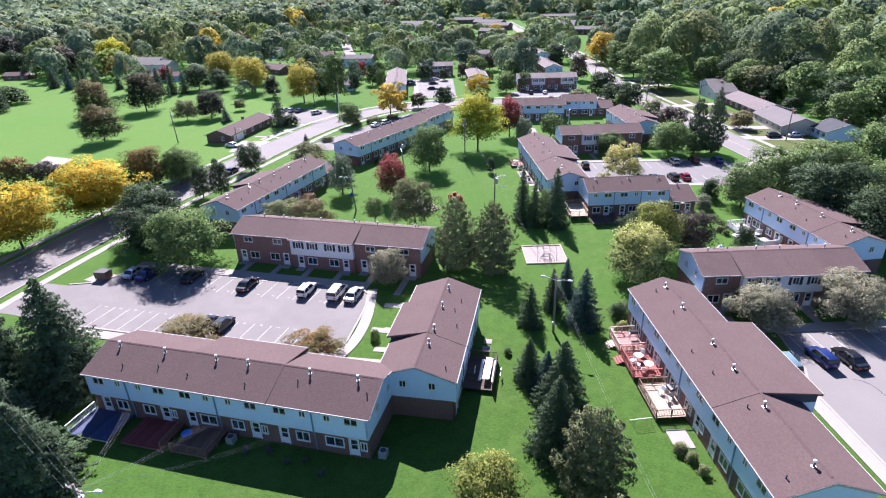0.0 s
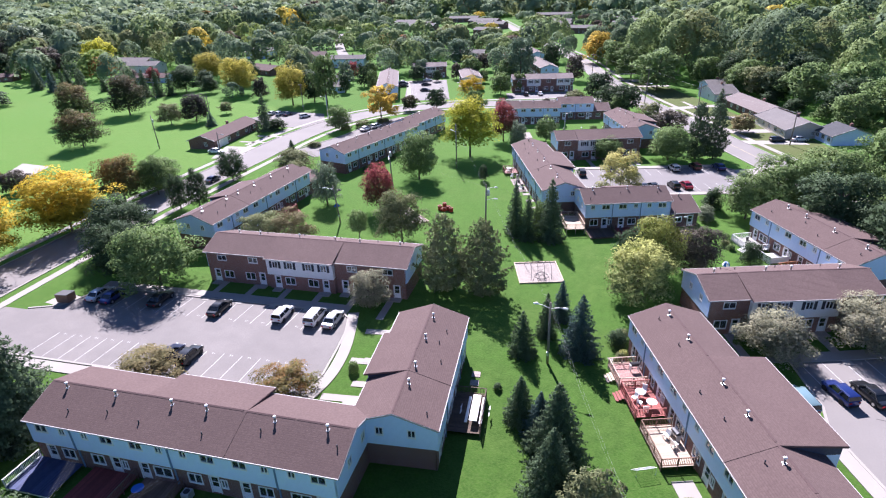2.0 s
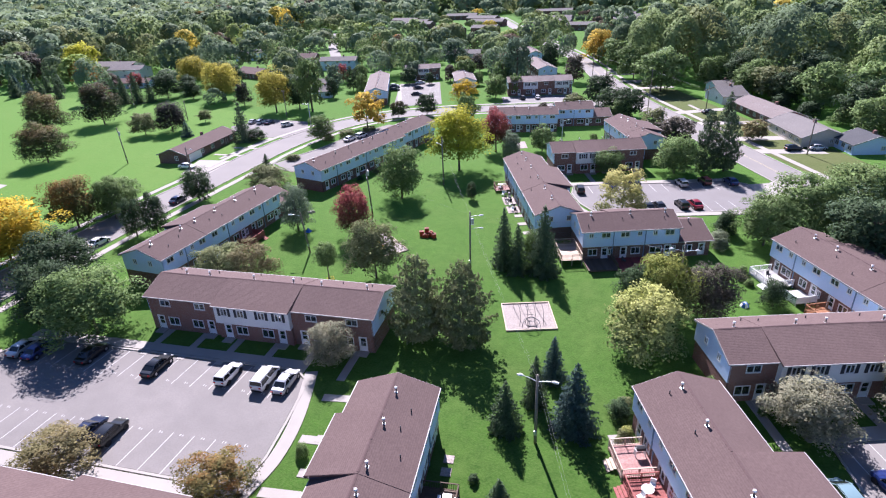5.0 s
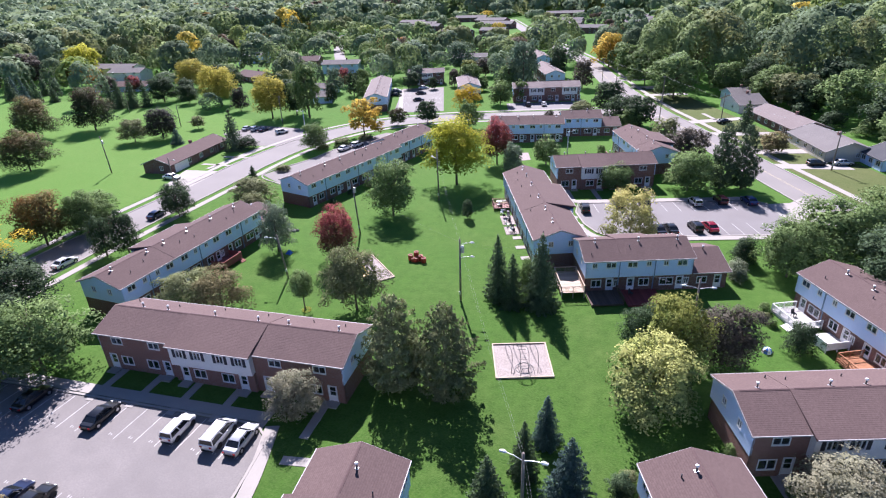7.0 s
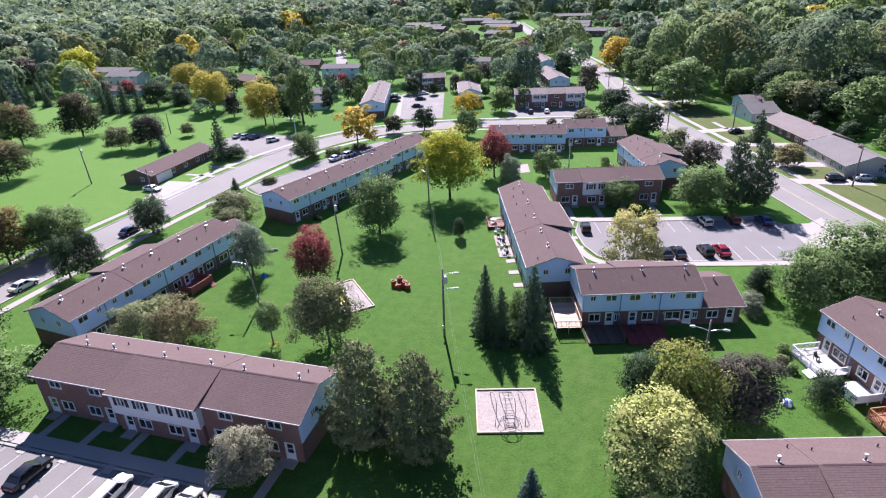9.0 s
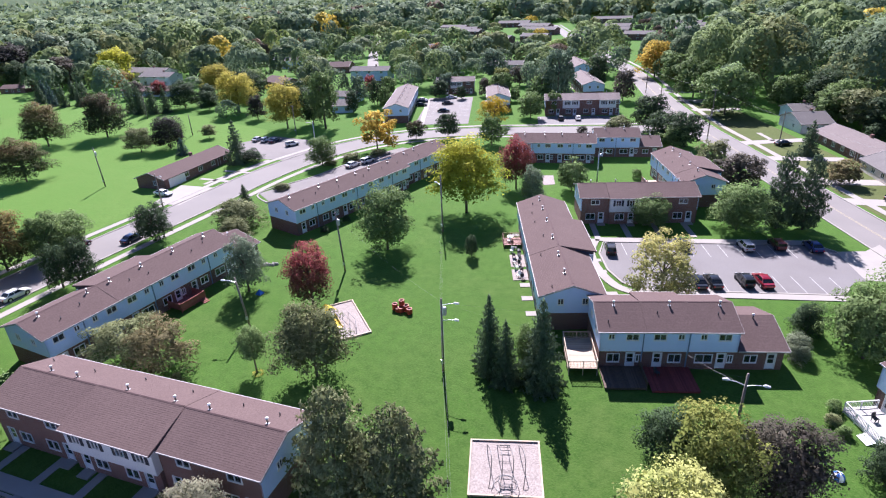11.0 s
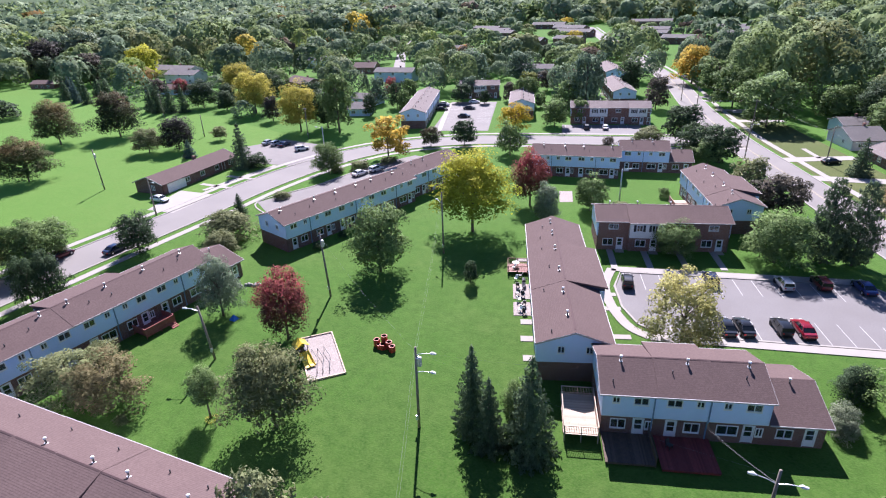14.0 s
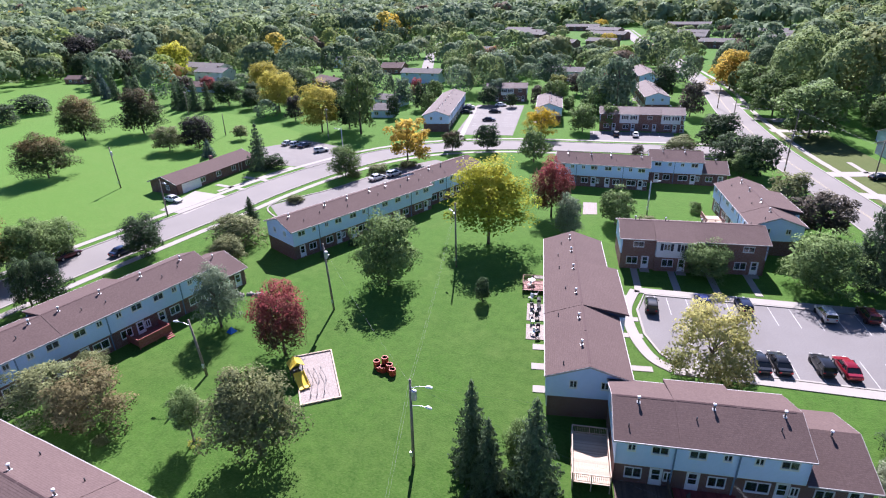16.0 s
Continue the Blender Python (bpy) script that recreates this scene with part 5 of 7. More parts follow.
far_trees([
    (-22.3, 226.4, 11.6, 12.2, "round", "dark"), (-10.8, 211.0, 10.3, 11.5, "round", "dark"), (-39.4, 216.9, 3.0, 4.5, "bush", "maroon"), (-16.3, 214.7, 9.5, 10.8, "round", "dark"),
    (-13.2, 208.7, 6.7, 8.6, "round", "green"), (-30.4, 224.2, 4.8, 11.6, "bush", "olive"), (28.0, 256.0, 13.0, 15.0, "round", "green"), (-38.4, 273.0, 12.4, 10.5, "tall", "maroon"),
    (-60.6, 264.0, 22.0, 15.0, "tall", "deep"), (-66.5, 262, 12, 11, "tall", "green"), (-77.0, 262.0, 6.0, 5.4, "round", "green"), (-84.0, 268.0, 6.4, 6.2, "round", "dark"), (-110.0, 262.0, 8.0, 8.6, "round", "dark"), (-112.0, 272.0, 9.0, 9.0, "round", "deep"), (-97.0, 300.0, 8.0, 10.0, "round", "yellowgreen"), (-88.0, 298.0, 10.0, 11.0, "round", "maroon"), (-76.0, 296.0, 10.0, 10.0, "round", "red"), (-68.0, 290.0, 11.0, 11.0, "round", "deep"), (-54.0, 300.0, 14.0, 11.0, "round", "dark"), (-106.0, 312.0, 16.0, 16.0, "round", "deep"), (-124.0, 300.0, 17.0, 17.0, "round", "deep"), (-139.7, 247.2, 11.5, 9.2, "tall", "deep"), (-128.0, 226.0, 9.0, 6.0, "tall", "dark"), (-56.0, 243.0, 8.5, 8.0, "tall", "green"), (-61.5, 234.8, 9.4, 10.4, "round", "green"), (-69.4, 221.6, 9.8, 10.6, "airy", "yellow"),
    (-76.2, 201.4, 8.4, 8.6, "round", "dark"), (-35.8, 335, 17, 19, "round", "orange"), (-3.1, 257, 16.5, 21, "round", "green"),
    (-83.5, 264, 12, 10.4, "round", "green"), (-15, 285, 15, 18, "round", "green"), (-24, 312, 15, 18, "round", "green"), (22.3, 190.0, 5.5, 8.4, "round", "brown"),
    (17.6, 212.4, 8.7, 6.2, "spruce", "spruce"), (14, 268, 12, 13, "round", "green"), (25, 267, 14, 18, "dome", "dark"), (33, 245, 13, 18, "round", "olive"), (44, 232, 15, 18, "round", "green"), (52, 214, 14, 17, "round", "dark"), (60, 203, 15, 18, "round", "green"), (66, 186, 14, 17, "round", "green"), (46, 250, 16, 19, "round", "dark"), (58, 232, 16, 18, "round", "green"), (40, 222, 5, 9, "bush", "dark"), (47, 212, 5, 9, "bush", "green"), (54, 203, 5, 9, "bush", "dark"), (58, 193, 5, 9, "bush", "green"), (34, 232, 5, 8, "bush", "dark"), (62, 180, 13, 16, "round", "dark"), (50, 196, 12, 13, "round", "green"), (36, 238, 12, 13, "round", "dark"), (26, 252, 11, 13, "round", "green")])
far_trees([
    (-100, 262, 6, 5, "tall", "dark"), (-93, 270, 8, 7, "tall", "maroon"), (-120, 236, 9, 6, "tall", "green"), (-128, 243, 11, 7, "tall", "dark"), (-144, 262, 9, 7, "tall", "red"),
    (-132, 258, 10, 8, "round", "green"), (-155, 225, 12, 11, "round", "dark"), (-146, 232, 13, 10, "tall", "green"), (-243, 233, 8, 9, "round", "red"), (-252, 226, 9, 11, "round", "maroon"),
    (-268, 212, 10, 6, "tall", "spruce"), (-260, 205, 8, 5, "spruce", "spruce"), (-248, 208, 8, 5, "spruce", "spruce"),
    (-330, 240, 17, 26, "round", "maroon"), (-365, 238, 14, 18, "dome", "dark"), (-399, 254, 22, 31, "dome", "purple"), (-388, 274, 29, 29, "round", "light"), (-340, 226.5, 9, 8.5, "spruce", "spruce"), (-288, 204.2, 10.2, 6.8, "spruce", "spruce"), (-273.8, 201.2, 11.1, 5.8, "spruce", "blue_spruce"), (-266.5, 201.8, 11.2, 5.8, "spruce", "spruce"), (-284, 217.5, 9.7, 6.8, "spruce", "spruce"), (-296, 211, 9.6, 6.6, "spruce", "blue_spruce"), (-281, 208, 9.8, 6.2, "spruce", "spruce"), (-303, 214, 9.0, 6.6, "spruce", "spruce"), (-312, 262, 20, 20, "round", "lime"),
    (-200, 245, 13, 12, "round", "dark"), (-186, 236, 12, 12, "round", "dark")])

# ---- woods ----
CLEAR = [  # open land in the plan
    [(-146, 164), (-152, 198), (-118, 206), (-98, 178), (-108, 158)],
    [(-104, -50), (-108, 100), (-113, 160), (-104, 200), (-62, 222), (-8, 243), (24, 200), (46, 140), (46, 118), (24, 96), (60, 84), (70, 60), (70, -50)],
    [(-104, 90), (-111, 165), (-133, 188), (-155, 197), (-183, 203), (-228, 201), (-289, 212), (-341, 219), (-358, 207), (-346, 186), (-420, 140), (-300, 60), (-160, 60), (-104, 60)],
    [(-118, 195), (-137, 190), (-160, 215), (-150, 240), (-130, 262), (-112, 300), (-95, 300), (-92, 266), (-60, 262), (-40, 285), (-58, 330), (-45, 330), (0, 243), (-40, 222), (-85, 205)],
    [(0, 243), (10, 232), (24, 195), (40, 150), (62, 118), (72, 122), (56, 168), (50, 190), (34, 222), (14, 243)],
]


def inside(x, y, poly):
    hit = False
    for (ax, ay), (bx, by) in zip(poly, poly[1:] + poly[:1]):
        if (ay > y) != (by > y) and x < ax + (y - ay) / (by - ay) * (bx - ax):
            hit = not hit
    return hit


def near_line(x, y, line, dist):
    for (ax, ay), (bx, by) in zip(line, line[1:]):
        l2 = (bx - ax) ** 2 + (by - ay) ** 2
        t = min(1, max(0, ((x - ax) * (bx - ax) + (y - ay) * (by - ay)) / l2))
        if (ax + t * (bx - ax) - x) ** 2 + (ay + t * (by - ay) - y) ** 2 < dist * dist:
            return True
    return False


HOMES = np.array(HOMES)
TO_CAMERA = np.array((-5.0, 20.0)) - HOMES
TO_CAMERA /= np.linalg.norm(TO_CAMERA, axis=1)[:, None]
SIGHT_GAPS = np.concatenate([HOMES + TO_CAMERA * k for k in (0, 10, 20, 30)])      # no trees here, to keep the houses in the camera's view
bpy.context.view_layer.update()
SPOTS = [(o.matrix_world.translation.x, o.matrix_world.translation.y) for o in scene.objects if o.type == "EMPTY" and ("tree" in o.name or "shrub" in o.name)]
SPOTS = np.array(SPOTS)
rng = np.random.default_rng(11)
WOODS = {}
centre = np.array((-5.0, 40.0))
MIX = (("green", 0.36), ("deep", 0.30), ("dark", 0.16), ("silver", 0.02), ("lime", 0.03), ("olive", 0.09), ("rust", 0.015), ("amber", 0.012), ("maroon", 0.013))
NEAR_MIX = (("green", 0.50), ("deep", 0.24), ("dark", 0.14), ("olive", 0.12))
# more light and deep crowns: haze of distance carried by the leaf colours
FAR_HAZE_MIX = (("deep", 0.42), ("green", 0.27), ("light", 0.25), ("olive", 0.03), ("rust", 0.01), ("amber", 0.01), ("maroon", 0.01))
for r0, r1, spacing, quads, wide in [(110, 330, 12.8, 1300, 1.28), (330, 640, 16.5, 520, 1.36), (640, 1150, 20.0, 130, 1.4), (1150, 2200, 31.0, 44, 1.45), (2200, 4250, 74.0, 36, 1.4)]:
    for i in range(int((r1 - r0) / spacing)):
        r = r0 + (i + 0.5) * spacing
        for j in range(int(r * 1.66 / spacing)):
            a = -0.34 + (j + rng.uniform(0, 1)) * spacing / r
            rr = r + rng.uniform(-0.45, 0.45) * spacing
            x, y = centre[0] - rr * math.sin(a), centre[1] + rr * math.cos(a)
            h = rng.uniform(10.5, 25.0)
            w = (0.45 + 0.03 * h + rng.uniform(-0.16, 0.22)) * spacing * wide * 0.98
            suburb = x < -20 - (y - 240) * 0.42 and y < 720 and x > -330
            estate = -310 < x < -10 and 395 < y < 740
            if rng.uniform() < (0.4 if estate else 0.06 if suburb else 0.0):
                continue
            if any(inside(x, y, c) for c in CLEAR) or near_line(x, y, ROAD_E, 10.0) or near_line(x, y, STREET_N, 7.0):
                continue
            if rr < 760 and np.min(np.hypot(SIGHT_GAPS[:, 0] - x, SIGHT_GAPS[:, 1] - y)) < (7.5 if rr < 400 else 10.0):
                continue
            if rr < 420 and np.min(np.hypot(SPOTS[:, 0] - x, SPOTS[:, 1] - y)) < 10.5:
                continue
            if estate:
                h, w = h * 0.42, w * 0.62
            elif rr > 2000:
                h = h * 1.6
            elif not suburb:
                h = h * 1.15
            if suburb and not estate:
                h, w = h * rng.uniform(0.55, 0.95), w * rng.uniform(0.62, 0.95)
            mix = FAR_HAZE_MIX if rr > 640 else MIX if suburb or rr > 330 else NEAR_MIX
            u, key = rng.uniform(), mix[0][0]
            for name, share in mix:
                key = name
                u -= share
                if u < 0:
                    break
            lob = int(rng.integers(9, 22))
            d = rng.normal(size=(lob, 3))
            d /= np.linalg.norm(d, axis=1)[:, None]
            d[:, 2] = np.where(d[:, 2] < -0.35, -d[:, 2], d[:, 2])
            e = d[rng.integers(0, lob, quads)]
            u = e * 0.75 + rng.normal(size=(quads, 3)) * 0.62
            u /= np.linalg.norm(u, axis=1)[:, None]
            p = (e * 0.60 + u * 0.42 * rng.uniform(0.9, 1.04, quads)[:, None]) * np.array([0.5 * w, 0.5 * w, 0.55 * h]) + np.array([0, 0, 0.44 * h])
            c, n, s, f = WOODS.setdefault(key, ([], [], [], []))
            c.append(p + np.array([x, y, 0]))
            n.append(u + rng.normal(size=(quads, 3)) * 0.28 + np.array([0, 0, 0.1]))
            f.append(u * 0.9 + e * 0.35 + rng.normal(size=(quads, 3)) * 0.12)
            s.append(rng.uniform(0.5, 0.95, quads) * w * 0.5 * math.sqrt(8.6 / quads))
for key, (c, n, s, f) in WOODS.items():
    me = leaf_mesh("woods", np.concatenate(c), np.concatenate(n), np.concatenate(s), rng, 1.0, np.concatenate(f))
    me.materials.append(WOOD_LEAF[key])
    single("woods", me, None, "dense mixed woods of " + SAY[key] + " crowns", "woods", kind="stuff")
# added curved wall that hides the sky above the woods, haze in its colour
horizon_wall = Build()
hn = 60
rad = 4300
row = [(-5 - rad * math.sin(-0.6 + 2.2 * k / hn), 40 + rad * math.cos(-0.6 + 2.2 * k / hn)) for k in range(hn + 1)]
horizon_wall.add([(x, y, -1) for x, y in row] + [(x, y, 165 + 14 * math.sin(0.9 * k) + 9 * math.sin(2.3 * k)) for k, (x, y) in enumerate(row)], [(k, k + 1, hn + 2 + k, hn + 1 + k) for k in range(hn)])
single("backdrop", horizon_wall, WOOD_LEAF["light"], "added wall on the horizon, toned like hazy far woods", kind="structure")

# ---- decks, patios and what stands on them ----
def deck(m, x0, x1, depth, height, floor, rail_mat, label, rails="lrf", steps=None, solid=False, wall=0.3):
    """A raised wooden deck against a back wall; x along the wall, out towards -y. rails: sides with a railing."""
    d = thing("deck", label, "deck", m)
    y0, y1 = wall - depth, wall
    b = Build()
    n = int((x1 - x0) / 0.145)
    w = (x1 - x0) / n
    for k in range(n):
        b.box(x0 + k * w + 0.005, x0 + (k + 1) * w - 0.005, y0, y1, height - 0.04, height)
    tagged(part("decking", b, floor, d), kind="stuff")
    part("joist_frame", Build().lattice([x0 + 0.06, x0 + 0.12, x1 - 0.12, x1 - 0.06], [0.0, height - 0.05], lambda x, z: x < x0 + 0.12 or x > x1 - 0.12, y0 + 0.05, y0 + 0.11).box(x0 + 0.1, x1 - 0.1, y0 + 0.02, y0 + 0.06, max(0.02, height - 0.25), height - 0.04), rail_mat, d)
    lines = {"l": ((x0 + 0.06, y0 + 0.06), (x0 + 0.06, y1 - 0.1)), "r": ((x1 - 0.06, y0 + 0.06), (x1 - 0.06, y1 - 0.1)), "f": ((x0 + 0.06, y0 + 0.06), (x1 - 0.06, y0 + 0.06)), "b": ((x0 + 0.06, y1 - 0.06), (x1 - 0.06, y1 - 0.06))}
    seen = set()
    for s in rails:
        a, c = Vector(lines[s][0]), Vector(lines[s][1])
        num = max(2, int((c - a).length / 1.5) + 1)
        for k in range(num):
            p = a.lerp(c, k / (num - 1))
            key = (round(p.x, 1), round(p.y, 1))
            if key not in seen:
                seen.add(key)
                part("post", Build().box(p.x - 0.045, p.x + 0.045, p.y - 0.045, p.y + 0.045, 0.0, height + 0.95), rail_mat, d)
        for z in (height + 0.92, height + 0.12):
            part("rail", Build().box(min(a.x, c.x) - 0.05, max(a.x, c.x) + 0.05, min(a.y, c.y) - 0.05, max(a.y, c.y) + 0.05, z, z + 0.06), rail_mat, d)
        bal = Build()
        if solid:
            bal.box(min(a.x, c.x) - 0.02, max(a.x, c.x) + 0.02, min(a.y, c.y) - 0.02, max(a.y, c.y) + 0.02, height + 0.02, height + 0.92)
        else:
            num = int((c - a).length / 0.16)
            for k in range(1, num):
                p = a.lerp(c, k / num)
                bal.box(p.x - 0.018, p.x + 0.018, p.y - 0.018, p.y + 0.018, height + 0.15, height + 0.92)
        tagged(part("balustrade" if not solid else "rail_panel", bal, rail_mat, d), kind="" if solid else "stuff")
    if steps:
        u, wd = steps
        for k in range(3):
            part("tread", Build().box(u - wd / 2, u + wd / 2, y0 - 0.3 * (k + 1), y0 - 0.3 * k, height * (0.75 - 0.25 * k) - 0.05, height * (0.75 - 0.25 * k)), rail_mat, d)
    return d


def picnic_set(m, mat, label="round patio table with chairs"):
    t = thing("patio_table", label, "table", m)
    part("tabletop", Build().tube([(0, 0, 0.70), (0, 0, 0.74)], [0.55, 0.55], 14), mat, t)
    part("leg", Build().tube([(0, 0, 0), (0, 0, 0.7)], [0.05, 0.04], 6), M["dark_metal"], t)


def patio_chair(m, mat, label="plastic patio chair"):
    c = thing("patio_chair", label, "chair", m, "patio chairs")
    part("seat", Build().box(-0.25, 0.25, -0.25, 0.25, 0.38, 0.44), mat, c)
    part("backrest", Build().prism([(0.2, 0.44), (0.26, 0.44), (0.36, 0.92), (0.31, 0.92)], -0.25, 0.25), mat, c)
    for sx in (-0.21, 0.21):
        for sy in (-0.21, 0.21):
            part("leg", Build().box(sx - 0.03, sx + 0.03, sy - 0.03, sy + 0.03, 0, 0.38), mat, c)


def grill(m):
    g = thing("barbecue", "black covered barbecue grill on a patio", "grill", m)
    part("hood", Build().prism([(-0.28, 0.8), (0.28, 0.8), (0.24, 1.05), (0, 1.16), (-0.24, 1.05)], -0.45, 0.45), M["dark_metal"], g)
    part("cart", Build().lattice([-0.5, -0.44, 0.44, 0.5], [0.0, 0.72, 0.8], lambda x, z: abs(x) > 0.44 or z > 0.72, -0.25, 0.25), M["metal"], g)


def flagstone(m, w, d, mat, label):
    single("patio", Build().box(-w / 2, w / 2, -d / 2, d / 2, -0.05, 0.07), mat, label, kind="structure", m=m)


R1 = pose(0.1, 70.4, 0, 0, 0, -66.3)
deck(R1, 3.0, 6.9, 3.3, 0.55, M["deck_red"], M["deck_pale"], "faded red wooden deck with pale railings", "lrf", (5.0, 1.4))
deck(R1, 7.3, 12.0, 3.3, 0.55, M["deck_brick"], M["deck_brick"], "red stained wooden deck with red railings", "lrf", (8.2, 1.4))
deck(R1, 13.3, 18.6, 3.3, 0.5, M["deck_pale"], M["deck_brown"], "pale wooden deck with a low railing", "lrf")
flagstone(R1 @ pose(1.9, -1.4, 0), 1.6, 2.0, M["concrete"], "pale concrete patio slab")
flagstone(R1 @ pose(21.2, -1.5, 0), 2.6, 2.0, M["concrete"], "pale concrete patio slab")
for x, y in ((8.9, -1.4), (10.6, -0.8)):
    picnic_set(R1 @ pose(x, y, 0.55), M["white_plastic"], "white round patio table on a red deck")
for x, y, a in ((9.4, -2.2, 20), (10.2, -1.9, 140), (11.2, -1.6, 250), (8.3, -0.7, 60), (15.0, -1.0, 30), (16.2, -0.7, 200)):
    patio_chair(R1 @ pose(x, y, 0.55 if x < 13 else 0.5, 0, 0, a), M["white_plastic"], "white plastic patio chair on a deck")
grill(R1 @ pose(15.2, -0.2, 0.5, 0, 0, 10))
grill(R1 @ pose(4.4, -0.4, 0.55, 0, 0, 90))
for x, y, w in ((1.5, -1.0, 1.6), (2.4, -1.8, 1.2), (22.8, -2.2, 2.0), (24.0, -1.6, 1.6), (25.6, -1.2, 1.4)):
    p = (R1 @ Vector((x, y, 0)))
    tree(p.x, p.y, 1.1, w, "bush", "olive", "low garden shrub beside a patio")
# the goal on the grass
goal = thing("football_goal", "small white football goal with a net", "goal", R1 @ pose(19.1, -4.5, 0, 0, 0, 96) @ Matrix.Diagonal((0.8, 0.8, 0.8, 1)))
part("goal_frame", Build().tube([(-1.2, 0, 0), (-1.2, 0, 1.2), (1.2, 0, 1.2), (1.2, 0, 0)], [0.03] * 4, 6).tube([(-1.2, 0, 1.2), (-1.2, 1.3, 0), (1.2, 1.3, 0), (1.2, 0, 1.2)], [0.026] * 4, 6), M["white_plastic"], goal)
net = Build()
for k in range(17):
    net.tube([(-1.2 + 0.15 * k, 0, 1.2), (-1.2 + 0.15 * k, 1.3, 0)], [0.010, 0.010], 3)
for k in range(9):
    net.tube([(-1.2, 0.16 * k, 1.2 - 0.148 * k), (1.2, 0.16 * k, 1.2 - 0.148 * k)], [0.010, 0.010], 3)
tagged(part("net", net, M["white_plastic"], goal), kind="stuff")

B1 = pose(-52.6, 33.6, 0, 0, 0, 6.8)
deck(B1, 0.2, 5.2, 4.0, 0.4, M["deck_blue"], M["trim"], "dark blue painted deck with a white side rail", "l")
deck(B1, 6.6, 11.6, 3.8, 0.4, M["deck_red_shaded"], M["deck_brown"], "red-brown wooden deck in the shade", "r")
deck(B1, 12.4, 16.6, 3.6, 0.35, M["deck_brown"], M["deck_brown"], "brown wooden deck in the shade", "rf")
picnic_set(B1 @ pose(13.2, -1.5, 0.35), M["blue_plastic"], "blue patio table on a shaded deck")
for k, (x, y) in enumerate(((20.0, -1.8), (22.3, -1.2), (24.6, -2.0), (26.2, -1.4), (28.5, -2.6))):
    patio_chair(B1 @ pose(x, y, 0, 0, 0, 70 * k), M["dark_metal"], "dark patio chair on shaded grass")
ac = Build().box(-0.4, 0.4, -0.4, 0.4, 0.0, 0.75)
for x, y in ((33.4, 1.0), (17.6, -0.6)):
    unit = thing("air_conditioner", "grey outdoor air conditioner beside a wall", "air conditioner", B1 @ pose(x, y, 0))
    part("housing", ac, M["metal"], unit)
    part("fan_guard", Build().tube([(0, 0, 0.75), (0, 0, 0.78)], [0.3, 0.3], 12), M["dark_metal"], unit)

B2 = pose(-14.3, 45.2, 0, 0, 0, 100.5)
deck(B2, 5.2, 11.2, 3.4, 0.45, M["deck_shaded"], M["deck_shaded"], "brown wooden deck beside the shaded row", "rf")
bench = thing("picnic_table", "long white picnic table on a brown deck", "table", B2 @ pose(8.2, -2.2, 0.45))
part("tabletop", Build().box(-2.0, 2.0, -0.4, 0.4, 0.7, 0.76), M["white_plastic"], bench)
for s in (-0.75, 0.75):
    part("bench_seat", Build().box(-2.0, 2.0, s - 0.14, s + 0.14, 0.42, 0.46), M["white_plastic"], bench)
for s in (-1.5, 1.5):
    part("trestle", Build().lattice([-0.75, -0.1, 0.1, 0.75], [0, 0.36, 0.42, 0.7], lambda x, z: abs(x) < 0.1 or 0.36 < z < 0.42, s - 0.04, s + 0.04), M["white_plastic"], bench, m=pose(0, 0, 0, 0, 0, 0))
flagstone(B2 @ pose(13.6, -1.4, 0), 1.0, 1.0, M["mulch"], "pale concrete patio slab")
flagstone(B2 @ pose(15.2, -1.4, 0), 1.0, 1.0, M["mulch"], "pale concrete patio slab")

M2 = pose(-10.1, 106.0, 0, 0, 0, 22.5)
deck(pose(-9.6, 105.0, 0, 0, 0, 112.0), 0.0, 6.2, 3.4, 1.0, M["deck_pale"], M["deck_pale"], "raised pale wooden deck in the corner of two rows", "lrfb", wall=3.4)
deck(M2, 5.4, 10.6, 4.4, 0.3, M["deck_red_shaded"], M["deck_red_shaded"], "low red deck in the shade of the row", "")
deck(M2, 0.4, 5.0, 4.0, 0.35, M["deck_shaded"], M["deck_shaded"], "low brown deck in the shade of the row", "r")
patio_chair(M2 @ pose(6.6, -1.3, 0.3, 0, 0, 40), M["dark_metal"], "dark patio chair on a red deck")

M1 = pose(-33.1, 142.6, 0, 0, 0, -65.5)
deck(M1, 5.2, 8.2, 3.2, 0.5, M["deck_red"], M["deck_brown"], "small reddish deck with a brown railing", "lrf")
picnic_set(M1 @ pose(6.3, -1.6, 0.5), M["white_plastic"], "white round patio table on a small deck")
patio_chair(M1 @ pose(7.2, -1.9, 0.5, 0, 0, 30), M["white_plastic"], "white plastic patio chair on a deck")
for x, w, d in ((3.0, 1.1, 1.8), (13.6, 4.5, 2.4), (18.6, 3.6, 2.4), (22.0, 1.2, 1.5), (26.0, 1.2, 1.6), (30.2, 1.2, 1.4)):
    flagstone(M1 @ pose(x, 0.3 - d / 2, 0), w, d, M["mulch" if w > 3 else "concrete"], "concrete patio slab beside the row")
for x, y in ((12.4, -1.4), (13.6, -0.8), (14.8, -1.5)):
    patio_chair(M1 @ pose(x, y, 0.07, 0, 0, 50 * x), M["dark_metal"], "dark patio chair on concrete")
grill(M1 @ pose(11.8, -0.5, 0.07))
for x, y, k in ((9.2, -0.9, 0), (10.2, -1.6, 1), (15.4, -0.7, 0), (16.6, -1.3, 1), (17.6, -0.6, 0), (19.4, -1.2, 1), (20.2, -0.6, 0)):
    patio_chair(M1 @ pose(x, y, 0.07 if x > 11 and x < 21 else 0.0, 0, 0, 77 * x), M["white_plastic" if k else "dark_metal"], ("white" if k else "dark") + " patio chair beside the row")

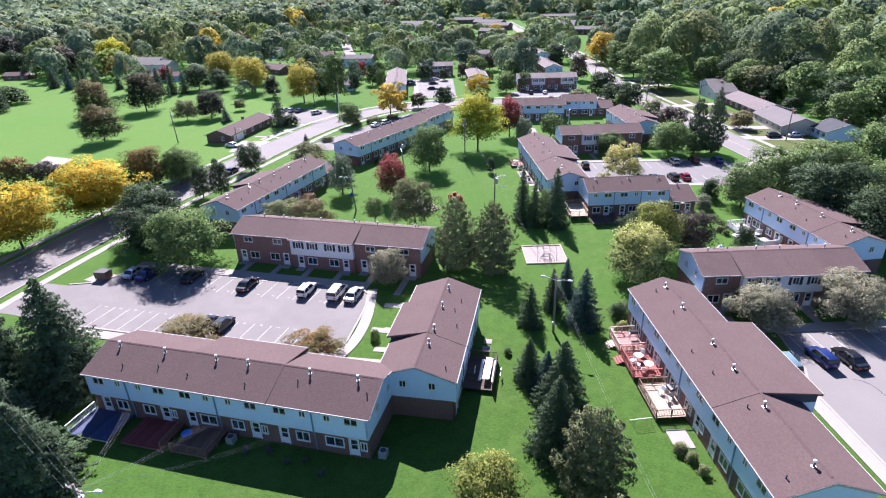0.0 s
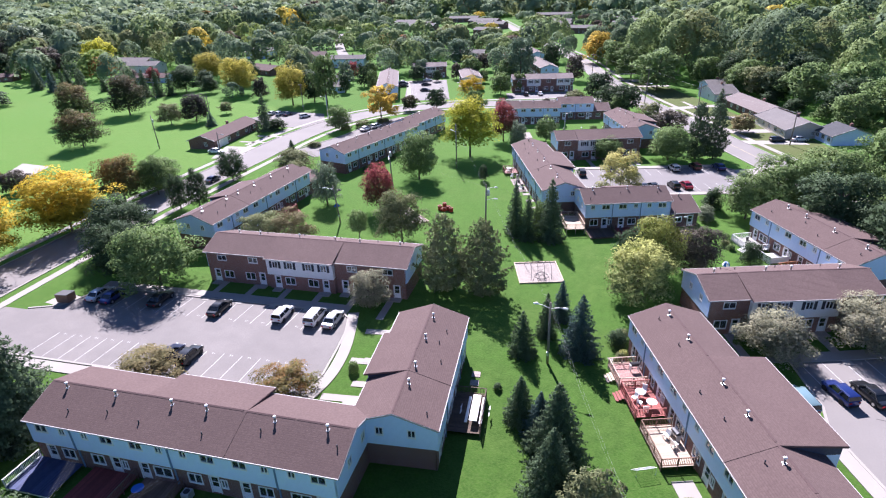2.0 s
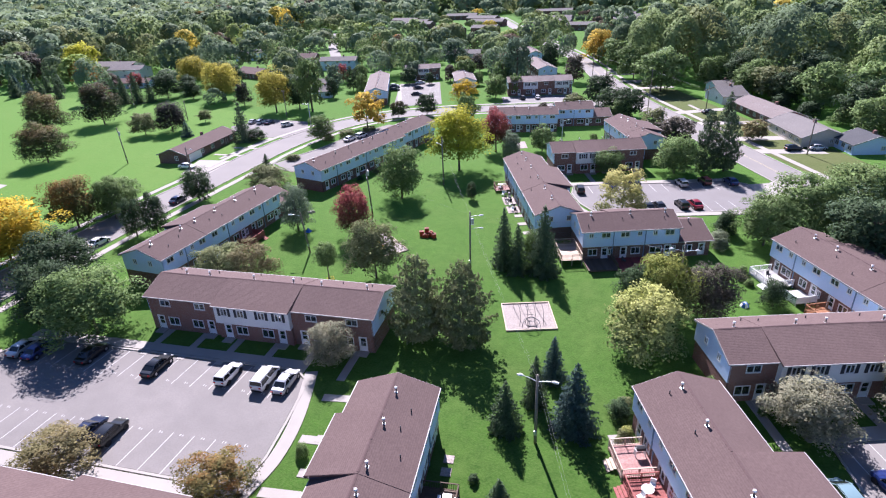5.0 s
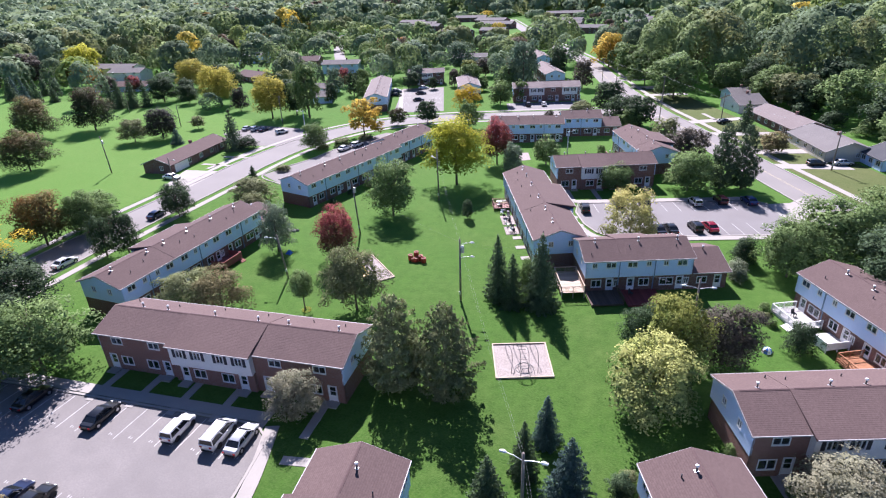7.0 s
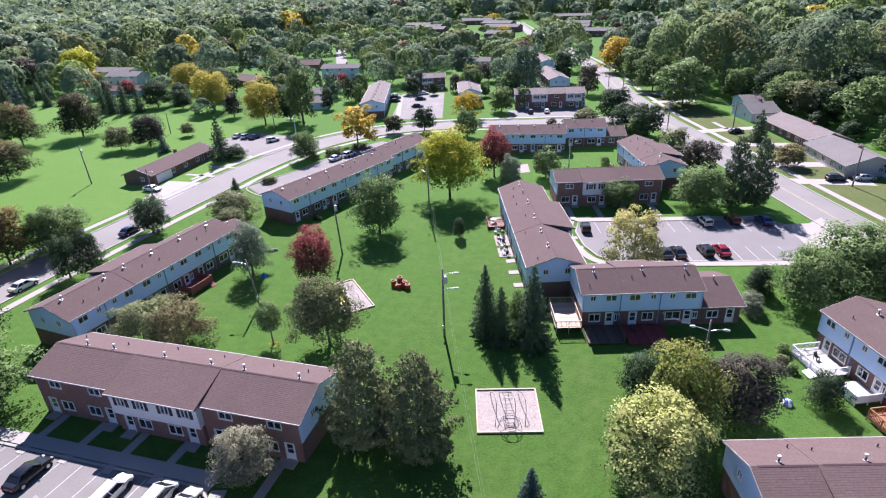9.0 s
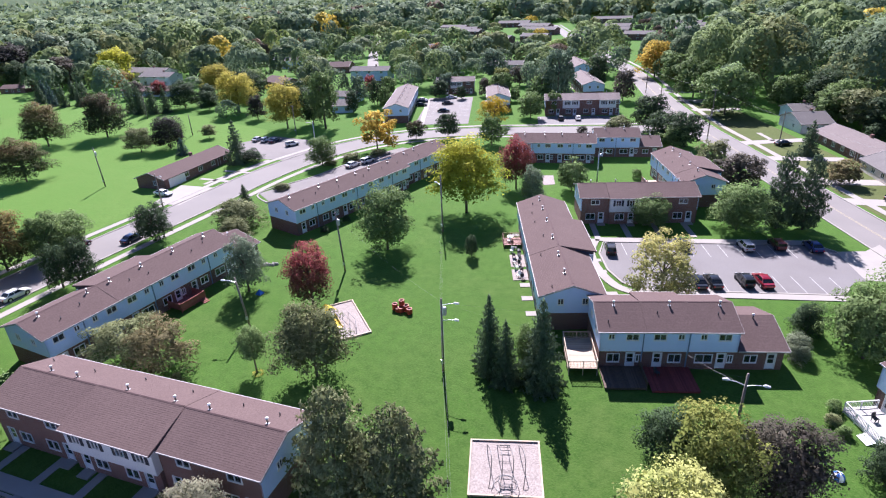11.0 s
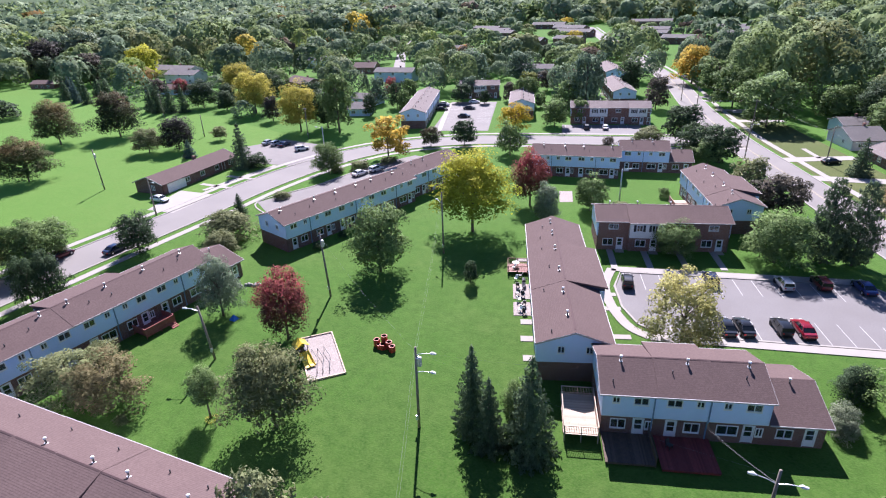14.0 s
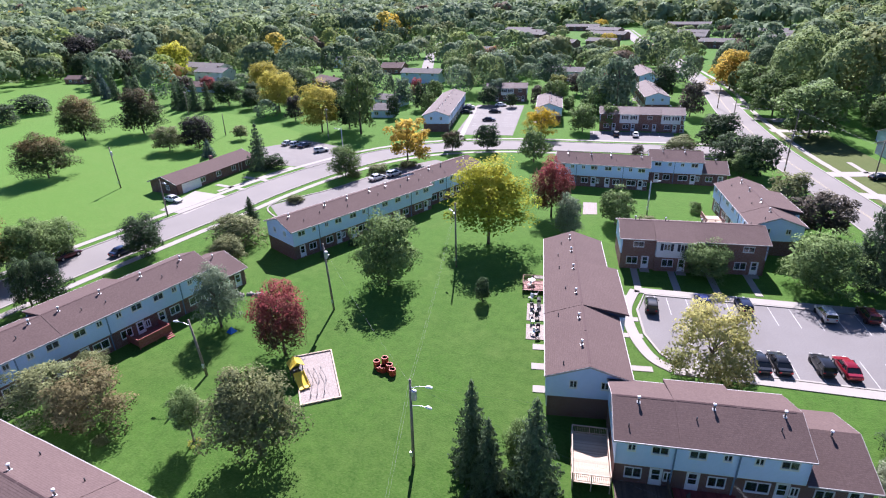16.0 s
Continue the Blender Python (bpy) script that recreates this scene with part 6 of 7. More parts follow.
E1 = pose(16.8, 111.4, 0, 0, 0, -61.0)
deck(E1, 1.0, 6.0, 3.6, 0.4, M["deck_grey"], M["trim"], "pale grey deck with white railings", "lrf", (5.0, 1.4))
deck(E1, 7.2, 10.6, 3.2, 0.4, M["deck_grey"], M["trim"], "pale grey deck with panelled rails", "rf", solid=True)
deck(E1, 12.4, 17.5, 3.4, 0.5, M["deck_cedar"], M["deck_cedar"], "cedar-coloured wooden deck with a railing", "lrf", (16.4, 1.2))
patio_chair(E1 @ pose(3.0, -1.5, 0.4, 0, 0, 100), M["dark_metal"], "dark patio chair on a white deck")
B4 = pose(-69.2, 78.6, 0, 0, 0, 91)
deck(B4, 17.0, 21.5, 2.8, 0.5, M["deck_brick"], M["deck_brick"], "red stained deck with panelled railing", "lrf", (20.8, 1.0), solid=True)
B3 = pose(-31.2, 82.0, 0, 0, 0, 187)
deck(B3, 21.0, 24.0, 2.4, 0.4, M["deck_pale"], M["trim"], "small deck with white railings behind the row", "lrf")
N1 = pose(-15.9, 183.9, 0, 0, 0, -66)
deck(N1, 5.0, 9.5, 3.2, 0.3, M["deck_pale"], M["deck_red"], "pale patio deck with red railings", "rf")
# front walks between doors and lot walks
for i, (f, u0, n, v0, v1) in enumerate([(pose(-31.2, 82.0, 0, 0, 0, 187), 2.6, 6, 8.3, 14.2), (pose(26.6, 93.2, 0, 0, 0, 202), 2.6, 4, 8.3, 15.5), (pose(-6.4, 164.9, 0, 0, 0, 202.5), 2.6, 4, 8.3, 15.0)]):
    for k in range(n):
        single("pavement", Build().box(u0 + 5.5 * k - 0.5, u0 + 5.5 * k + 0.5, v0, v1, -0.05, 0.065), M["concrete"], "narrow concrete path to a front door", kind="structure", m=f)
for f, rows in ((pose(-14.3, 45.2, 0, 0, 0, 100.5), (3.0, 8.0, 11.5, 16.0)), (pose(-33.1, 142.6, 0, 0, 0, -65.5), (8.0, 14.0, 18.0, 25.0, 29.5))):
    for u in rows:
        single("pavement", Build().box(u - 0.5, u + 0.5, 8.4, 12.6, -0.05, 0.065), M["concrete"], "narrow concrete path to a front door", kind="structure", m=f)

# ---- playgrounds ----
sand = thing("play_area", "square wood-chip play area with pale timber edging", "play area", pose(-16.2, 83.3, 0, 0, 0, 21.5))
part("chip_bed", Build().box(0.1, 6.7, 0.1, 6.8, -0.05, 0.05), M["mulch"], sand)
for x0, x1, y0, y1 in ((0, 6.8, 0, 0.16), (0, 6.8, 6.74, 6.9), (0, 0.16, 0.16, 6.74), (6.64, 6.8, 0.16, 6.74)):
    part("timber_edge", Build().box(x0, x1, y0, y1, -0.05, 0.2), M["deck_pale"], sand)
climb = thing("climbing_frame", "dark metal arched climbing frame with ladders", "climbing frame", pose(-16.2, 83.3, 0, 0, 0, 21.5))
for x in (1.9, 2.9, 3.9, 5.0):
    pts = [(x + 0.25 * math.sin(k * 0.55), 0.9 + 0.6 * k, 0.05 + 1.7 * math.sin(math.pi * k / 9)) for k in range(10)]
    part("arch", Build().tube(pts, [0.035] * 10, 6), M["dark_metal"], climb)
for k in range(1, 9):
    z = 0.05 + 1.7 * math.sin(math.pi * k / 9)
    part("rung", Build().tube([(2.9, 0.9 + 0.6 * k, z), (3.9, 0.9 + 0.6 * k, z)], [0.025, 0.025], 5), M["dark_metal"], climb)
for r, z in ((1.05, 0.9), (0.6, 1.3)):
    part("ring", Build().tube([(3.4 + r * math.cos(a * math.pi / 8), 0.7 + r * math.sin(a * math.pi / 8), z) for a in range(17)], [0.035] * 17, 6), M["dark_metal"], climb)
for a in range(6):
    c, s = math.cos(a * math.pi / 3), math.sin(a * math.pi / 3)
    part("strut", Build().tube([(3.4 + 1.25 * c, 0.7 + 1.25 * s, 0), (3.4 + 1.05 * c, 0.7 + 1.05 * s, 0.9), (3.4 + 0.6 * c, 0.7 + 0.6 * s, 1.3)], [0.03] * 3, 5), M["dark_metal"], climb)

pad = thing("play_area", "wood-chip play area with pale timber edging under a maple", "play area", pose(-41.6, 98.8, 0, 0, 0, 50.3))
part("chip_bed", Build().box(0.1, 4.4, 0.1, 9.5, -0.05, 0.05), M["mulch"], pad)
for x0, x1, y0, y1 in ((0, 4.5, 0, 0.16), (0, 4.5, 9.44, 9.6), (0, 0.16, 0.16, 9.44), (4.34, 4.5, 0.16, 9.44)):
    part("timber_edge", Build().box(x0, x1, y0, y1, -0.05, 0.2), M["deck_pale"], pad)
slide = thing("slide_tower", "yellow plastic play tower with a twin slide", "slide", pose(-45.6, 102.2, 0, 0, 0, -25))
for sx in (-0.6, 0.6):
    for sy in (-0.6, 0.6):
        part("post", Build().tube([(sx, sy, 0), (sx, sy, 2.0)], [0.06, 0.06], 8), M["dark_metal"], slide)
part("platform", Build().box(-0.65, 0.65, -0.65, 0.65, 1.1, 1.18), M["dark_metal"], slide)
part("canopy", Build().prism([(-0.85, 2.0), (0, 2.6), (0.85, 2.0), (0.85, 1.95), (0, 2.52), (-0.85, 1.95)], -0.8, 0.8), M["yellow_plastic"], slide, "yellow gabled canopy")
part("side_panel", Build().box(-0.68, -0.62, -0.6, 0.6, 1.18, 1.8), M["yellow_plastic"], slide)
for k in (-0.32, 0.32):
    part("chute", Build().prism([(0.65, 1.12), (2.3, 0.25), (2.7, 0.2), (2.7, 0.28), (2.3, 0.36), (0.65, 1.24)], k - 0.28, k + 0.28, "y"), M["yellow_plastic"], slide)
    part("chute_edge", Build().prism([(0.65, 1.12), (2.3, 0.25), (2.7, 0.2), (2.7, 0.44), (2.3, 0.5), (0.65, 1.42)], k + 0.28, k + 0.33, "y"), M["yellow_plastic"], slide)
bars = thing("balance_bars", "low dark parallel bars on wood chips", "play bars", pose(-41.6, 98.8, 0, 0, 0, 50.3))
for x in (1.3, 2.0, 2.8):
    part("bar", Build().tube([(x, 1.2, 0.6), (x + 0.4, 3.5, 0.6), (x, 5.8, 0.6)], [0.035] * 3, 6), M["dark_metal"], bars)
    for y, q in ((1.3, 0.0), (3.5, 0.4), (5.7, 0.0)):
        part("post", Build().tube([(x + q, y, 0), (x + q, y, 0.6)], [0.03, 0.03], 6), M["dark_metal"], bars)
red = thing("play_barrels", "cluster of red plastic play barrels on the lawn", "play barrels", pose(-38.0, 108.5, 0, 0, 0, 10))
for x, y, h in ((-0.9, 0.3, 1.0), (0, 0.7, 1.45), (0.15, -0.15, 0.75), (0.85, 0.25, 1.0), (1.5, -0.3, 0.85), (-0.3, -0.1, 0.6)):
    b = Build().tube([(x, y, 0), (x, y, h * 0.12), (x, y, h * 0.88), (x, y, h), (x, y, h), (x, y, h * 0.5)], [0.36, 0.42, 0.42, 0.40, 0.30, 0.29], 14)
    part("barrel", b, M["red_plastic"], red)

# ---- poles and wires ----
def utility_pole(x, y, h, label, arm=0.0, lamps=(), can=False, mat="pole_wood", lean=(0, 0)):
    p = thing("utility_pole", label, "pole", pose(x, y, 0))
    part("post", Build().tube([(0, 0, -0.1), (lean[0] * 0.5, lean[1] * 0.5, h * 0.5), (lean[0], lean[1], h)], [0.16, 0.14, 0.11], 10), M[mat], p, smooth=True)
    tx, ty = lean
    if arm:
        part("crossarm", Build().box(tx - arm, tx + arm, ty - 0.06, ty + 0.06, h - 0.55, h - 0.42), M[mat], p)
        for s in (-arm + 0.1, -arm * 0.4, arm * 0.4, arm - 0.1):
            part("insulator", Build().tube([(tx + s, ty, h - 0.42), (tx + s, ty, h - 0.25)], [0.05, 0.035], 6), M["white_plastic"], p)
    for a, z in lamps:
        c, s = math.cos(radians(a)), math.sin(radians(a))
        bracket = part("lamp_bracket", Build().tube([(tx, ty, z), (tx + 0.8 * c, ty + 0.8 * s, z + 0.25), (tx + 1.5 * c, ty + 1.5 * s, z + 0.3)], [0.035] * 3, 6), M["metal"], p)
        part("lamp_head", Build().tube([(tx + 1.4 * c, ty + 1.4 * s, z + 0.3), (tx + 1.6 * c, ty + 1.6 * s, z + 0.33), (tx + 2.0 * c, ty + 2.0 * s, z + 0.28)], [0.07, 0.16, 0.1], 8), M["white_plastic"], bracket, "white lamp head")
    if can:
        part("transformer", Build().tube([(tx + 0.35, ty, h - 2.0), (tx + 0.35, ty, h - 1.1), (tx + 0.35, ty, h - 1.0)], [0.26, 0.26, 0.12], 12), M["metal"], p, "grey transformer can")
    part("meter_box", Build().box(-0.14, 0.14, -0.3, -0.14, 1.2, 1.7), M["metal"], p)
    return p


utility_pole(-8.3, 65.2, 8.4, "weathered wooden pole with two street lamps", lamps=((175, 7.6), (0, 7.6)))
utility_pole(-26.3, 98.7, 9.9, "weathered wooden pole with lamp and fittings", lamps=((10, 7.0), (20, 9.0)), can=True, lean=(0.15, 0))
utility_pole(-52.8, 115.9, 10.2, "tall wooden pole with fittings near its top", lamps=((120, 7.4),), can=True, lean=(-0.4, -0.2))
utility_pole(-45.2, 136.2, 11.0, "tall wooden pole carrying wires over the lawn", lamps=((150, 9.0),))
utility_pole(4.65, 100.3, 7.9, "wooden pole with twin lamp arms", lamps=((8, 6.5), (183, 6.5)))
utility_pole(-55.2, 96.9, 7.6, "leaning wooden pole on the lawn", lamps=((200, 6.9),), lean=(-0.6, -0.3))
utility_pole(-136.4, 131.5, 9.8, "lone wooden pole on the meadow", can=True, lean=(-0.5, 0))
utility_pole(-34.6, 20.2, 9.6, "wooden pole with a grey transformer", arm=0.9, can=True, lamps=((20, 8.6),))
utility_pole(-25.5, 174.5, 6.8, "grey metal lamp pole on the inner lawn", mat="metal", lamps=((40, 6.4),))
utility_pole(-202.0, 194.3, 9.0, "far wooden pole at the meadow edge", arm=0.8)
utility_pole(-160.4, 179.4, 7.0, "far wooden pole on the meadow")
utility_pole(-108.7, 126.0, 7.8, "wooden pole beside the driveway", lamps=((0, 7.0),))
utility_pole(-111.5, 108.8, 4.2, "slim grey lamp post beside the pavement", mat="metal")
utility_pole(-5.7, 218.1, 9.0, "wooden street pole with a lamp arm", arm=0.9, lamps=((20, 8.2),))
utility_pole(-33.0, 292.3, 9.6, "wooden street pole with crossarm", arm=0.9)
utility_pole(-25.4, 276.7, 8.0, "wooden street pole beside the verge")
utility_pole(11.5, 219.7, 9.0, "wooden pole in a front garden")
utility_pole(33.0, 178.3, 9.0, "wooden street pole with crossarm", arm=0.9)
utility_pole(-6.4, 248.7, 9.4, "wooden street pole with crossarm", arm=0.9)
utility_pole(-126.0, 191.0, 9.5, "wooden pole beside the yellow trees", arm=0.8)
utility_pole(-106.0, 176.0, 8.6, "grey lamp pole by the street junction", mat="metal", lamps=((200, 8.0),))


def wire(a, b, sag, label, r=0.0045):
    a, b = Vector(a), Vector(b)
    pts = [a.lerp(b, k / 12) - Vector((0, 0, sag * 4 * (k / 12) * (1 - k / 12))) for k in range(13)]
    single("power_line", Build().tube(pts, [r] * 13, 4), M["dark_wire"], label, "cable")


M["dark_wire"] = material("grey_cable", (0.26, 0.27, 0.26), 0.6, fine=(3, 0.3, (0.26, 0.26, 0.26)))
for d in (-0.12, 0.12):
    wire((-8.3 + d, 65.2, 8.2), (-26.15 + d, 98.7, 9.6), 0.8, "thin grey power line over the lawn")
    wire((-26.15 + d, 98.7, 9.6), (-45.2 + d, 136.2, 10.7), 0.9, "thin grey power line over the lawn")
    wire((-8.3 + d, 65.2, 8.2), (6.0 + d, 30.0, 9.5), 0.9, "thin grey power line over the lawn")
wire((-45.2, 136.2, 10.6), (-62, 176, 9.5), 0.9, "thin grey power line over the lawn")
wire((-26.15, 98.7, 9.4), (-10.2, 110.5, 5.0), 0.4, "thin service cable to a row house")
wire((-26.15, 98.7, 9.4), (4.65, 100.3, 7.4), 0.7, "thin service cable between poles")
wire((-53.2, 115.7, 9.8), (-26.15, 98.7, 9.5), 0.8, "thin service cable between poles")
for d in (-0.2, 0.0, 0.2):
    for tx, ty in ((-46.5, 34.2), (-36.0, 35.4), (-27.0, 36.5)):
        wire((-34.6 + 0.6 * d, 20.2, 9.0), (tx + 2.2 * d, ty, 3.0), 0.5, "thin service cable to a row house")
    wire((4.65 + 0.06 * d, 100.3, 6.6), (-1.5 + d, 109.2, 3.2), 0.3, "thin service cable to a row house")
    wire((-34.6, 20.2 + 2.2 * d, 9.2), (-66, 30.0 + 4 * d, 9.5), 0.6, "thin power line past the spruces")
    wire((33 + d, 178.3, 8.6), (-6.4 + d, 248.7, 9.0), 0.9, "thin power line along the street")
    wire((-6.4 + d, 248.7, 9.0), (-33 + d, 292.3, 9.2), 0.6, "thin power line along the street")

# ---- vehicles ----
def loft(b, rows):
    """Rows of (x, z_bottom, z_top, half_width): a rounded shell along x."""
    ring = lambda x, z0, z1, w: [(x, -w * 0.86, z0), (x, -w, z0 + (z1 - z0) * 0.35), (x, -w, z0 + (z1 - z0) * 0.75), (x, -w * 0.88, z1), (x, w * 0.88, z1), (x, w, z0 + (z1 - z0) * 0.75), (x, w, z0 + (z1 - z0) * 0.35), (x, w * 0.86, z0)]
    verts = [p for r in rows for p in ring(*r)]
    faces = [(8 * i + k, 8 * i + (k + 1) % 8, 8 * i + 8 + (k + 1) % 8, 8 * i + 8 + k) for i in range(len(rows) - 1) for k in range(8)]
    faces += [tuple(range(8)), tuple(range(8 * len(rows) - 8, 8 * len(rows)))[::-1]]
    return b.add(verts, faces)


CAR = {
    "sedan": ([(-2.32, 0.42, 0.80, 0.72), (-2.18, 0.28, 0.92, 0.83), (-1.3, 0.2, 0.98, 0.9), (0.8, 0.2, 0.97, 0.9), (1.75, 0.22, 0.82, 0.88), (2.2, 0.3, 0.66, 0.78), (2.32, 0.4, 0.56, 0.66)], (-1.75, 1.15, -1.05, 0.35, 0.93, 1.42, 0.8, 0.62)),
    "suv": ([(-2.32, 0.45, 1.0, 0.78), (-2.2, 0.3, 1.1, 0.88), (-1.3, 0.25, 1.12, 0.93), (0.8, 0.25, 1.1, 0.93), (1.8, 0.27, 1.0, 0.92), (2.2, 0.36, 0.84, 0.82), (2.32, 0.45, 0.7, 0.7)], (-2.22, 1.05, -2.0, 0.35, 1.06, 1.70, 0.86, 0.70)),
    "van": ([(-2.45, 0.42, 1.0, 0.8), (-2.36, 0.28, 1.08, 0.92), (-1.3, 0.22, 1.1, 0.97), (1.0, 0.22, 1.08, 0.97), (1.9, 0.25, 0.92, 0.93), (2.36, 0.34, 0.72, 0.8), (2.46, 0.44, 0.6, 0.68)], (-2.36, 1.7, -2.2, 0.7, 1.04, 1.76, 0.9, 0.74)),
}
CAR_MESH = {}


def vehicle(kind, colour, x, y, heading, label, name="car"):
    v = thing(name, label, "car", pose(x, y, 0.03, 0, 0, heading) @ Matrix.Diagonal(({"sedan": 0.96, "suv": 0.87, "van": 0.92}[kind],) * 3 + (1,)), "parked cars")
    rows, (b0, b1, t0, t1, zb, zt, wb, wt) = CAR[kind]
    if kind not in CAR_MESH:
        cab = Build().add([(b0, -wb, zb), (b1, -wb, zb), (b1, wb, zb), (b0, wb, zb), (t0, -wt, zt), (t1, -wt, zt), (t1, wt, zt), (t0, wt, zt)], [(3, 2, 1, 0), (4, 5, 6, 7), (0, 1, 5, 4), (1, 2, 6, 5), (2, 3, 7, 6), (3, 0, 4, 7)])
        roof = Build().add([(t0 - 0.12, -wt - 0.04, zt - 0.06), (t1 + 0.14, -wt - 0.04, zt - 0.06), (t1 + 0.14, wt + 0.04, zt - 0.06), (t0 - 0.12, wt + 0.04, zt - 0.06), (t0 + 0.1, -wt + 0.1, zt + 0.05), (t1 - 0.15, -wt + 0.1, zt + 0.05), (t1 - 0.15, wt - 0.1, zt + 0.05), (t0 + 0.1, wt - 0.1, zt + 0.05)], [(3, 2, 1, 0), (4, 5, 6, 7), (0, 1, 5, 4), (1, 2, 6, 5), (2, 3, 7, 6), (3, 0, 4, 7)])
        mid = 0.5 * (b0 + b1)
        for sy in (-1, 1):      # pillars run down from the roof
            for xb, xt in ((b0, t0), (b1, t1), (mid - 0.1, 0.5 * (t0 + t1) - 0.1)):
                CAR_MESH.setdefault((kind, "pillars"), []).append(Build().tube([(xb, sy * (wb + 0.01), zb - 0.04), (xt, sy * (wt + 0.02), zt - 0.01)], [0.065, 0.055], 5).mesh("pillar"))
        CAR_MESH[kind] = (loft(Build(), rows).mesh("body"), cab.mesh("cabin_glass", M["car_glass"]), roof.mesh("roof_panel"))
        front, rear, half_w = rows[-1][0], rows[0][0], rows[3][3]
        CAR_MESH[kind, "trim"] = [Build().prism([(front - 0.16, -half_w * 0.72), (front + 0.05, -half_w * 0.6), (front + 0.05, half_w * 0.6), (front - 0.16, half_w * 0.72)], 0.24, 0.42, "z").mesh("bumper", M["rubber"]),
                                  Build().prism([(rear + 0.16, -half_w * 0.78), (rear - 0.05, -half_w * 0.7), (rear - 0.05, half_w * 0.7), (rear + 0.16, half_w * 0.78)], 0.28, 0.48, "z").mesh("bumper", M["rubber"])]
        CAR_MESH[kind, "arch"] = Build().tube([(0, -half_w - 0.012, 0.34), (0, half_w + 0.012, 0.34)], [0.41, 0.41], 14).mesh("wheel_arch", M["rubber"])
        CAR_MESH["mirror"] = Build().tube([(0, 0, 0), (-0.06, 0.13, 0.04), (-0.06, 0.2, 0.04)], [0.03, 0.09, 0.07], 6).mesh("mirror", M["dark_metal"], True)
        CAR_MESH["tyre"] = Build().tube([(0, -0.11, 0), (0, 0.11, 0)], [0.33, 0.33], 14).mesh("tyre", M["rubber"])
        CAR_MESH["rim"] = Build().tube([(0, -0.12, 0), (0, 0.12, 0)], [0.2, 0.2], 10).mesh("rim", M["alloy"])
        CAR_MESH["head"] = Build().box(-0.1, 0.06, -0.16, 0.16, -0.06, 0.06).mesh("headlight", M["lamp_lens"])
        CAR_MESH["tail"] = Build().box(-0.05, 0.1, -0.13, 0.13, -0.09, 0.09).mesh("taillight", M["tail_lens"])
        for me in (CAR_MESH[kind][0], CAR_MESH[kind][2], *CAR_MESH[kind, "pillars"]):
            me.materials.append(None)
            me.shade_smooth()
            me.set_sharp_from_angle(angle=radians(35))
    body, cab, roof = CAR_MESH[kind]
    for nm, me in (("body", body), ("roof_panel", roof), *[("pillar", p) for p in CAR_MESH[kind, "pillars"]]):
        o = part(nm, me, None, v)
        o.material_slots[0].link = "OBJECT"
        o.material_slots[0].material = PAINT[colour]
    part("cabin_glass", cab, None, v, "dark tinted windows")
    for wx in (-1.4, 1.4):
        for wy in (-0.80, 0.80):
            w = part("wheel", CAR_MESH["tyre"], None, v, m=pose(wx, wy, 0.33))
            part("rim", CAR_MESH["rim"], None, w)
    for me in CAR_MESH[kind, "trim"]:
        part("bumper", me, None, v)
    for wx in (-1.4, 1.4):
        part("wheel_arch", CAR_MESH[kind, "arch"], None, v, m=pose(wx, 0, 0))
    for sy in (-1, 1):
        part("mirror", CAR_MESH["mirror"], None, v, m=pose(b1 - 0.25, sy * (wb + 0.02), zb + 0.05) @ Matrix.Diagonal((1, sy, 1, 1)))
    top = rows[-2][2]
    for s in (-0.55, 0.55):
        part("headlight", CAR_MESH["head"], None, v, m=pose(rows[-2][0] + 0.02, s, top - 0.06))
        part("taillight", CAR_MESH["tail"], None, v, m=pose(rows[0][0] - 0.02, s * 1.1, rows[0][2] - 0.12))
    return v



def park(rows):
    for kind, colour, x, y, a, where in rows:
        vehicle(kind, colour, x, y, a, {"suv": "parked " + colour + " sport utility car ", "van": "parked " + colour + " minivan ", "sedan": "parked " + colour + " sedan "}[kind] + where)


park([
    ("sedan", "silver", -75.6, 60.2, 97, "in the west lot under trees"), ("sedan", "blue", -73.0, 60.4, 97, "in the west lot under trees"),
    ("sedan", "black", -65.4, 62.0, 97, "in the shade of the west lot"), ("sedan", "black", -55.0, 62.6, 97, "in the west lot"), ("suv", "white", -45.2, 64.0, 97, "in the west lot"),
    ("van", "white", -40.4, 64.8, 97, "in the west lot"), ("sedan", "silver", -37.7, 65.0, 97, "in the west lot"), ("suv", "black", -50.6, 52.0, 97, "beside a brown shrub"),
    ("sedan", "navy", -53.2, 51.4, 97, "beside a brown shrub"), ("van", "teal", 18.3, 66.6, 112, "by the long row"), ("suv", "blue", 22.4, 69.2, 118, "by the brick row"),
    ("sedan", "black", 25.4, 70.0, 118, "by the brick row"), ("suv", "black", -15.2, 139.0, 107, "at the lot's end"), ("suv", "navy", -4.6, 145.2, 112, "before the brick row"),
    ("sedan", "blue", -9.4, 143.4, 112, "before the brick row"), ("suv", "silver", 4.8, 148.2, 112, "before the brick row"), ("suv", "maroon", 9.4, 150.6, 112, "before the brick row"),
    ("sedan", "blue", 14.6, 151.8, 112, "in tree shade"), ("sedan", "black", -1.2, 132.2, 113, "behind the middle row"), ("sedan", "black", 0.8, 133.2, 113, "behind the middle row"),
    ("suv", "black", 4.9, 135.2, 113, "behind the middle row"), ("sedan", "red", 7.3, 136.0, 113, "behind the middle row")])
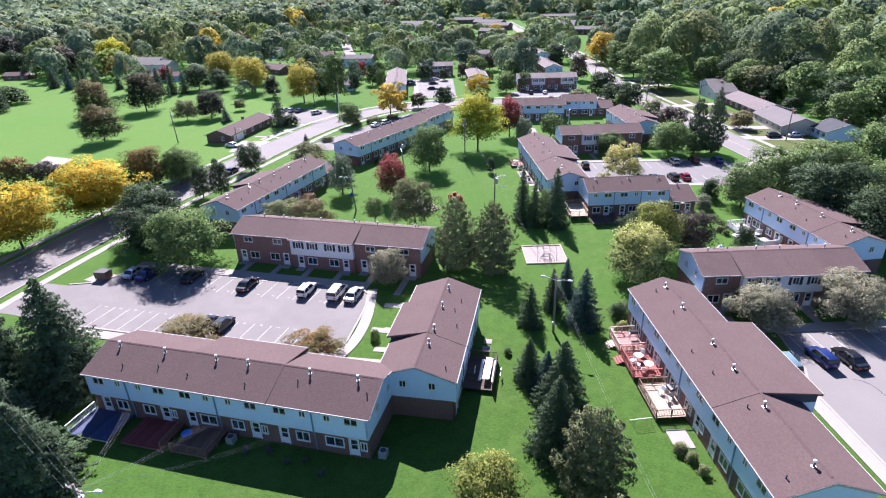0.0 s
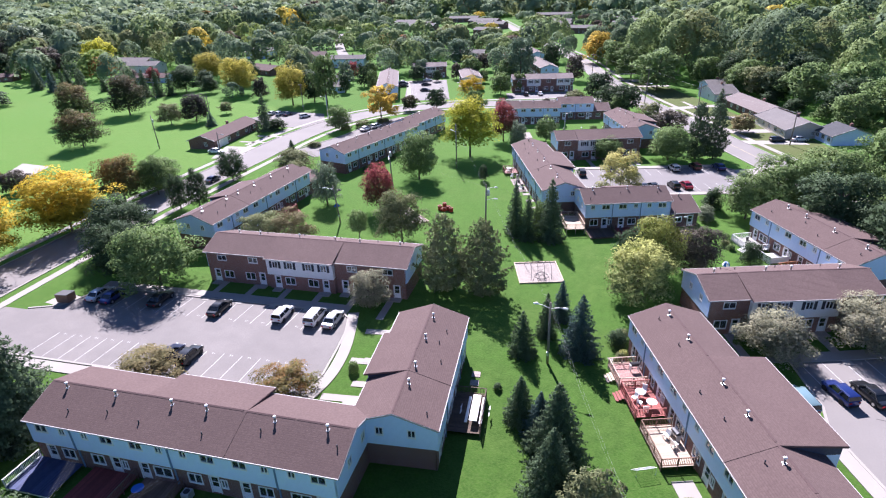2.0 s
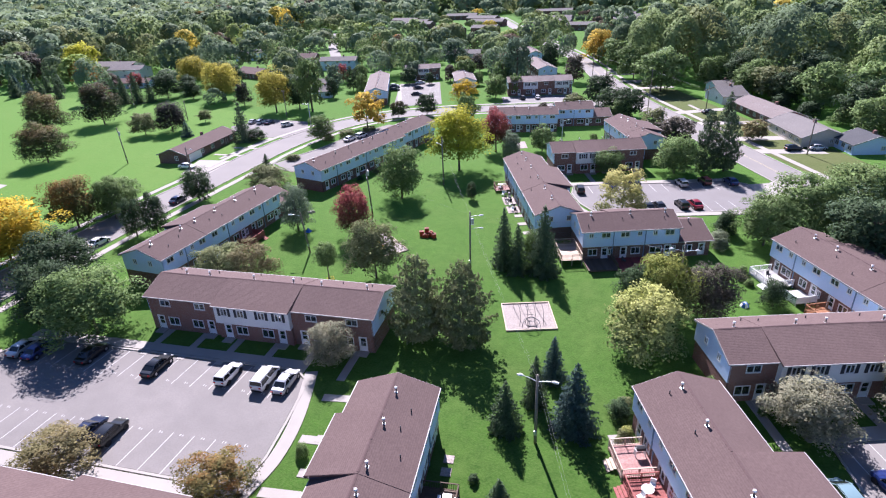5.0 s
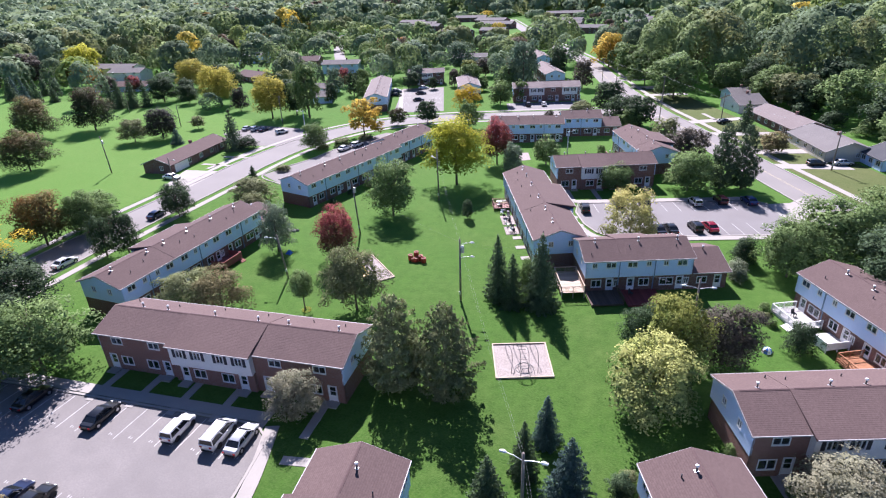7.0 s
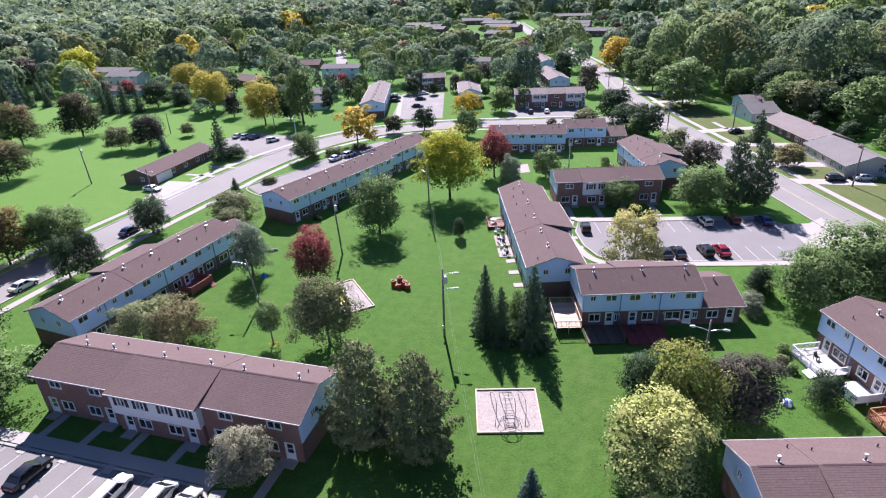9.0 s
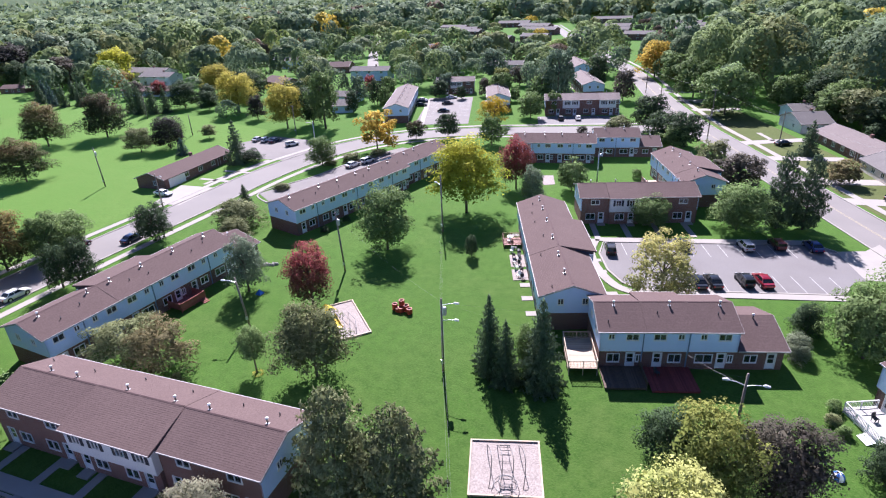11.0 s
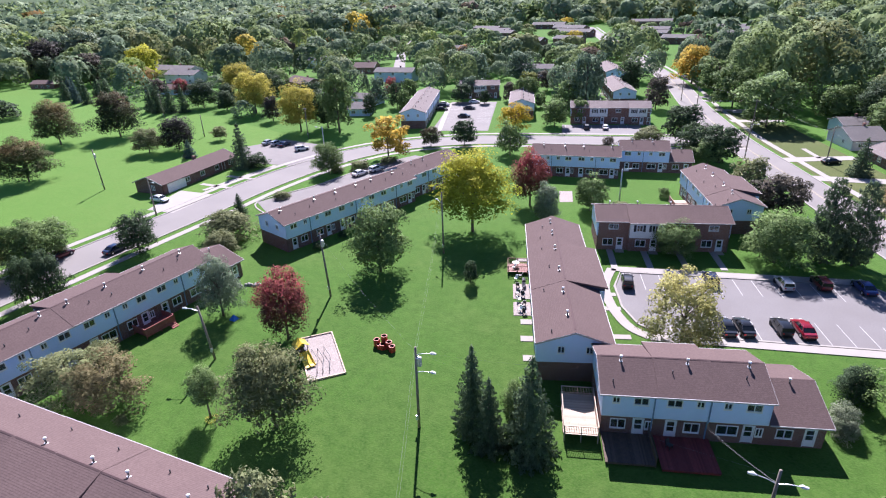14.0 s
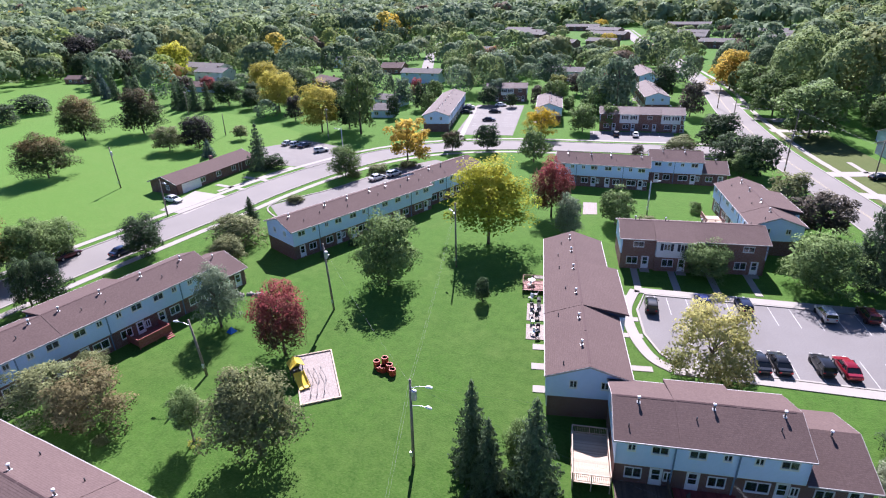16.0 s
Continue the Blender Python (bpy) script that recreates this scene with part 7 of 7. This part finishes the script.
park([
    ("sedan", "white", -86.6, 166.5, 80, "in the strip by the row"), ("suv", "white", -85.0, 171.0, 80, "in the strip by the row"), ("sedan", "navy", -98.6, 111.0, 97, "at the street side"), ("sedan", "white", -96.0, 88.6, 95, "at the street side"), ("sedan", "maroon", -105.4, 105.0, 97, "at the street side"),
    ("sedan", "white", -116.0, 132.0, 8, "on the driveway"), ("sedan", "silver", -132.4, 180.4, 95, "in the park lot"), ("suv", "white", -129.2, 180.6, 95, "in the park lot"),
    ("sedan", "navy", -126.0, 180.8, 95, "in the park lot"), ("suv", "white", -117.4, 179.0, 60, "in the park lot"), ("sedan", "black", -108.9, 244.4, 22, "in the far lot"),
    ("sedan", "navy", -112.0, 251.0, 22, "in the far lot"), ("sedan", "white", -113.6, 254.0, 22, "in the far lot"), ("sedan", "white", -104.4, 262.0, 22, "in the far lot"),
    ("sedan", "black", -100.3, 250.0, 22, "in the far lot"), ("sedan", "black", -95.2, 236.4, 22, "in the far lot"), ("suv", "black", -51.2, 235.0, 109, "in the far row's lot"),
    ("sedan", "white", -45.9, 236.8, 109, "in the far row's lot"), ("sedan", "black", 12.6, 221.0, 35, "on a driveway by the woods"), ("suv", "black", 30.5, 181.5, 20, "by the ranch building"),
    ("sedan", "silver", 36.0, 183.4, 20, "by the ranch building"), ("sedan", "black", -8.2, 268.0, 25, "on a driveway by the woods")])

# the refuse bin in its corner of the west lot
bin_ = thing("dumpster", "brown metal refuse bin on a concrete pad", "dumpster", pose(-79.6, 57.6, 0.02, 0, 0, 12))
part("bin_body", Build().prism([(-0.75, 0.12), (0.75, 0.12), (0.9, 1.25), (-0.8, 1.4)], -1.0, 1.0), M["deck_brown"], bin_)
part("lid", Build().prism([(-0.85, 1.41), (0.95, 1.26), (0.95, 1.32), (-0.85, 1.47)], -1.02, 1.02), M["dark_metal"], bin_)
slab("pavement", [(-82.5, 56.2), (-77.5, 56.0), (-77.0, 59.0), (-82.0, 59.6)], M["concrete"], "concrete pad under the refuse bin", z=0.015)
for pts in ([(9.8, 205), (26, 209), (25, 212.4), (8.2, 208.4)], [(17.6, 188), (31, 192), (30, 195.6), (16.0, 191.6)], [(3.6, 218.4), (18.5, 227), (17.2, 230), (2.0, 221.8)], [(22.8, 177), (38, 180), (36.4, 183.6), (21.2, 180.4)], [(-12.4, 260.5), (2, 266), (1, 269), (-13.8, 263.8)], [(-19, 277), (-8, 281), (-9, 283.6), (-20, 279.8)], [(-28.6, 300.5), (-14, 306), (-15, 309), (-29.8, 303.8)]):
    slab("driveway", pts, M["concrete"], "pale concrete driveway across the verge", z=0.05)
for x, y in ((-70.2, 112.0), (-69.0, 113.2), (-67.8, 113.8)):
    p = Build()
    rr = random.Random(int(x * 10))
    for k in range(5):
        cx, cy = rr.uniform(-0.5, 0.5), rr.uniform(-0.4, 0.4)
        p.tube([(cx, cy, 0), (cx, cy, 0.25), (cx, cy, 0.4)], [0.3, 0.26, 0.1], 7)
    single("rocks", p, M["concrete"], "pale garden stones beside the row", "stones", m=pose(x + 2.5, y - 0.5, 0), kind="stuff")

# ---- garden shrubs against the walls ----
for x, y, h, w, leaf in ((8.4, 79.6, 1.6, 2.0, "green"), (7.9, 77.8, 1.3, 1.8, "pale"), (9.2, 76.0, 1.5, 1.9, "green"), (10.4, 74.6, 1.0, 1.6, "olive"), (10.8, 117.2, 2.4, 3.6, "silver"), (13.0, 76.4, 1.1, 1.5, "green"),
                         (-0.9, 71.4, 2.4, 3.2, "dark"), (0.0, 69.0, 1.2, 1.8, "pale"), (-0.4, 72.8, 1.8, 2.4, "olive"), (8.4, 84.6, 1.3, 1.7, "pale"), (8.3, 86.8, 1.6, 1.8, "green"), (9.0, 82.6, 1.0, 1.5, "pale"), (10.6, 78.6, 1.1, 1.6, "pale"), (-54.5, 84.2, 1.2, 1.8, "olive"), (-71.5, 114.8, 1.6, 2.4, "olive"), (-24.2, 168.4, 2.2, 5.0, "olive"), (-17.8, 180.2, 2.4, 3.0, "green"), (13.6, 108.8, 1.4, 2.2, "green"), (13.4, 106.6, 1.2, 2.2, "olive"), (14.2, 105.2, 1.1, 1.8, "green"),
                         (-66.2, 128.0, 1.4, 2.4, "dark"), (-65.4, 134.0, 1.5, 2.2, "dark"), (-64.4, 140.0, 1.2, 2.4, "olive"), (10.6, 118.5, 3.0, 4.1, "silver"), (11.9, 125.5, 3.1, 3.7, "dark"), (-12.6, 58.6, 0.9, 1.4, "dark"), (-29.6, 56.2, 1.6, 1.8, "green"), (-90.0, 171.0, 2.4, 7.0, "olive"), (-93.5, 166.0, 1.4, 5.0, "olive"), (-92.0, 145.4, 1.6, 5.0, "olive"), (-86.6, 178.6, 1.6, 6.0, "olive")):
    tree(x, y, h, w, "bush", leaf, SAY[leaf] + " garden shrub near a wall")
wreath = thing("flower_ring", "ring of yellow flowers round a tree", "flowers", pose(-46.4, 89.2, 0))
part("blooms", leaf_mesh("blooms", *(lambda g: ([(0.55 * math.cos(k) + g.normal(0, 0.1), 0.55 * math.sin(k) + g.normal(0, 0.1), g.uniform(0.05, 0.35)) for k in np.linspace(0, 6.28, 160)], g.normal(size=(160, 3)), g.uniform(0.05, 0.09, 160), g))(np.random.default_rng(5))), None, wreath).data.materials.append(LEAF["amber"])
tarp = thing("play_tent", "small blue play tent under a tree", "tent", pose(-60.6, 104.6, 0))
part("canvas", Build().add([(-0.5, -0.5, 0), (0.5, -0.5, 0), (0.5, 0.5, 0), (-0.5, 0.5, 0), (0, 0, 0.8)], [(0, 1, 4), (1, 2, 4), (2, 3, 4), (3, 0, 4), (3, 2, 1, 0)]), M["blue_plastic"], tarp)

ball = thing("play_tent", "small domed blue and white tent on the lawn", "tent", pose(13.1, 98.9, 0) @ Matrix.Diagonal((0.78, 0.78, 0.72, 1)))
for k in range(8):
    a0, a1 = math.pi * k / 4, math.pi * (k + 1) / 4
    g = Build()
    g.add([(0.75 * math.cos(e) * math.cos(a), 0.75 * math.cos(e) * math.sin(a), 0.95 * math.sin(e)) for e in (0.0, 0.4, 0.8, 1.2, 1.55) for a in (a0, a1)], [(2 * i, 2 * i + 1, 2 * i + 3, 2 * i + 2) for i in range(4)])
    part("canvas_panel", g, M["blue_plastic" if k % 2 else "white_plastic"], ball)
